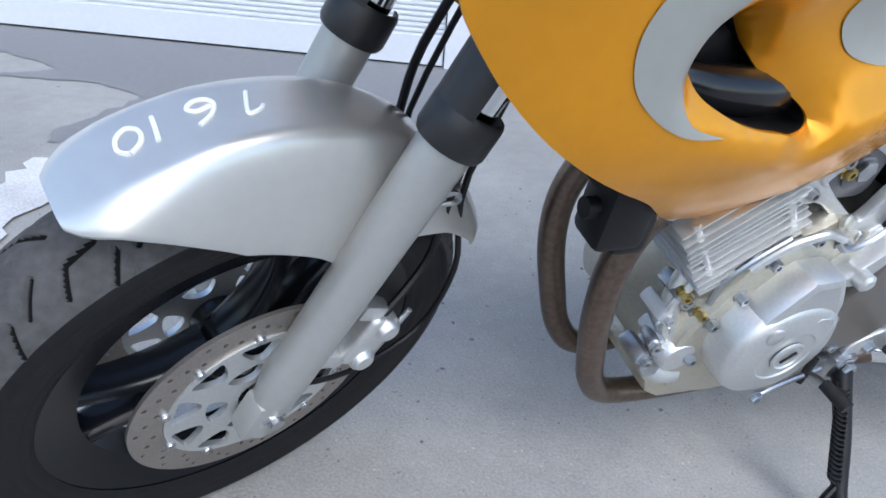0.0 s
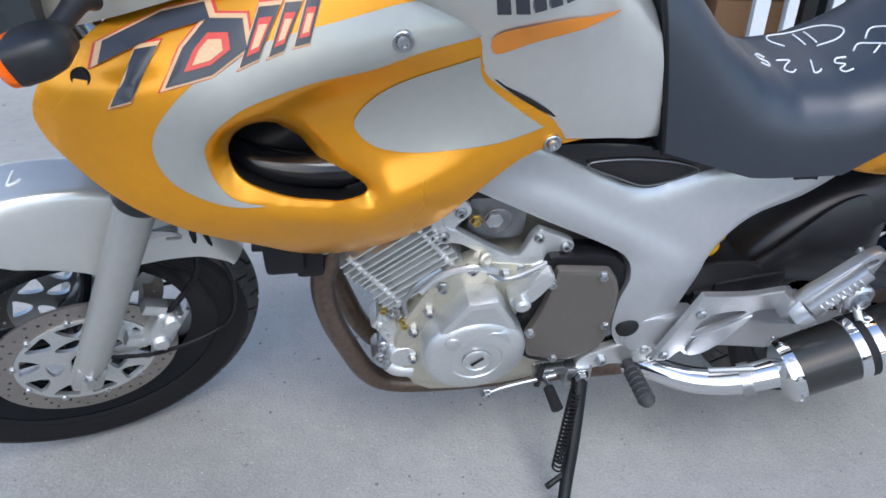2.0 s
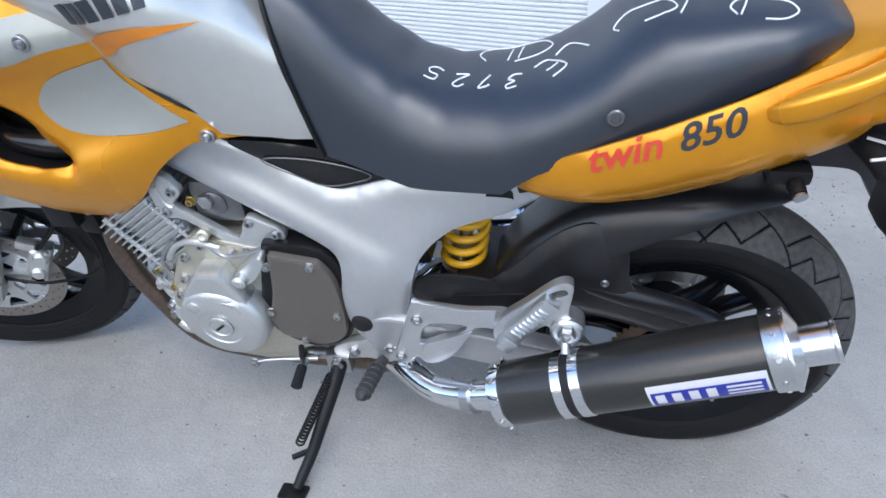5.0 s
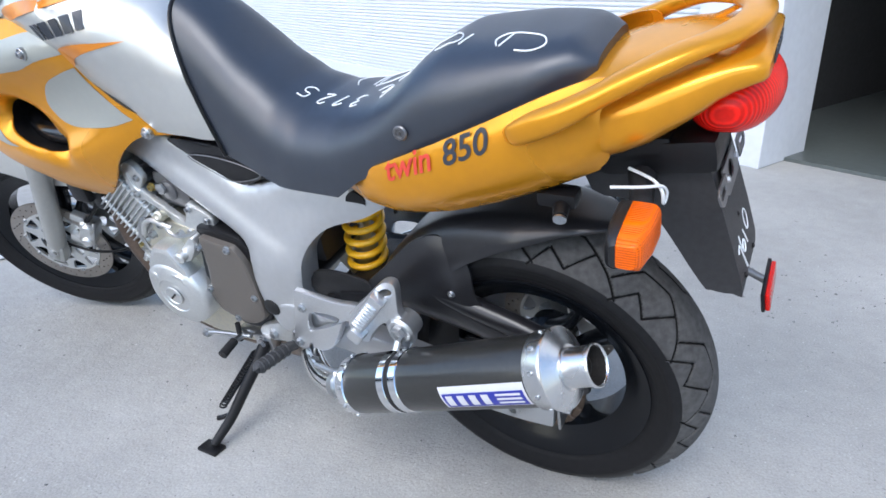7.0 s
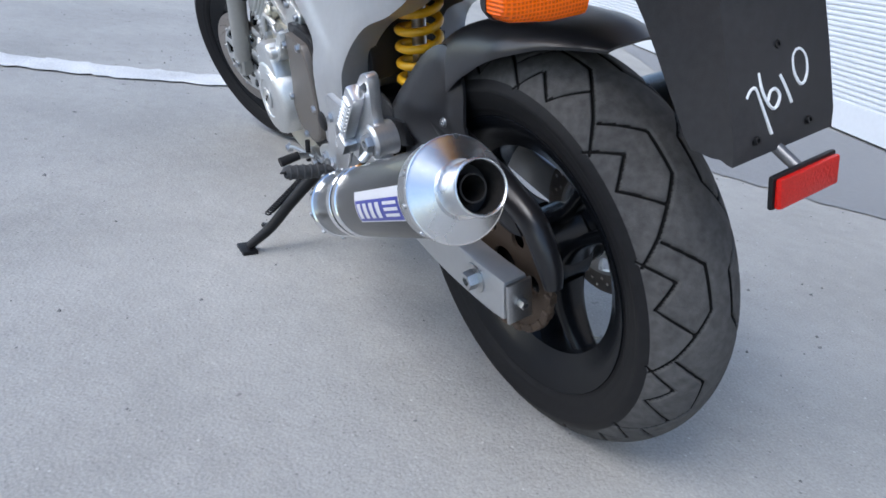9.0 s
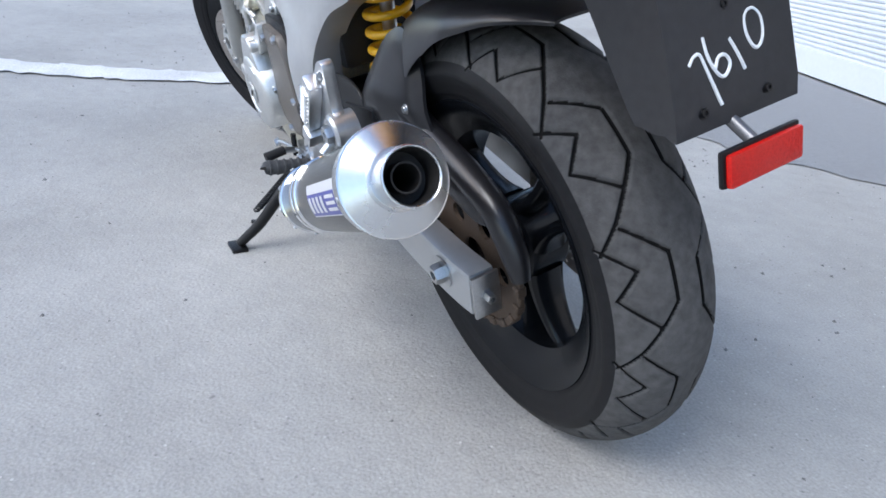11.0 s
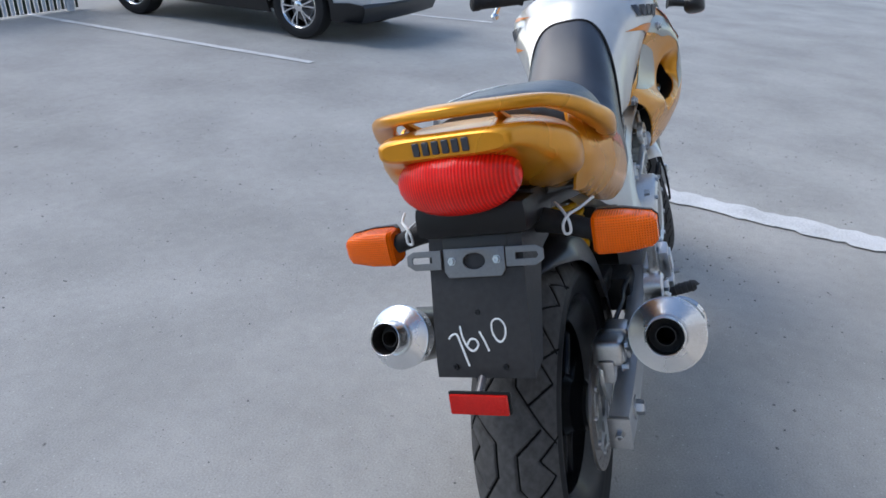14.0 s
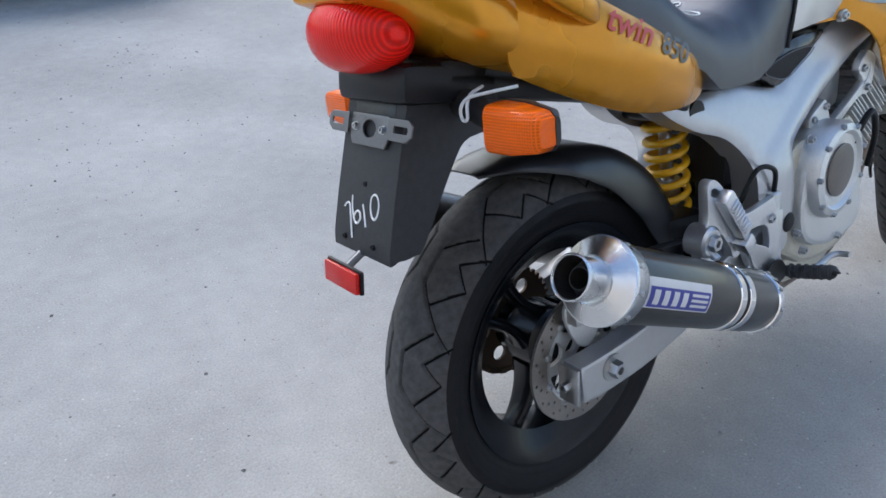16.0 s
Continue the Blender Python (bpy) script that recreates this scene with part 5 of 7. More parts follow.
for k in range(6):
    y0 = -0.040 + 0.0138 * k
    part("brand_mark", box((1.0738 - 0.16 * (y0 + 0.005) ** 2, y0 + 0.005, 0.918), (0.003, 0.0098, 0.018), 0.0012, 1), letter_dark, deck, "dark brand shape")
rail_half = [(0.772, -0.160, 0.850, 0.004, 0.006), (0.790, -0.169, 0.856, 0.012, 0.015), (0.822, -0.173, 0.872, 0.016, 0.018), (0.860, -0.170, 0.890, 0.017, 0.016), (0.895, -0.160, 0.908, 0.017, 0.013), (0.930, -0.146, 0.926, 0.018, 0.012), (0.978, -0.116, 0.945, 0.020, 0.010), (1.028, -0.066, 0.955, 0.020, 0.009), (1.048, 0.0, 0.959, 0.020, 0.009)]
rail_path = smooth_curve(rail_half + [(x, -y, z, a_, b_) for x, y, z, a_, b_ in rail_half[-2::-1]], 6, False)
rail_rings = []
for i, q in enumerate(rail_path):
    d = Vector(rail_path[min(i + 1, len(rail_path) - 1)][:3] - rail_path[max(i - 1, 0)][:3]).normalized()
    side = d.cross(Vector((0, 0, 1))).normalized()
    up = side.cross(d).normalized()
    rail_rings.append([Vector(q[:3]) + side * float(q[3]) * math.copysign(abs(math.cos(u)) ** 0.7, math.cos(u)) + up * float(q[4]) * math.copysign(abs(math.sin(u)) ** 0.7, math.sin(u)) for u in np.linspace(0, 2 * math.pi, 20, endpoint=False)])
rail = part("grab_rail", loft(rail_rings), orange, bike, "orange painted grab rail round the tail")
for y in (-0.066, 0.066):
    part("rail_stay", loft([[(x - 2.5 * y * y, y + e * w, z) for e, z in ((-1, z0), (1, z0), (1, z0 + 0.006), (-1, z0 + 0.006))] for x, w, z0 in ((0.985, 0.012, 0.918), (1.015, 0.006, 0.934), (1.042, 0.004, 0.949))]), orange, rail, "orange rail gusset")


# tail lamp
lamp = bmesh.new()
bmesh.ops.create_uvsphere(lamp, u_segments=48, v_segments=24, radius=1.0)
for v in lamp.verts:
    x, y, z = v.co
    v.co = (1.030 + 0.060 * math.copysign(abs(x) ** 0.8, x) * (1 - 0.25 * y * y), 0.089 * math.copysign(abs(y) ** 0.9, y), 0.8615 + 0.048 * z + 0.004 * x)
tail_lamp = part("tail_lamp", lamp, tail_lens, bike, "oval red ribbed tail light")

# ---- rear mudguard with the number bracket, crayon digits and reflector
back = [(0.86, 0.80), (0.86, 0.725), (0.925, 0.715), (0.955, 0.69), (1.020, 0.590), (1.036, 0.580), (1.064, 0.580), (1.0755, 0.596), (1.012, 0.795), (0.995, 0.812)]
guard_bm = plate(smooth_curve(back, 3), -0.073, 0.073, 0.009, (), 3)
for v in guard_bm.verts:
    t = (0.81 - v.co.z) / 0.25
    v.co.y *= 0.96 + 0.06 * t
guard = part("rear_mudguard", guard_bm, guard_plastic, bike, "dull black rear mudguard with white crayon digits")


def on_guard(y, h, out=0.0):
    """On the mudguard's rear face: y across, h metres up from its foot."""
    t = h / 0.209
    return (1.0755 - 0.0635 * t + 0.948 * out, y, 0.596 + 0.199 * t + 0.305 * out)


GUARD_DIGITS = [[(-0.051, 0.039), (-0.045, 0.045), (-0.038, 0.045), (-0.033, 0.032), (-0.022, -0.001)], [(-0.032, 0.058), (-0.030, 0.044), (-0.026, 0.033), (-0.019, 0.023), (-0.012, 0.022), (-0.006, 0.030), (-0.010, 0.038), (-0.018, 0.038), (-0.023, 0.030)], [(-0.003, 0.050), (0.004, 0.036), (0.010, 0.021)], [(0.023, 0.068), (0.017, 0.062), (0.017, 0.049), (0.023, 0.037), (0.030, 0.035), (0.036, 0.044), (0.036, 0.058), (0.029, 0.067), (0.021, 0.067)]]
for stroke in GUARD_DIGITS:
    part("crayon_stroke", tube([on_guard(u, v, 0.0008) for u, v in smooth_curve(stroke, 5, False)], 0.0017, 6, 0), chalk, guard, "white crayon digits 7610")
tilt_g = Matrix.Rotation(radians(-17.7), 4, "Y")
brk = part("number_bracket", moved(plate([(-0.040, -0.021), (0.040, -0.021), (0.046, -0.012), (0.046, 0.021), (-0.046, 0.021), (-0.046, -0.012)], -0.0015, 0.0015, 0.0008, [[(0.017 * math.cos(a), 0.002 + 0.012 * math.sin(a)) for a in np.linspace(0, 2 * math.pi, 14, endpoint=False)]]), Matrix.Translation(on_guard(0.0, 0.150, 0.006)) @ tilt_g @ Matrix.Rotation(radians(90), 4, "Z")), steel_dark, bike, "dark steel number bracket with slotted ears")
for s in SIDES:
    ear = [(0.002, -0.014), (0.044, -0.014), (0.056, -0.006), (0.056, 0.008), (0.046, 0.014), (0.002, 0.014)]
    slot = [(0.016, -0.004), (0.046, -0.004), (0.048, 0.0), (0.046, 0.005), (0.016, 0.005)]
    part("bracket_ear", moved(plate([(s * x, z) for x, z in ear], -0.0015, 0.0015, 0.0008, [[(s * x, z) for x, z in slot]]), Matrix.Translation(on_guard(s * 0.047, 0.156, 0.010)) @ tilt_g @ Matrix.Rotation(radians(90), 4, "Z")), steel_dark, brk, "slotted bracket ear")
    part("bracket_screw", bolt(on_guard(s * 0.034, 0.153, 0.008), (0.948, 0, 0.317), 0.005, 0.004), steel, brk, "small screw")
    part("rivet", bolt(on_guard(s * 0.038 - 0.005, -0.002, 0.0), (0.948, 0, 0.317), 0.004, 0.003, "round"), black_plastic, guard, "small black rivet")
part("rivet", bolt(on_guard(-0.003, 0.078, 0.0), (0.948, 0, 0.317), 0.004, 0.003, "round"), black_plastic, guard, "small black rivet")
part("bracket_shadow_rib", box(on_guard(0.0, 0.175, -0.004), (0.012, 0.10, 0.03), 0.005, 2, tilt_g), dull_plastic, guard)
refl = part("reflector", box((1.111, -0.005, 0.553), (0.007, 0.088, 0.030), 0.003, 2, Matrix.Rotation(radians(-8), 4, "Y")), red_reflector, bike, "red rear reflector in a black holder")
part("reflector_back", box((1.105, -0.005, 0.553), (0.006, 0.094, 0.034), 0.003, 2, Matrix.Rotation(radians(-8), 4, "Y")), black_plastic, refl, "black holder")
part("reflector_stay", tube([(1.045, -0.005, 0.590), (1.070, -0.006, 0.578), (1.102, -0.006, 0.562)], 0.006, 10), steel_dark, refl, "dark metal stay")

for s in SIDES:
    rings = []
    for y, hx, hz in ((0.158, 0.020, 0.026), (0.164, 0.026, 0.030), (0.20, 0.026, 0.029), (0.238, 0.021, 0.023), (0.246, 0.014, 0.016)):
        rings.append([(0.952 + hx * math.copysign(abs(math.cos(q)) ** 0.45, math.cos(q)), s * y, 0.744 + hz * math.copysign(abs(math.sin(q)) ** 0.45, math.sin(q))) for q in np.linspace(0, 2 * math.pi, 28, endpoint=False)])
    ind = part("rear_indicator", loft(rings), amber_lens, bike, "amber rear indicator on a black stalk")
    half = [[(min(x, 0.952 - 0.006) - 0.004, y * 1.004, 0.744 + (z - 0.744) * 1.05) for x, y, z in r] for r in rings]
    part("indicator_body", loft(half), dull_plastic, ind, "black indicator body")
    part("stalk", tube([(0.93, s * 0.06, 0.765), (0.94, s * 0.11, 0.758), (0.952, s * 0.16, 0.746)], [0.022, 0.017, 0.015], 14), rubber, ind, "black rubber stalk")
    part("wire_loop", tube([(0.91, s * 0.155, 0.784), (0.950, s * 0.142, 0.782), (0.968, s * 0.128, 0.778), (0.974, s * 0.120, 0.766), (0.973, s * 0.121, 0.752), (0.972, s * 0.129, 0.754), (0.970, s * 0.128, 0.770), (0.955, s * 0.118, 0.780), (0.92, s * 0.100, 0.783)], 0.0022, 8, 6), wire_white, ind, "white cable loop")
part("under_tail", join(box((0.76, 0, 0.757), (0.44, 0.17, 0.05), 0.02, 2, Matrix.Rotation(radians(-12), 4, "Y")), box((0.95, 0, 0.79), (0.16, 0.17, 0.05), 0.015, 2, Matrix.Rotation(radians(-8), 4, "Y"))), black_plastic, bike, "black plastic tail underside")
lock = part("helmet_lock", join(box((0.830, -0.125, 0.742), (0.058, 0.035, 0.024), 0.008), lathe([(0.011, 0), (0.012, 0.003), (0.010, 0.02), (0.006, 0.022), (0, 0.022)], (0.838, -0.140, 0.735), (0.2, -1, -0.3), 18)), black_plastic, bike, "black helmet lock with steel barrel")
part("lock_barrel", lathe([(0.0095, 0), (0.0095, 0.003), (0, 0.003)], (0.8425, -0.1612, 0.7285), (0.2, -1, -0.3), 18), steel, lock, "steel lock barrel")


# ---- frame
def frame_depth(x, z):
    """Spar skin: flares out towards the pivot, with a raised lower facet along a slanted crease."""
    t = min(1.0, max(0.0, (z - 0.50) / 0.18))
    below = (0.667 - 0.50 * x) - z if x < 0.25 else 0.543 - z - 0.0
    step = min(1.0, max(0.0, below / 0.006 + 0.5)) * min(1.0, max(0.0, (0.262 - x - 0.3 * max(0.0, 0.54 - z)) / 0.010 + 0.5))
    return 0.146 - 0.053 * t + 0.006 * step


SPAR = [(-0.34, 0.895), (-0.20, 0.815), (-0.003, 0.728), (0.085, 0.686), (0.156, 0.656), (0.19, 0.655), (0.285, 0.676), (0.37, 0.682), (0.45, 0.688), (0.550, 0.732), (0.550, 0.732), (0.556, 0.714), (0.520, 0.668), (0.45, 0.625), (0.362, 0.592), (0.305, 0.536), (0.285, 0.47),
        (0.268, 0.39), (0.245, 0.335), (0.215, 0.318), (0.180, 0.338), (0.160, 0.385), (0.157, 0.45), (0.165, 0.50), (0.158, 0.535), (0.122, 0.562), (0.013, 0.612), (-0.105, 0.668), (-0.22, 0.72), (-0.34, 0.79)]
INSERT = [(0.004, 0.736), (0.045, 0.743), (0.133, 0.737), (0.202, 0.719), (0.280, 0.689), (0.280, 0.689), (0.226, 0.676), (0.184, 0.658), (0.145, 0.662), (0.096, 0.686)]
INLAY = [(0.059, 0.713), (0.121, 0.719), (0.197, 0.709), (0.240, 0.692), (0.240, 0.692), (0.203, 0.676), (0.159, 0.669), (0.119, 0.683)]
for s in SIDES:
    spar = part("frame_spar", flip(panel(smooth_curve(SPAR, 4), frame_depth, 0.055, (), 0.0085, 0.008, 0.009, 6), s), frame_paint, bike, "silver painted aluminium frame spar")
    ins = part("knee_panel", flip(panel(smooth_curve(INSERT, 4), lambda x, z: 0.107, 0.02, (), 0.016, 0.006, 0.008), s), gloss_black, bike, "glossy black knee panel")
    part("rubber_inlay", flip(panel(smooth_curve(INLAY, 4), lambda x, z: 0.1105, 0.004, (), 0.02, 0.003, 0.004), s), rubber, ins, "black rubber inlay")
    part("inlay_seam", flip(tube([(x, -0.1110, z) for x, z in INLAY[:3] + INLAY[3:4] + INLAY[5:]], 0.0012, 6, 4, True), s), steel_dark, ins, "thin raised seam")
    part("pivot_cap", flip(lathe([(0.0205, -0.02), (0.0205, 0.003), (0.018, 0.0055), (0.010, 0.007), (0, 0.0075)], (0.186, -0.150, 0.387), (0, -1, 0), 28), s), rubber, spar, "black rubber pivot cap")
part("steering_head", join(lathe([(0.045, -0.13), (0.05, -0.12), (0.05, 0.12), (0.045, 0.13), (0, 0.13)], (-0.42, 0.02, 0.93), tuple(rake), 24), box((-0.36, 0, 0.86), (0.12, 0.15, 0.12), 0.02)), frame_paint, bike, "silver steering head")
# black mass added between the spars in place of shade and dark clutter
part("dark_infill", join(box((0.262, 0.0, 0.585), (0.10, 0.165, 0.21), 0.012, 2), box((0.285, 0.045, 0.50), (0.05, 0.06, 0.10), 0.01, 2)), dull_plastic, bike, "black infill for the shade and dark parts between the spars")
for s in SIDES:
    part("subframe_tube", flip(tube([(0.47, -0.095, 0.672), (0.60, -0.10, 0.715), (0.75, -0.098, 0.765), (0.90, -0.08, 0.800)], 0.009, 10, 2), s), dull_plastic, bike, "black rear subframe tube")
part("frame_cross", join(tube([(0.20, -0.13, 0.40), (0.20, 0.13, 0.40)], 0.03, 16, 0), tube([(0.44, -0.10, 0.655), (0.44, 0.10, 0.655)], 0.022, 14, 0), box((0.15, 0, 0.70), (0.40, 0.15, 0.10), 0.02)), black_plastic, bike, "black inner frame and air box")
for s in SIDES:
    sub = part("engine_hanger", flip(plate(smooth_curve([(-0.136, 0.681), (-0.113, 0.660), (-0.108, 0.642), (-0.126, 0.622), (-0.122, 0.608), (-0.040, 0.552), (-0.020, 0.558), (-0.007, 0.588), (0.004, 0.600), (0.018, 0.595), (0.056, 0.576), (0.065, 0.563), (0.057, 0.546), (0.020, 0.530), (-0.006, 0.516), (-0.022, 0.511), (-0.038, 0.524), (-0.118, 0.582), (-0.150, 0.586), (-0.164, 0.604), (-0.167, 0.660)], 3), -0.120, -0.104, 0.004), s), cast, bike, "cast aluminium engine hanger plate")
    part("raised_edge", flip(tube([(-0.012, -0.121, 0.523), (0.020, -0.121, 0.537), (0.040, -0.121, 0.546)], 0.0022, 6, 2), s), cast, sub)
    part("raised_edge", flip(tube([(-0.150, -0.121, 0.655), (-0.146, -0.121, 0.622), (-0.132, -0.121, 0.612)], 0.0022, 6, 2), s), cast, sub)
    for x, z in ((-0.147, 0.601), (-0.124, 0.645), (0.004, 0.586), (0.050, 0.565), (-0.018, 0.526)):
        part("bolt", flip(bolt((x, -0.120, z), (0, -1, 0), 0.0075, 0.007, "round"), s), steel, sub, "socket bolt")
        part("socket", flip(lathe([(0.0042, 0.0), (0.0042, 0.0012), (0.0, 0.0012)], (x, -0.1225, z), (0, -1, 0), 6), s), black_plastic, sub, "dark hexagon socket")


# ---- engine
def ring2(cx, cz, r, n=40, sx=1.0):
    return [(cx + sx * r * math.cos(a), cz + r * math.sin(a)) for a in np.linspace(0, 2 * math.pi, n, endpoint=False)]


engine = part("crankcase", join(
    plate(smooth_curve([(-0.215, 0.395), (-0.16, 0.505), (-0.10, 0.545), (0.02, 0.530), (0.12, 0.530), (0.165, 0.46), (0.165, 0.32), (0.10, 0.27), (0.03, 0.235), (-0.10, 0.225), (-0.19, 0.255), (-0.22, 0.32)], 3), -0.125, 0.125, 0.012),
    plate(smooth_curve([(-0.18, 0.25), (0.06, 0.24), (0.05, 0.18), (-0.15, 0.175)], 3), -0.09, 0.09, 0.015)), cast_old, bike, "stained cast aluminium crankcase")
# generator cover with a faceted crown, left
gen = part("generator_cover", join(
    lathe([(0.089, -0.05), (0.089, 0.012), (0.085, 0.020), (0.074, 0.027), (0.045, 0.031), (0.043, 0.029), (0.0, 0.030)], (-0.090, -0.150, 0.372), (0, -1, 0), 64),
    plate([(-0.168, 0.385), (-0.150, 0.445), (-0.110, 0.500), (-0.060, 0.502), (-0.030, 0.452), (-0.014, 0.400), (-0.05, 0.37), (-0.13, 0.36)], -0.1715, -0.12, 0.012, (), 2),
    plate([(-0.106, 0.420), (-0.070, 0.448), (-0.036, 0.442), (-0.022, 0.405), (-0.05, 0.385), (-0.10, 0.385)], -0.1785, -0.14, 0.010, (), 1),
    lathe([(0.014, -0.01), (0.0135, 0.008), (0.010, 0.010), (0, 0.009)], (-0.133, -0.172, 0.417), (0, -1, 0), 16)), cast, bike, "cast aluminium generator cover")
part("plug", lathe([(0.025, 0.0), (0.025, 0.0025), (0.022, 0.004), (0.020, 0.002), (0, 0.002)], (-0.089, -0.181, 0.374), (0, -1, 0), 32), cast, gen, "round cover plug")
part("plug_slot", box((-0.089, -0.1845, 0.374), (0.026, 0.002, 0.005), 0.0008, 1, Matrix.Rotation(radians(-40), 4, "Y")), black_plastic, gen)
spr = part("sprocket_cover", plate(smooth_curve([(0.034, 0.540), (0.034, 0.540), (0.125, 0.528), (0.125, 0.528), (0.150, 0.480), (0.152, 0.36), (0.120, 0.320), (0.075, 0.310), (0.012, 0.330), (0.012, 0.330), (-0.004, 0.372), (-0.004, 0.372), (0.022, 0.45)], 3), -0.150, -0.10, 0.008), cover_brown, bike, "bronze brown sprocket cover")
part("cover_rim", plate(smooth_curve([(-0.02, 0.36), (0.022, 0.555), (0.022, 0.555), (0.135, 0.545), (0.165, 0.48), (0.162, 0.36), (0.12, 0.30), (0.05, 0.29)], 3), -0.135, -0.09, 0.006), black_plastic, spr, "black gasket rim")
for x, z in ((0.028, 0.512), (0.112, 0.520), (0.008, 0.395), (0.060, 0.322), (0.140, 0.40)):
    part("bolt", bolt((x, -0.149, z), (0, -1, 0), 0.008, 0.007), steel, spr, "cover bolt")
part("clutch_arm", join(plate(smooth_curve([(-0.040, 0.485), (-0.015, 0.510), (0.022, 0.540), (0.026, 0.520), (0.000, 0.482), (-0.025, 0.468)], 3), -0.158, -0.12, 0.006), lathe([(0.013, -0.02), (0.013, 0.012), (0.008, 0.016), (0, 0.016)], (-0.022, -0.160, 0.488), (0, -1, 0), 18)), cast, engine, "cast clutch release housing")
for x, z in ((-0.165, 0.445), (-0.145, 0.50), (-0.10, 0.535), (-0.045, 0.520), (-0.19, 0.40), (-0.19, 0.33)):
    part("bolt", bolt((x, -0.128, z), (0, -1, 0), 0.008, 0.010), steel, engine, "case bolt")
# cylinders: separate fins on a slanted block
axis_c = Vector((-0.59, 0, 0.807))
fin_d = Vector((0.807, 0, 0.59))
origin_c = Vector((-0.165, 0, 0.49))
turn_c = Matrix.Translation(origin_c) @ Matrix(((fin_d.x, 0, axis_c.x, 0), (0, 1, 0, 0), (fin_d.z, 0, axis_c.z, 0), (0, 0, 0, 1)))
cyl = part("cylinder_block", join(moved(box((0, 0, 0.085), (0.115, 0.215, 0.21), 0.02, 3), turn_c)), cast, bike, "finned cast aluminium cylinder block")
for k in range(11):
    h = 0.010 + 0.0122 * k
    part("fin", moved(box((0.0, 0, h), (0.152 + 0.004 * (k % 2), 0.246 + 0.006 * math.sin(k), 0.0034), 0.0012, 2), turn_c), cast, cyl)
for fx in (-0.055, 0.058):
    part("stud", moved(tube([(fx, -0.116, 0.005), (fx, -0.116, 0.14)], 0.005, 8, 0), turn_c), cast, cyl)
part("cylinder_head", moved(join(box((0, 0, 0.185), (0.17, 0.235, 0.055), 0.015, 3), box((0.01, 0, 0.24), (0.13, 0.22, 0.06), 0.025, 3)), turn_c), cast, bike, "cast aluminium cylinder head")
part("water_pump", join(lathe([(0.03, -0.03), (0.03, 0.0), (0.024, 0.008), (0, 0.010)], (-0.205, -0.118, 0.330), (0, -1, 0), 20), tube([(-0.22, -0.10, 0.36), (-0.235, -0.09, 0.42), (-0.225, -0.085, 0.47)], 0.013, 12), tube([(-0.23, -0.11, 0.30), (-0.215, -0.115, 0.29), (-0.19, -0.115, 0.285)], 0.016, 12)), cast, engine, "cast water pump and pipe")
part("wiring_clamp", join(tube([(-0.222, -0.075, 0.45), (-0.215, -0.09, 0.40), (-0.20, -0.10, 0.365), (-0.205, -0.10, 0.34)], 0.006, 8), box((-0.20, -0.105, 0.40), (0.016, 0.02, 0.03), 0.004), bolt((-0.205, -0.115, 0.41), (0, -1, 0), 0.007, 0.012)), brass, engine, "tarnished brass fittings")
for x, z, m_ in ((-0.232, 0.435, steel), (-0.245, 0.40, cast), (-0.225, 0.345, cast), (-0.245, 0.315, steel), (-0.215, 0.30, cast)):
    part("fitting", join(box((x, -0.085, z), (0.026, 0.05, 0.022), 0.006, 2, Matrix.Rotation(radians(35), 4, "Y")), bolt((x, -0.11, z), (0, -1, 0), 0.007, 0.008)), m_, engine, "small metal engine fitting")
for k, (x, z, r) in enumerate(((-0.232, 0.470, 0.008), (-0.214, 0.455, 0.010), (-0.236, 0.440, 0.007), (-0.222, 0.420, 0.009), (-0.206, 0.405, 0.007), (-0.196, 0.378, 0.010), (-0.232, 0.372, 0.008), (-0.212, 0.352, 0.009), (-0.240, 0.345, 0.007), (-0.178, 0.350, 0.006), (-0.186, 0.425, 0.006), (-0.172, 0.470, 0.007))):
    part("engine_bolt", join(lathe([(r * 1.5, -0.03), (r * 1.5, 0.0), (r * 1.2, 0.003), (0, 0.003)], (x, -0.098 - 0.004 * (k % 3), z), (-0.3, -1, 0.1), 14), bolt((x - 0.001, -0.101 - 0.004 * (k % 3), z), (-0.3, -1, 0.1), r, 0.009)), (steel, cast, brass)[k % 3 if k % 4 else 0], engine, "small bolt with boss")
for k, pts in enumerate(([(-0.150, -0.132, 0.545), (-0.185, -0.128, 0.510), (-0.205, -0.122, 0.470), (-0.200, -0.118, 0.430)], [(-0.062, -0.135, 0.535), (-0.105, -0.140, 0.552), (-0.150, -0.134, 0.532), (-0.180, -0.128, 0.495)], [(-0.228, -0.105, 0.460), (-0.245, -0.104, 0.420), (-0.240, -0.106, 0.380), (-0.222, -0.108, 0.352)], [(0.030, -0.128, 0.545), (-0.010, -0.136, 0.528), (-0.050, -0.140, 0.520), (-0.075, -0.138, 0.535)])):
    part("coolant_pipe", tube(pts, (0.0045, 0.006, 0.0055, 0.004)[k], 8), (steel, cast, cast, steel)[k], engine, "thin metal engine pipe")
part("water_joint", join(box((-0.105, -0.120, 0.548), (0.05, 0.03, 0.022), 0.007, 2, Matrix.Rotation(radians(-30), 4, "Y")), lathe([(0.009, -0.02), (0.009, 0.008), (0.011, 0.010), (0.011, 0.016), (0.007, 0.018), (0.0, 0.015)], (-0.085, -0.126, 0.560), (0.2, -0.9, 0.4), 16)), cast_old, engine, "stained cast water joint")
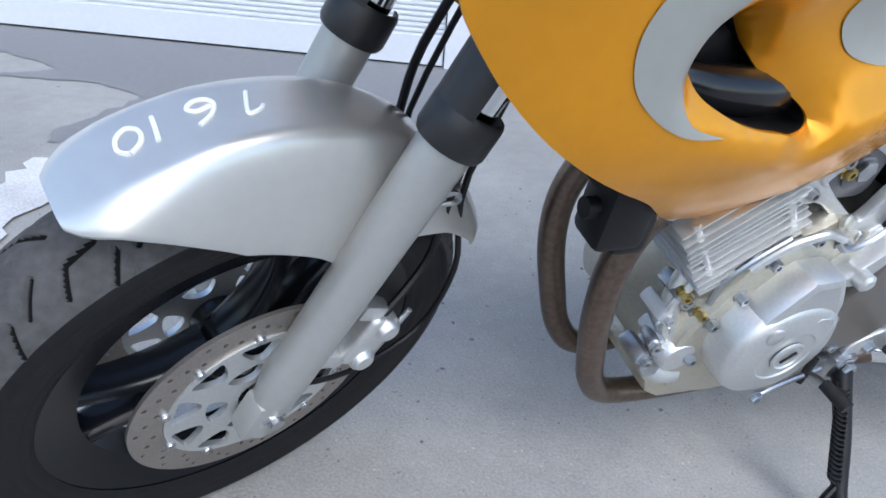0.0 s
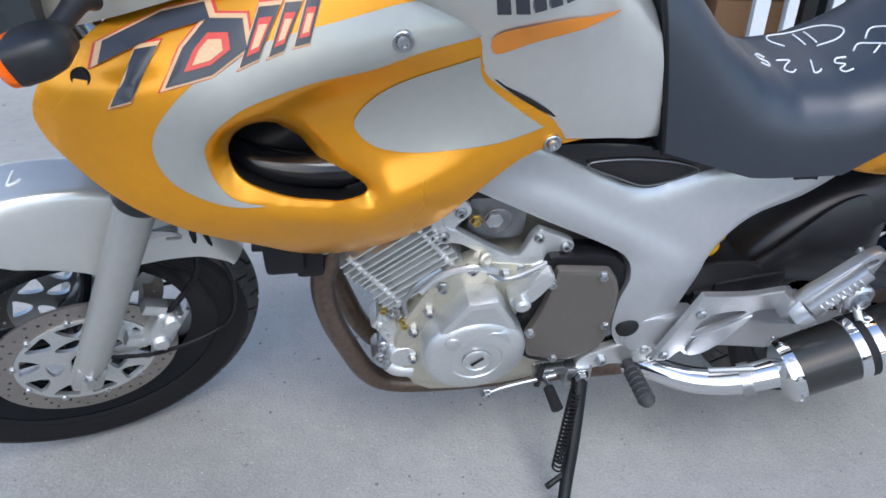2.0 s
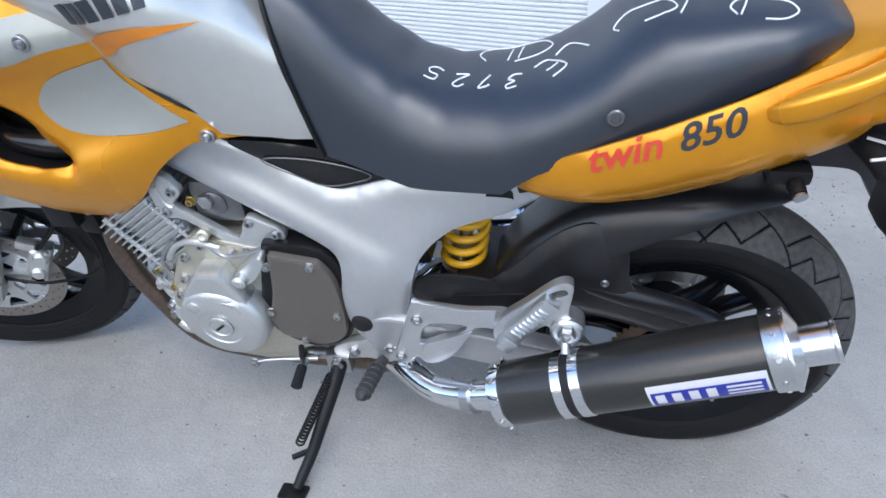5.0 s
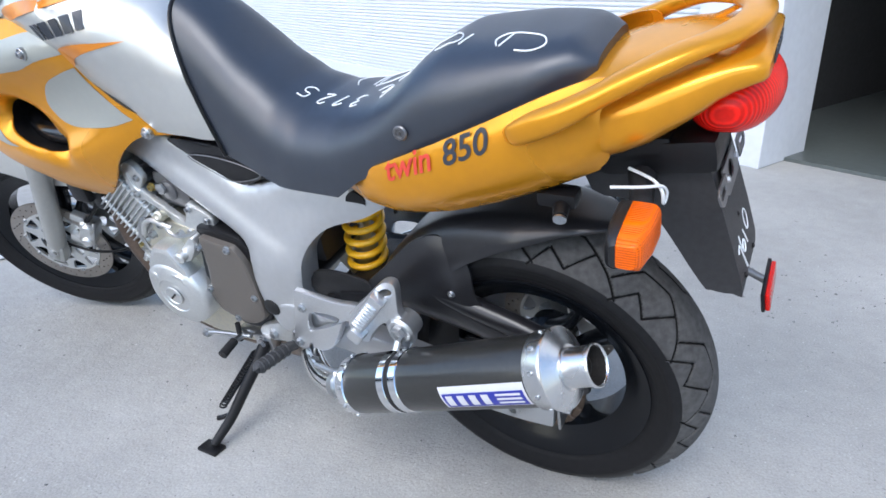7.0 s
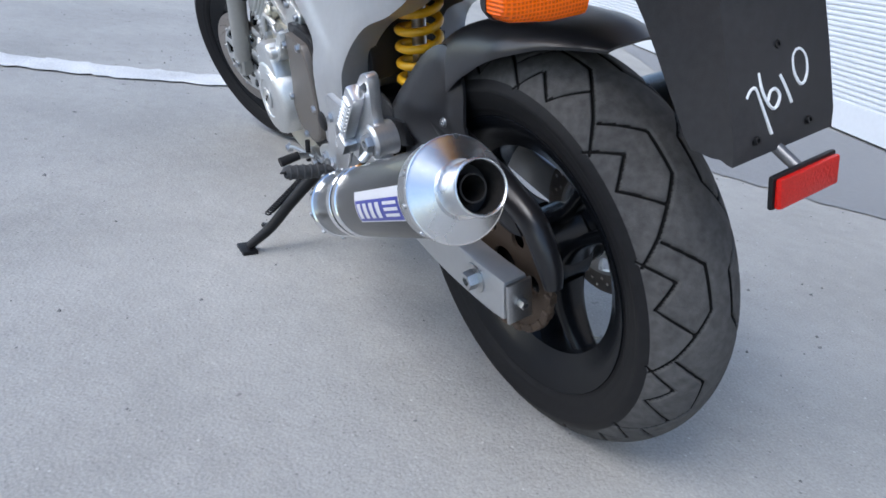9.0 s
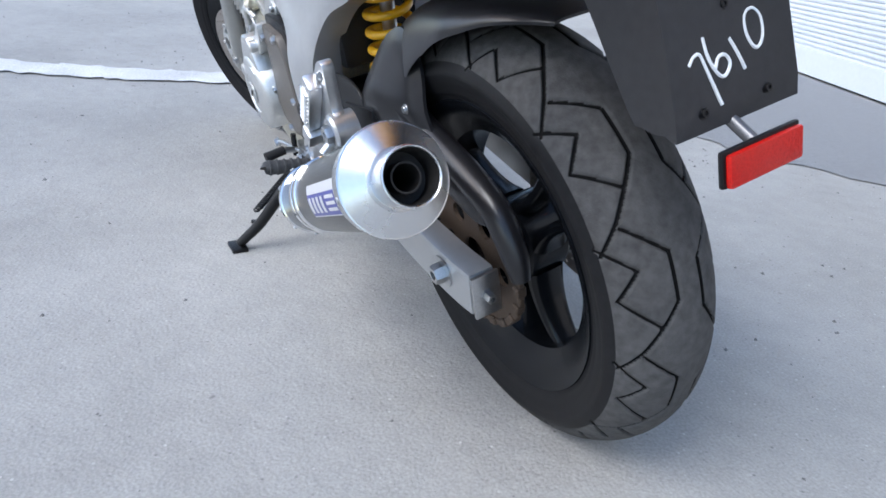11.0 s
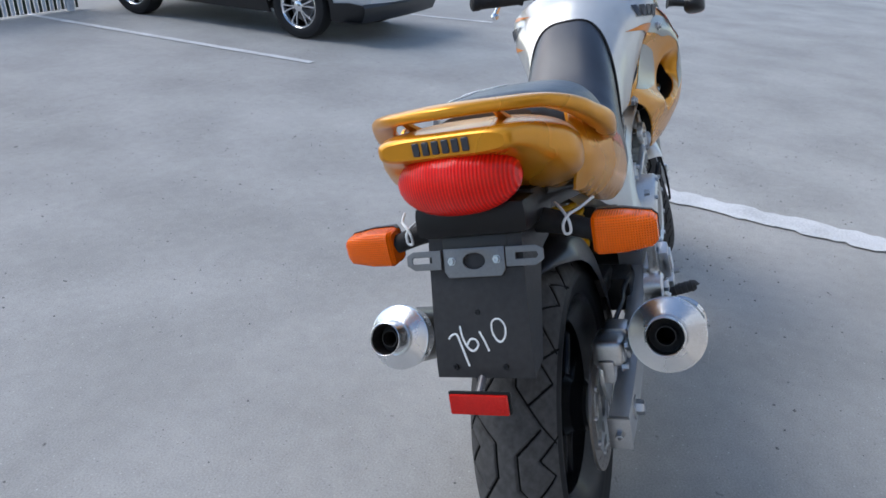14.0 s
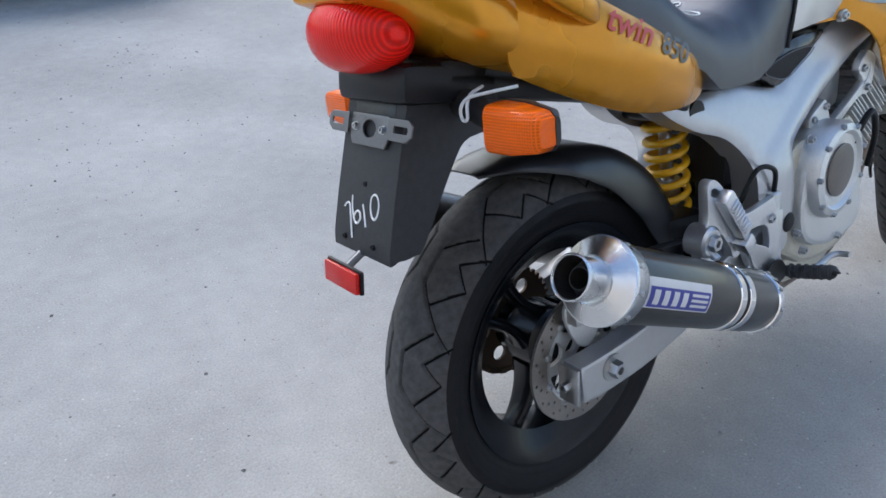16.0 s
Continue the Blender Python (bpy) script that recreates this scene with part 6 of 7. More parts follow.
carb = part("carburettor", join(box((-0.06, 0, 0.61), (0.10, 0.20, 0.09), 0.02, 2), lathe([(0.024, -0.04), (0.024, 0.0), (0.018, 0.004), (0, 0.004)], (-0.062, -0.104, 0.612), (0, -1, 0), 16)), steel_dark, bike, "dark carburettor between the frame spars")
part("blue_zinc_cap", lathe([(0.014, 0), (0.014, 0.006), (0.010, 0.008), (0, 0.0075)], (-0.070, -0.110, 0.622), (0, -1, 0), 6), steel, carb, "zinc carburettor cap")
part("brass_screw", bolt((-0.098, -0.112, 0.622), (0, -1, 0), 0.008, 0.008), brass, carb, "brass screw")
for y in (-0.066, 0.062):
    part("header_pipe", tube([(-0.262, y, 0.575), (-0.312, y * 1.05, 0.545), (-0.334, y * 1.1, 0.480), (-0.328, y * 1.1, 0.40), (-0.304, y * 1.0, 0.31), (-0.268, y * 0.9, 0.215), (-0.215, y * 0.8, 0.165), (-0.10, y * 0.9, 0.160), (0.10, y * 1.2, 0.185), (0.22, y * 1.9, 0.25)], 0.0205, 16), header_steel, bike, "heat-browned exhaust header pipe")
part("radiator", box((-0.385, 0.02, 0.665), (0.035, 0.24, 0.13), 0.006, 2, Matrix.Rotation(radians(14), 4, "Y")), black_plastic, bike, "black radiator behind the fairing")
part("radiator_guard", join(box((-0.385, -0.092, 0.585), (0.060, 0.055, 0.085), 0.010, 2), box((-0.350, -0.080, 0.545), (0.045, 0.040, 0.060), 0.010, 2), tube([(-0.43, -0.095, 0.590), (-0.40, -0.095, 0.588)], 0.012, 12, 0)), black_plastic, bike, "black plastic radiator end")
cl = part("clutch_cover", join(lathe([(0.105, -0.05), (0.105, 0.010), (0.098, 0.020), (0.085, 0.024), (0.078, 0.016), (0.058, 0.016), (0, 0.016)], (0.012, 0.150, 0.456), (0, 1, 0), 64), plate(smooth_curve([(-0.17, 0.30), (-0.12, 0.44), (-0.02, 0.52), (0.10, 0.50), (0.13, 0.40), (0.09, 0.31), (-0.04, 0.27)], 3), 0.11, 0.150, 0.012)), cast, bike, "cast aluminium clutch cover")
part("cover_badge", lathe([(0.057, 0.0), (0.057, 0.004), (0.052, 0.006), (0, 0.006)], (0.012, 0.166, 0.456), (0, 1, 0), 40), cover_brown, cl, "bronze brown round badge")
for a in range(9):
    q = 2 * math.pi * a / 9
    part("bolt", bolt((0.012 + 0.096 * math.cos(q), 0.170, 0.456 + 0.096 * math.sin(q)), (0, 1, 0), 0.006, 0.007), steel, cl, "cover bolt")
part("oil_line", tube([(-0.05, 0.16, 0.50), (-0.10, 0.17, 0.56), (-0.15, 0.165, 0.50), (-0.17, 0.15, 0.42)], 0.007, 10), black_plastic, engine, "black oil line")


# ---- foot controls and stand
ped = part("footrest_bracket", join(plate(smooth_curve([(0.112, 0.300), (0.150, 0.325), (0.235, 0.345), (0.268, 0.325), (0.268, 0.285), (0.235, 0.275), (0.180, 0.282), (0.125, 0.272)], 3), -0.148, -0.130, 0.004), lathe([(0.02, -0.02), (0.02, 0.004), (0, 0.004)], (0.235, -0.150, 0.31), (0, -1, 0), 20)), cast, bike, "cast aluminium left footrest bracket")
for x, z in ((0.156, 0.299), (0.232, 0.324), (0.253, 0.299)):
    part("bolt", bolt((x, -0.149, z), (0, -1, 0), 0.010, 0.008), steel, ped, "socket bolt")
for s in SIDES:
    peg = part("foot_peg", flip(join(tube([(0.212, -0.150, 0.285), (0.210, -0.165, 0.290)], 0.011, 12, 0), tube([(0.210, -0.160, 0.290), (0.206, -0.205, 0.298), (0.203, -0.252, 0.310), (0.203, -0.258, 0.311)], [0.011, 0.014, 0.014, 0.010], 10, 2)), s), peg_rubber, bike, "worn grey-black rubber foot peg")
    for k in range(6):
        part("rib", flip(lathe([(0.0138, -0.003), (0.0158, -0.0015), (0.0158, 0.0015), (0.0138, 0.003)], (0.2085 - 0.0010 * k, -0.178 - 0.014 * k, 0.2935 + 0.003 * k), (-0.07, -1, 0.22), 14), s), peg_rubber, peg)
    br = part("heel_bracket", flip(plate(smooth_curve([(0.293, 0.477), (0.293, 0.477), (0.338, 0.472), (0.39, 0.469), (0.438, 0.474), (0.460, 0.470), (0.462, 0.440), (0.448, 0.430), (0.403, 0.427), (0.385, 0.395), (0.364, 0.357), (0.335, 0.329), (0.305, 0.323), (0.290, 0.335), (0.271, 0.313), (0.241, 0.318), (0.241, 0.318), (0.263, 0.387)], 3), -0.174, -0.160, 0.005, [smooth_curve([(0.312, 0.420), (0.350, 0.432), (0.388, 0.428), (0.365, 0.404), (0.335, 0.388), (0.300, 0.372)], 3)]), s), cast_bright, bike, "cast aluminium footrest hanger")
    part("heel_guard", flip(plate(smooth_curve([(0.300, 0.345), (0.312, 0.378), (0.350, 0.398), (0.398, 0.424), (0.398, 0.424), (0.384, 0.396), (0.362, 0.358), (0.333, 0.332), (0.308, 0.328)], 3), -0.180, -0.175, 0.002), s), cast_bright, br, "polished heel guard")
    hang = part("pillion_hanger", flip(join(plate(smooth_curve([(0.438, 0.450), (0.455, 0.491), (0.486, 0.522), (0.526, 0.564), (0.545, 0.577), (0.559, 0.576), (0.563, 0.562), (0.558, 0.511), (0.571, 0.497), (0.577, 0.473), (0.574, 0.446), (0.561, 0.433), (0.543, 0.439), (0.533, 0.464), (0.522, 0.480), (0.490, 0.445), (0.476, 0.421), (0.456, 0.421)], 3), -0.202, -0.184, 0.005, [smooth_curve([(0.527, 0.552), (0.545, 0.563), (0.553, 0.560), (0.552, 0.552), (0.535, 0.545)], 3)]), lathe([(0.027, -0.03), (0.027, 0.004), (0.022, 0.008), (0, 0.008)], (0.557, -0.203, 0.476), (0, -1, 0), 28), box((0.452, -0.183, 0.452), (0.03, 0.03, 0.045), 0.006)), s), cast_bright, br, "cast pillion peg hanger")
    part("bolt", flip(bolt((0.557, -0.211, 0.476), (0, -1, 0), 0.014, 0.010), s), steel, hang, "muffler bolt")
    part("folded_peg", flip(join(box((0.500, -0.212, 0.508), (0.108, 0.022, 0.030), 0.006, 2, Matrix.Rotation(radians(-51), 4, "Y")), box((0.463, -0.212, 0.447), (0.030, 0.028, 0.030), 0.007, 2, Matrix.Rotation(radians(-51), 4, "Y")), *[box((0.478 + 0.0062 * k, -0.224, 0.480 + 0.0077 * k), (0.004, 0.006, 0.022), 0.0015, 1, Matrix.Rotation(radians(-51), 4, "Y")) for k in range(8)]), s), cast_bright, br, "folded ribbed aluminium pillion peg")
    for x, z in ((0.300, 0.434), (0.260, 0.330)):
        part("bolt", flip(bolt((x, -0.174, z), (0, -1, 0), 0.009, 0.006), s), steel, br, "socket bolt")
stand = part("side_stand", join(tube([(0.122, -0.150, 0.272), (0.116, -0.175, 0.245), (0.098, -0.235, 0.190), (0.080, -0.284, 0.140), (0.066, -0.322, 0.112), (0.060, -0.340, 0.100)], [0.016, 0.015, 0.013, 0.012, 0.011, 0.010], 12), box((0.052, -0.345, 0.090), (0.056, 0.036, 0.010), 0.004, 2, Matrix.Rotation(radians(-14), 4, "X")), tube([(0.082, -0.278, 0.146), (0.052, -0.288, 0.132), (0.040, -0.294, 0.130)], 0.006, 8)), black_plastic, bike, "black side stand, folded out")
part("stand_bracket", join(box((0.118, -0.142, 0.262), (0.05, 0.03, 0.05), 0.006), bolt((0.120, -0.160, 0.271), (0, -1, 0), 0.012, 0.010), box((0.07, -0.135, 0.27), (0.07, 0.02, 0.022), 0.005)), steel, stand, "zinc stand bracket")
coil = [(0.118 - 0.05 * t - 0.010 + 0.009 * math.cos(126 * t), -0.178 - 0.10 * t + 0.009 * math.sin(126 * t), 0.255 - 0.092 * t) for t in np.linspace(0, 1, 320)]
part("stand_spring", tube(coil, 0.0022, 6, 0), black_plastic, stand, "black return spring")
lev = part("gear_lever", join(tube([(0.075, -0.150, 0.268), (-0.02, -0.160, 0.262), (-0.055, -0.165, 0.255)], 0.005, 10), tube([(0.05, -0.155, 0.266), (0.052, -0.185, 0.275)], 0.007, 10, 0), bolt((-0.058, -0.165, 0.254), (0, -1, 0), 0.010, 0.008)), steel, bike, "steel gear lever with rubber toe peg")
part("toe_peg", join(tube([(0.052, -0.180, 0.274), (0.056, -0.225, 0.272)], [0.010, 0.011], 12, 0), tube([(0.045, -0.15, 0.30), (0.040, -0.155, 0.25)], 0.006, 8, 0)), rubber, lev, "black rubber toe peg")
part("master_cylinder", join(box((0.255, 0.150, 0.395), (0.035, 0.035, 0.085), 0.008, 2), lathe([(0.015, -0.02), (0.015, 0.02), (0.011, 0.024), (0, 0.024)], (0.255, 0.150, 0.448), (0, 0, 1), 16)), cast, bike, "cast rear brake master cylinder")
part("brake_hose", tube([(0.255, 0.152, 0.470), (0.275, 0.160, 0.520), (0.320, 0.150, 0.530), (0.345, 0.135, 0.470)], 0.005, 8), black_plastic, bike, "black rear brake hose")
part("heel_plate", plate(smooth_curve([(0.262, 0.330), (0.300, 0.352), (0.352, 0.322), (0.372, 0.270), (0.360, 0.262), (0.318, 0.292), (0.262, 0.300)], 3), 0.186, 0.190, 0.0015), black_plastic, bike, "black heel plate")
for x, z in ((0.148, 0.352), (0.110, 0.300), (-0.050, 0.285), (0.125, 0.545), (-0.115, 0.440)):
    part("engine_bolt", bolt((x, 0.150, z), (0, 1, 0), 0.008, 0.010), steel, engine, "case bolt")
part("brake_pedal", tube([(0.20, 0.165, 0.28), (0.10, 0.175, 0.262), (0.03, 0.18, 0.27), (0.02, 0.21, 0.275)], 0.007, 10), steel, bike, "steel brake pedal")


# ---- swing arm, shock, hugger, chain
for s in SIDES:
    arm = part("swing_arm", flip(plate(smooth_curve([(0.20, 0.400), (0.36, 0.392), (0.60, 0.345), (0.735, 0.332), (0.812, 0.332), (0.812, 0.332), (0.806, 0.262), (0.806, 0.262), (0.735, 0.258), (0.60, 0.268), (0.36, 0.315), (0.20, 0.322)], 3), -0.152, -0.112, 0.006), s), frame_paint, bike, "silver box-section swing arm")
    part("axle_nut", flip(join(lathe([(0.024, 0), (0.024, 0.003), (0, 0.003)], (0.7375, -0.152, 0.301), (0, -1, 0), 20), bolt((0.7375, -0.154, 0.301), (0, -1, 0), 0.015, 0.016)), s), steel, arm, "rear axle nut")
    part("chain_adjuster", flip(join(box((0.818, -0.132, 0.297), (0.006, 0.042, 0.066), 0.002), bolt((0.822, -0.132, 0.297), (1, 0, 0), 0.008, 0.012)), s), steel, arm, "chain adjuster plate")
part("chain_shield", plate(smooth_curve([(0.285, 0.42), (0.295, 0.475), (0.350, 0.490), (0.420, 0.482), (0.440, 0.450), (0.400, 0.415)], 3), -0.112, -0.106, 0.002), dull_plastic, bike, "black plastic chain shield")
part("swing_arm_bridge", join(box((0.36, 0, 0.385), (0.10, 0.25, 0.09), 0.02, 2), box((0.42, -0.02, 0.43), (0.14, 0.20, 0.05), 0.015, 2, Matrix.Rotation(radians(-8), 4, "Y"))), black_plastic, bike, "black swing arm bridge")
SH0, SH1 = Vector((0.350, -0.010, 0.400)), Vector((0.384, -0.010, 0.650))
sdir = (SH1 - SH0).normalized()
shock = part("rear_shock", join(tube([tuple(SH0), tuple(SH0 + sdir * 0.10)], 0.024, 16, 0), tube([tuple(SH0 + sdir * 0.08), tuple(SH1)], 0.013, 14, 0), lathe([(0.04, 0), (0.04, 0.008), (0.0, 0.008)], SH0 + sdir * 0.028, sdir, 28)), steel, bike, "rear shock absorber with yellow coil spring")
ma = frame_of(sdir)
turns = [tuple(SH0 + sdir * (0.040 + 0.20 * t) + (ma.to_3x3() @ Vector((0.037 * math.cos(2 * math.pi * 6.5 * t), 0.037 * math.sin(2 * math.pi * 6.5 * t), 0)))) for t in np.linspace(0, 1, 170)]
part("coil_spring", tube(turns, 0.0075, 10, 0), yellow, shock, "yellow coil spring")


def hug_point(a, q, grow=0.0):
    """Hugger over the rear tyre: a in degrees from the rear, q across."""
    w = 0.096 * min(1.0, math.sqrt(max(0.0, (a - 66) / 24.0)) * 0.80 + 0.20)
    drop = interp(a, [68, 80, 100, 120, 140, 170, 190], [0.004, 0.02, 0.055, 0.085, 0.10, 0.09, 0.05])
    aq = abs(q)
    r = interp(a, [66, 74, 84, 100, 200], [0.372, 0.366, 0.356, 0.350, 0.354]) + grow - drop * max(0.0, (aq - 0.35) / 0.65) ** 2.0
    return (REAR.x + r * math.cos(radians(a)), REAR.y + w * math.copysign(min(1, aq * 1.3 - 0.3 * aq**3), q), REAR.z + r * math.sin(radians(a)))


angs, qs = np.linspace(67, 188, 50), np.linspace(-1, 1, 25)
hug = part("rear_hugger", loft([[hug_point(a, q) for q in qs] + [hug_point(a, q, -0.004) for q in qs[::-1]] for a in angs]), satin_black, bike, "glossy black plastic rear hugger mudguard")
part("chain_guard", panel(smooth_curve([(0.40, 0.44), (0.47, 0.52), (0.54, 0.585), (0.60, 0.60), (0.645, 0.555), (0.660, 0.480), (0.74, 0.425), (0.785, 0.375), (0.785, 0.375), (0.74, 0.372), (0.62, 0.405), (0.50, 0.425)], 4), lambda x, z: 0.112 - 0.25 * max(0, z - 0.5) ** 1.2, 0.005, (), 0.016, 0.010, 0.016), satin_black, hug, "black side skirt and chain guard")
part("chain_cover", tube([(0.56, -0.092, 0.490), (0.64, -0.094, 0.462), (0.74, -0.094, 0.432), (0.805, -0.094, 0.400), (0.838, -0.094, 0.350), (0.846, -0.094, 0.318)], [0.020, 0.021, 0.021, 0.020, 0.018, 0.013], 14), satin_black, hug, "black plastic cover over the chain run")
part("screw", bolt((0.613, -0.112, 0.497), (0, -1, 0), 0.006, 0.004, "round"), steel, hug, "small screw")
teeth = []
for k in range(42 * 4):
    a = 2 * math.pi * k / (42 * 4)
    r = 0.102 + (0.005 if k % 4 in (1, 2) else -0.002)
    teeth.append((REAR.x + r * math.cos(a), REAR.z + r * math.sin(a)))
sprocket = part("sprocket", plate(teeth, -0.098, -0.092, 0, [ring2(REAR.x, REAR.z, 0.030, 20)] + [ring2(REAR.x + 0.068 * math.cos(a), REAR.z + 0.068 * math.sin(a), 0.015, 12) for a in np.linspace(0, 2 * math.pi, 6, endpoint=False)]), chain_steel, rear_wheel, "rusty brown rear sprocket")
run = [(0.04, 0.475), (0.35, 0.440), (0.72, 0.405)] + [(REAR.x + 0.104 * math.cos(a), REAR.z + 0.104 * math.sin(a)) for a in np.linspace(1.4, -1.5, 9)] + [(0.70, 0.198), (0.40, 0.265), (0.06, 0.30)]
dense = smooth_curve(run, 40, False)
links, last = [], None
for q in dense:
    if last is None or np.hypot(*(q - last)) > 0.0155:
        if last is not None:
            m_ = (q + last) / 2
            ang = math.atan2(q[1] - last[1], q[0] - last[0])
            wide = 0.016 if len(links) % 2 else 0.010
            links.append(box((m_[0], -0.095, m_[1]), (0.017, wide, 0.013), 0.002, 1, Matrix.Rotation(-ang, 4, "Y")))
        last = q
ch = part("drive_chain", join(*links), chain_steel, bike, "rusty drive chain", False)
tagged(ch, kind="stuff")
calr = part("rear_caliper", join(box((0.742, 0.122, 0.436), (0.092, 0.058, 0.050), 0.012, 3, Matrix.Rotation(radians(-12), 4, "Y")), box((0.705, 0.130, 0.452), (0.045, 0.044, 0.030), 0.008, 2), box((0.782, 0.118, 0.412), (0.030, 0.030, 0.046), 0.007, 2), lathe([(0.019, -0.02), (0.019, 0.008), (0.014, 0.012), (0, 0.012)], (0.748, 0.146, 0.436), (0, 1, 0.15), 20)), steel, bike, "grey cast rear brake caliper")
for x, z in ((0.712, 0.458), (0.785, 0.420), (0.765, 0.452)):
    part("caliper_bolt", bolt((x, 0.148, z), (0, 1, 0), 0.007, 0.009), steel, calr, "caliper bolt")
part("caliper_bracket", plate(smooth_curve([(0.700, 0.425), (0.720, 0.360), (0.745, 0.330), (0.775, 0.345), (0.800, 0.400), (0.790, 0.425), (0.765, 0.395), (0.735, 0.400)], 3), 0.104, 0.112, 0.002), cast, calr, "cast caliper bracket")
part("bleed_bolt", bolt((0.735, 0.150, 0.44), (0, 1, 0), 0.010, 0.010), steel, calr, "caliper bolt")
part("brake_hose", tube([(0.70, 0.12, 0.455), (0.60, 0.13, 0.46), (0.50, 0.12, 0.44), (0.36, 0.12, 0.42)], 0.005, 8), black_plastic, calr, "black brake hose")

# ---- mufflers
MA, MB = Vector((0.447, -0.238, 0.334)), Vector((0.866, -0.246, 0.529))
md = (MB - MA).normalized()
ml = (MB - MA).length
mf = Matrix.Translation(MA) @ frame_of(md)


def around(prof, seg=56, oval=1.0):
    return moved(lathe(prof, (0, 0, 0), (0, 0, 1), seg), mf)


def mside(bm, side):
    """The right-hand muffler sits a little closer in."""
    return moved(flip(bm, side), Matrix.Translation((0, -0.010 if side > 0 else 0, 0)))


for s in SIDES:
    side = "left" if s < 0 else "right"
    muf = part("muffler", mside(around([(0.053, 0.012), (0.0545, 0.02), (0.0545, ml - 0.02), (0.053, ml - 0.012)]), s), carbon_mat, bike, f"dark carbon {side} muffler with bright end caps")
    part("front_cap", mside(around([(0.0, -0.004), (0.030, -0.004), (0.045, 0.002), (0.056, 0.006), (0.057, 0.010), (0.057, 0.026), (0.0545, 0.027)]), s), chrome, muf, "chromed front cap")
    part("end_cap", mside(around([(0.0545, ml - 0.030), (0.0580, ml - 0.0298), (0.0585, ml - 0.029), (0.0585, ml - 0.005), (0.0588, ml - 0.004), (0.0608, ml - 0.0035), (0.0612, ml - 0.003), (0.0612, ml + 0.001), (0.0608, ml + 0.0018), (0.0596, ml + 0.002), (0.0585, ml + 0.0025), (0.0450, ml + 0.0090), (0.0345, ml + 0.0140), (0.0335, ml + 0.0145), (0.0325, ml + 0.0140), (0.0270, ml + 0.0140)]), s), brushed, muf, "polished conical end cap")
    part("outlet", mside(around([(0.0293, ml + 0.006), (0.0293, ml + 0.050), (0.0294, ml + 0.0515), (0.0306, ml + 0.0525), (0.0312, ml + 0.0540), (0.0312, ml + 0.0575), (0.0306, ml + 0.0590), (0.0294, ml + 0.0595), (0.0284, ml + 0.0588), (0.0275, ml + 0.056)]), s), brushed, muf, "polished outlet pipe with a rolled lip")
    part("outlet_bore", mside(around([(0.0275, ml + 0.056), (0.0270, ml + 0.02), (0.016, ml + 0.018), (0.016, ml + 0.04), (0.014, ml + 0.04), (0.014, ml - 0.1), (0, ml - 0.1)]), s), soot, muf, "sooty black outlet bore")
    for h in (0.128, 0.158):
        part("strap", mside(around([(0.0546, h - 0.009), (0.0565, h - 0.008), (0.0565, h + 0.008), (0.0546, h + 0.009)]), s), chrome, muf, "chromed clamp strap")
    part("strap_rubber", mside(around([(0.0546, 0.137), (0.0558, 0.138), (0.0558, 0.149), (0.0546, 0.150)]), s), rubber, muf, "black strap lining")
    part("strap_lug", mside(join(tube([tuple(mf @ Vector((0, 0, 0.143)) + Vector((-0.02, 0.01, 0.055))), (0.554, -0.200, 0.470)], 0.007, 10, 0)), s), cast, muf, "clamp lug")
    for k in range(10):
        a = 2 * math.pi * k / 10
        for h in (0.018, ml - 0.016):
            p = mf @ Vector((0.0580 * math.cos(a), 0.0580 * math.sin(a), h))
            n_ = (mf.to_3x3() @ Vector((math.cos(a), math.sin(a), 0)))
            part("rivet", mside(bolt(tuple(p), tuple(n_), 0.0035, 0.002, "round"), s), steel, muf)

    def on_muffler(u, v, lift=0.0):
        """u along the body, v round it from the outer face."""
        a0 = math.atan2((mf.to_3x3().inverted() @ Vector((0, -1, -0.22))).y, (mf.to_3x3().inverted() @ Vector((0, -1, -0.22))).x)
        r = 0.0548 + lift
        a = a0 + v / 0.0548
        return mf @ Vector((r * math.cos(a), r * math.sin(a), u))

    def patch(u0, u1, v0, v1, lift):
        n = 8
        bm = bmesh.new()
        g = [[bm.verts.new(on_muffler(u0 + (u1 - u0) * i / n, v0 + (v1 - v0) * j / n, lift)) for j in range(n + 1)] for i in range(n + 1)]
        for i in range(n):
            for j in range(n):
                bm.faces.new((g[i][j], g[i + 1][j], g[i + 1][j + 1], g[i][j + 1]))
        return mside(bm, s)

    vs = 1.0 if (on_muffler(0.3, 0.01).z > on_muffler(0.3, -0.01).z) else -1.0
    lift_v = 0.014 * vs
    st = part("sticker", patch(0.262, 0.428, -0.021 + lift_v, 0.021 + lift_v, 0.0006), sticker_white, muf, "silver and blue maker's sticker")
    part("sticker_field", patch(0.266, 0.424, -0.019 * vs + lift_v, 0.009 * vs + lift_v, 0.0011), sticker_blue, st, "blue sticker field")
    for k in range(4):
        u0 = 0.272 + 0.024 * k if s < 0 else 0.400 - 0.024 * k
        part("sticker_mark", patch(u0, u0 + 0.014, -0.015 * vs + lift_v, 0.005 * vs + lift_v, 0.0015), sticker_white, st, "pale brand shape")
    for k in range(3):
        u0 = 0.372 if s < 0 else 0.272
        part("sticker_bar", patch(u0, u0 + 0.046, (-0.014 + 0.0075 * k) * vs + lift_v, (-0.010 + 0.0075 * k) * vs + lift_v, 0.0015), sticker_white, st, "small unreadable print")
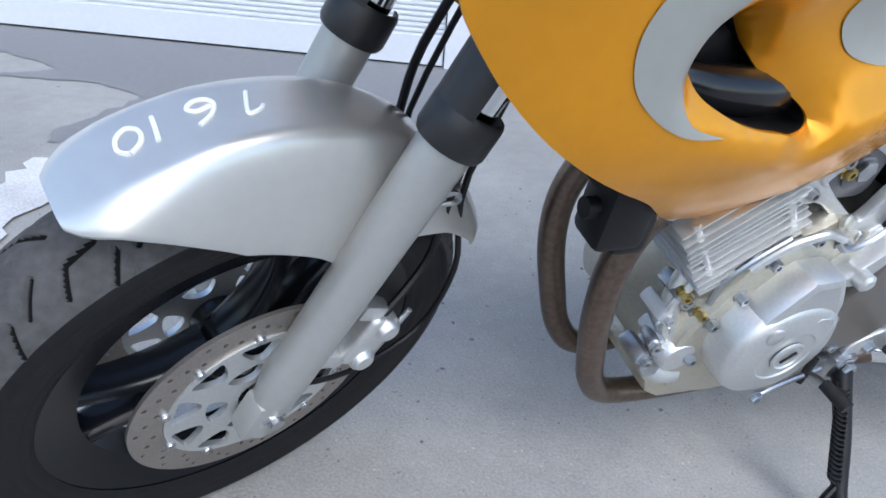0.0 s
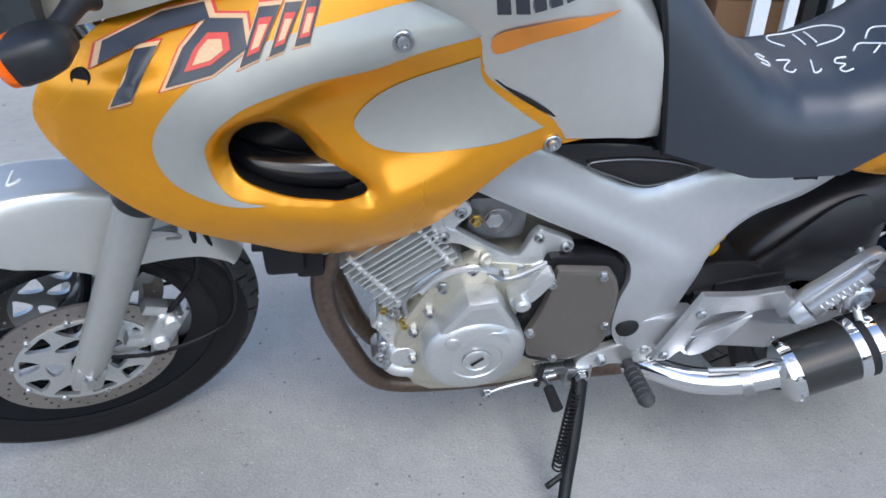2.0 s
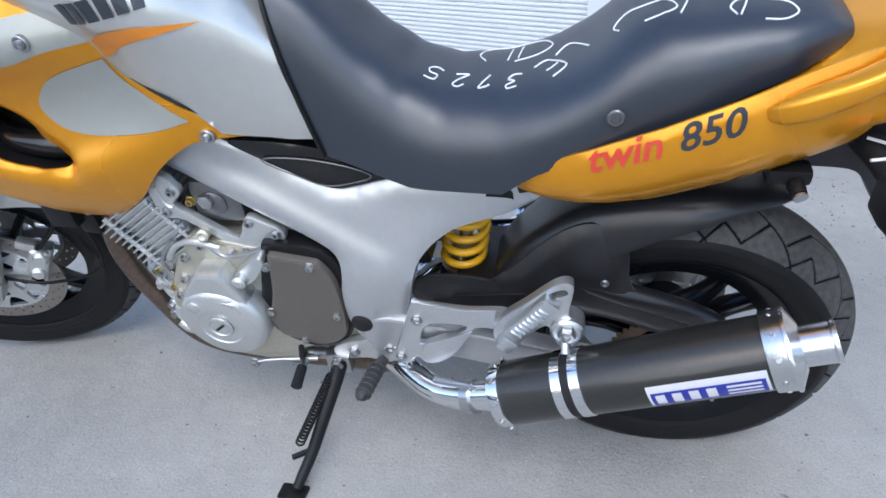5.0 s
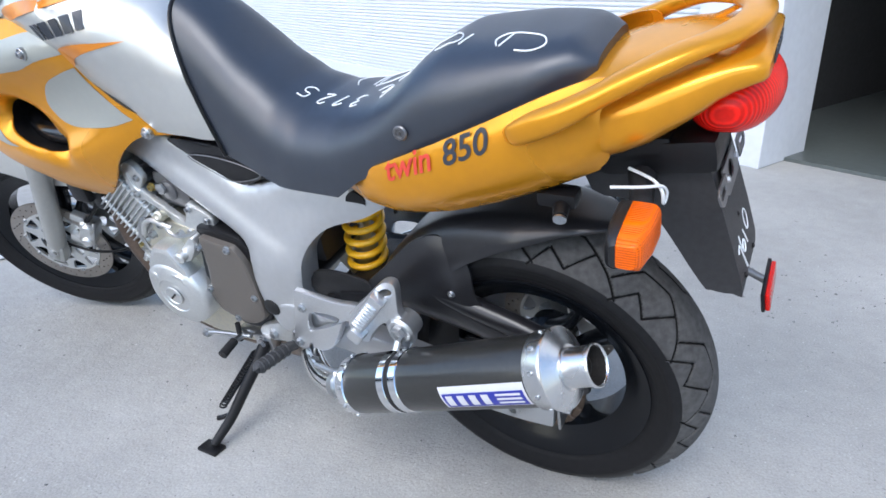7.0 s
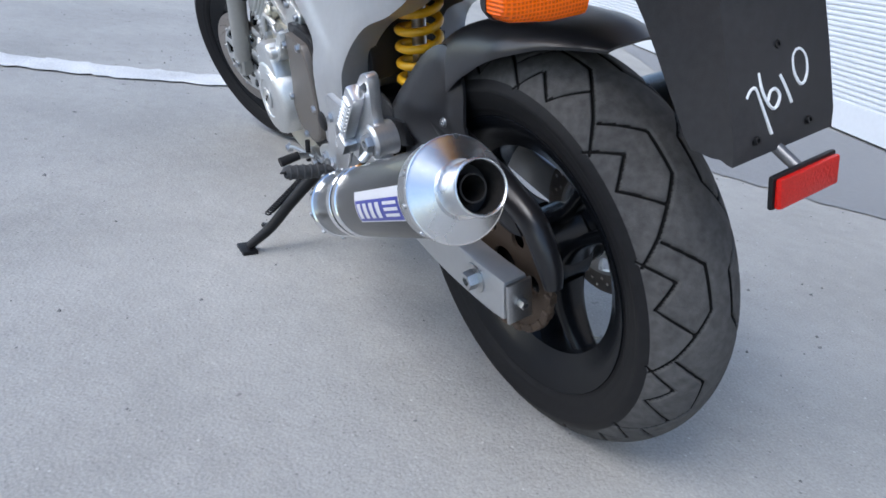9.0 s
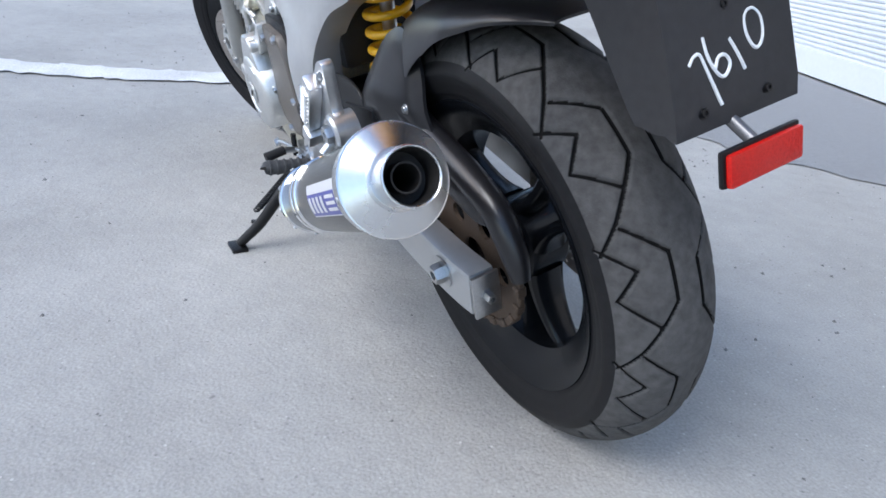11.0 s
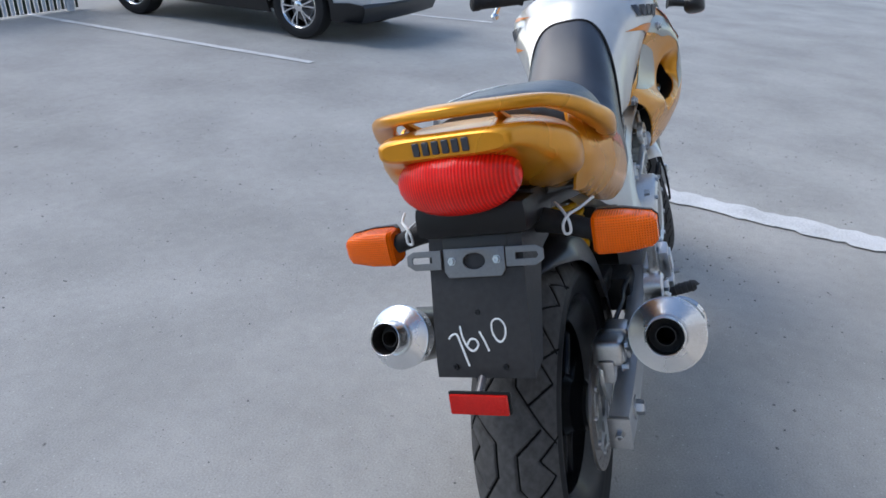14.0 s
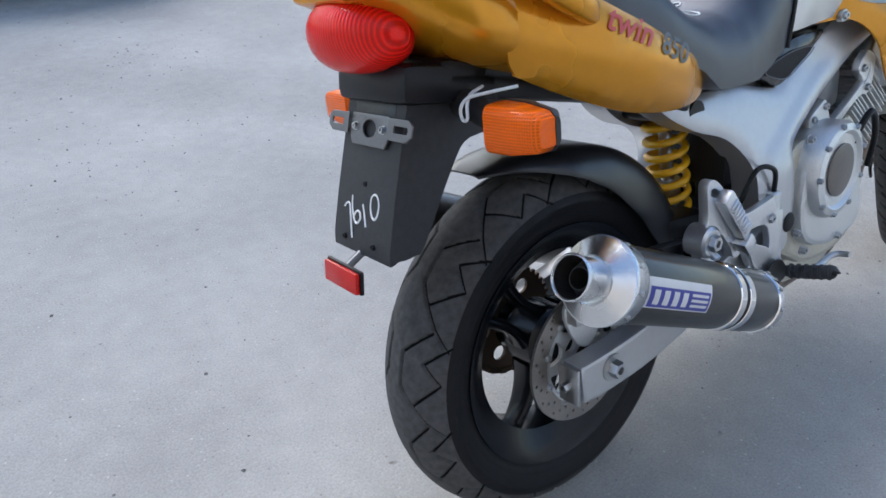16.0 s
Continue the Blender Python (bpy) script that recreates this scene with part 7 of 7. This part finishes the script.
    part("mid_pipe", mside(tube([(0.20, -0.10, 0.235), (0.255, -0.150, 0.268), (0.315, -0.195, 0.278), (0.375, -0.222, 0.298), (0.447, -0.238, 0.334)], [0.024, 0.024, 0.0245, 0.025, 0.027], 20), s), chrome, bike, "chromed exhaust link pipe")
    part("pipe_clamp", mside(join(tube([(0.392, -0.228, 0.306), (0.408, -0.232, 0.314)], 0.030, 20, 0), tube([(0.33, -0.215, 0.325), (0.40, -0.235, 0.345)], 0.006, 8, 0)), s), steel, bike, "steel pipe clamp with spring")


# ---------------------------------------------------------------- parked cars: local axes are x to the front, y to the left, z up
FRONT_X, REAR_X, WHEEL_R = 1.28, -1.24, 0.345


def car_depth(x, z):
    """Half width of the body: rounded plan, sides tumbling in above the waist."""
    w = 0.895 - 0.012 * (x / 1.4) ** 4 - 0.10 * max(0.0, abs(x) - 1.75) ** 1.5 / 0.2
    return w - 0.36 * max(0.0, z - 0.98) - 0.5 * max(0.0, 0.42 - z) ** 1.4 + 0.012 * math.exp(-(((z - 0.78) / 0.10) ** 2))


def arch(cx, r, z0, n=13):
    a0 = math.asin((z0 - WHEEL_R) / r)
    return [(cx + r * math.cos(a), WHEEL_R + r * math.sin(a)) for a in np.linspace(a0, math.pi - a0, n)]


CAR_TOP = [(2.10, 0.42), (2.13, 0.62), (2.06, 0.80), (1.90, 0.93), (1.45, 1.02), (1.02, 1.08), (0.55, 1.40), (0.25, 1.53), (-0.60, 1.58), (-1.40, 1.53), (-1.78, 1.40), (-2.02, 1.08), (-2.10, 0.80), (-2.12, 0.45)]


def parked_car(name, paint, label, place, plate_at):
    car = empty(name)
    top = smooth_curve(CAR_TOP, 5, False)
    low = [(-2.12, 0.40)] + arch(REAR_X, 0.405, 0.36)[::-1] + arch(FRONT_X, 0.405, 0.36)[::-1] + [(2.10, 0.40)]
    rim = [tuple(p) for p in top][::-1][::1]
    rim = low + [tuple(p) for p in top]
    for s in SIDES:
        part("body_side", flip(panel(rim, car_depth, 0.02, (), 0.11, 0.03, 0.05), s), paint, car)
        sill = [(-2.08, 0.40), (-2.06, 0.26)] + [(REAR_X - 0.42, 0.22)] + arch(REAR_X, 0.415, 0.24)[::-1] + arch(FRONT_X, 0.415, 0.24)[::-1] + [(FRONT_X + 0.44, 0.22), (2.02, 0.24), (2.08, 0.40)] + [(1.9, 0.43)] + arch(FRONT_X, 0.455, 0.42) + arch(REAR_X, 0.455, 0.42) + [(-1.9, 0.43)]
        part("cladding", flip(panel(sill, lambda x, z: car_depth(x, z) + 0.014, 0.03, (), 0.12, 0.008, 0.02), s), dull_plastic, car, "black plastic lower cladding and wheel arch trim")
        for glass in ([(0.86, 1.08), (0.45, 1.36), (0.12, 1.47), (-0.22, 1.49), (-0.22, 1.06)], [(-0.28, 1.06), (-0.28, 1.49), (-0.95, 1.50), (-0.95, 1.07)], [(-1.01, 1.08), (-1.01, 1.49), (-1.42, 1.46), (-1.66, 1.30), (-1.68, 1.13)]):
            part("side_window", flip(decal(glass, car_depth, 0.004, 0.12), s), window_glass, car, "dark tinted side window")
        for x in (-0.20, -0.96):
            part("door_handle", flip(box((x + 0.02, -car_depth(x, 0.92) - 0.012, 0.92), (0.17, 0.03, 0.03), 0.01), s), paint, car)
        part("door_mirror", flip(box((0.80, -1.00, 1.12), (0.10, 0.17, 0.13), 0.03, 3), s), paint, car)
        part("headlamp", flip(loft([[(x, y, z) for z in (0.72, 0.84)] for x, y in ((1.86, -0.845), (2.02, -0.76), (2.10, -0.62), (2.12, -0.50))], False, False), s), sticker_white, car, "clear headlamp")
        part("fog_lamp", flip(lathe([(0.055, -0.02), (0.055, 0.006), (0.045, 0.010), (0.038, 0.002), (0, 0.004)], (2.085, -0.64, 0.45), (1, -0.25, 0), 24), s), chrome, car, "round fog lamp")
        for wx, kind in ((FRONT_X, "front_wheel"), (REAR_X, "rear_wheel")):
            c = (wx, s * 0.775, WHEEL_R)
            wheel_ = part(kind, lathe([(0.215, -0.09), (0.235, -0.10), (0.29, -0.112), (0.335, -0.10), (0.345, -0.07), (0.345, 0.07), (0.335, 0.10), (0.29, 0.112), (0.235, 0.10), (0.222, 0.088), (0.215, 0.06)], c, (0, s, 0), 64), rubber, car, "black car tyre on a silver alloy rim")
            part("rim", lathe([(0.236, 0.098), (0.228, 0.102), (0.214, 0.090), (0.205, 0.05), (0.200, -0.08)], c, (0, s, 0), 56), polished, wheel_, "silver alloy rim")
            part("brake_disc", lathe([(0.0, 0.02), (0.15, 0.02), (0.155, 0.015), (0.155, -0.01)], c, (0, s, 0), 40), steel_dark, wheel_)
            for k in range(6):
                pair = []
                for d in (-0.15, 0.15):
                    q = 2 * math.pi * k / 6 + 0.2
                    a, b = q + d * 0.7, q + d * 1.25
                    pair.append(loft([[(wx + r * math.cos(g) - w * math.sin(g) * e, s * (0.775 + y), WHEEL_R + r * math.sin(g) + w * math.cos(g) * e) for e, y in ((-1, o - 0.02), (-0.6, o), (0.6, o), (1, o - 0.02))] for r, g, w, o in ((0.045, a, 0.012, 0.092), (0.13, (a + b) / 2, 0.011, 0.098), (0.212, b, 0.014, 0.094))]))
                part("wheel_spoke", join(*pair), polished, wheel_, "silver twin spoke")
            part("hub_cap", lathe([(0.055, 0.075), (0.055, 0.095), (0.045, 0.102), (0, 0.104)], c, (0, s, 0), 28), polished, wheel_)
    shell = [[(x, y * (car_depth(x, z) - 0.030), z + 0.020 * (1 - y * y) * (1 if abs(x) < 1.95 else 0)) if abs(x) < 1.95 else (x + math.copysign(0.05 * (1 - y * y), x), y * (car_depth(x, z) - 0.030), z) for y in np.linspace(-1, 1, 13)] for x, z in (tuple(p) for p in top)]
    part("body_top", loft(shell, False, False), paint, car)
    for name_, x0, z0, x1, z1 in (("windscreen", 0.98, 1.12, 0.42, 1.475), ("rear_window", -1.80, 1.40, -1.99, 1.13)):
        part(name_, loft([[(x0 + (x1 - x0) * t + (0.012 if x0 > 0 else -0.012), y * (car_depth(x0 + (x1 - x0) * t, z0 + (z1 - z0) * t) - 0.09), z0 + (z1 - z0) * t + 0.028 * (1 - y * y) + 0.008) for y in np.linspace(-1, 1, 13)] for t in np.linspace(0, 1, 5)], False, False), window_glass, car, "dark tinted screen")
    part("bumper", loft([[(2.03 + o + 0.05 * (1 - y * y), y * 0.84, z) for y in np.linspace(-1, 1, 15)] for o, z in ((-0.20, 0.235), (-0.03, 0.22), (0.05, 0.25), (0.085, 0.33), (0.085, 0.40), (0.06, 0.43))], False, False), dull_plastic, car, "black plastic front bumper lip")
    part("grille", box((2.155, 0, 0.66), (0.03, 0.95, 0.12), 0.012), black_plastic, car, "black front grille")
    part("underbody", box((0, 0, 0.36), (3.9, 1.42, 0.22), 0.04), black_plastic, car, "black underbody")
    part("number_plate", box((plate_at[0], plate_at[1], plate_at[2]), (0.012, 0.46, 0.11), 0.004), sticker_white, car, "blank pale number plate")
    car.matrix_world = place @ Matrix.Scale(0.94, 4)
    return tagged(car, label, "car", group="parked cars")


def on_yard(a, b, c):
    """Places a car by the ground points under its middle, ahead and to its left."""
    o, f = Vector(a), (Vector(b) - Vector(a)).normalized()
    l = (Vector(c) - Vector(a))
    l = (l - f * l.dot(f)).normalized()
    u = f.cross(l)
    return Matrix(((f.x, l.x, u.x, o.x), (f.y, l.y, u.y, o.y), (f.z, l.z, u.z, o.z), (0, 0, 0, 1)))


def yard_point(x, y):
    return (x, y, rise(x, y))


parked_car("parked_car", car_white, "pearl white SUV parked in a bay, silver alloy wheels", on_yard(yard_point(-5.38, -4.93), yard_point(-5.24, -3.5), yard_point(-6.3, -4.84)), (2.20, 0.0, 0.50))
parked_car("parked_car", car_dark, "dark parked car with its nose towards the yard", on_yard(yard_point(0.68, -6.42), yard_point(0.70, -4.6), yard_point(-0.2, -6.41)), (2.185, 0.25, 0.34))


# slatted fence behind the bays
fence = empty("fence")
for k in range(40):
    x = -2.6 - 0.05 * k
    part("slat", box((x, -6.92, rise(x, -6.92) + 0.52), (0.034, 0.012, 1.0), 0.003, 1), hedge_dark if k % 2 else wall_white, fence)
for z in (0.25, 0.85):
    part("fence_rail", box((-3.6, -6.945, 0.36 + z), (2.1, 0.03, 0.05), 0.004), wall_white, fence)
for x in (-2.58, -4.42):
    part("fence_post", box((x, -6.88, rise(x, -6.88) + 0.55), (0.06, 0.06, 1.12), 0.006), wall_white, fence)
tagged(fence, "pale slatted fence with posts behind the parking bays", "fence")
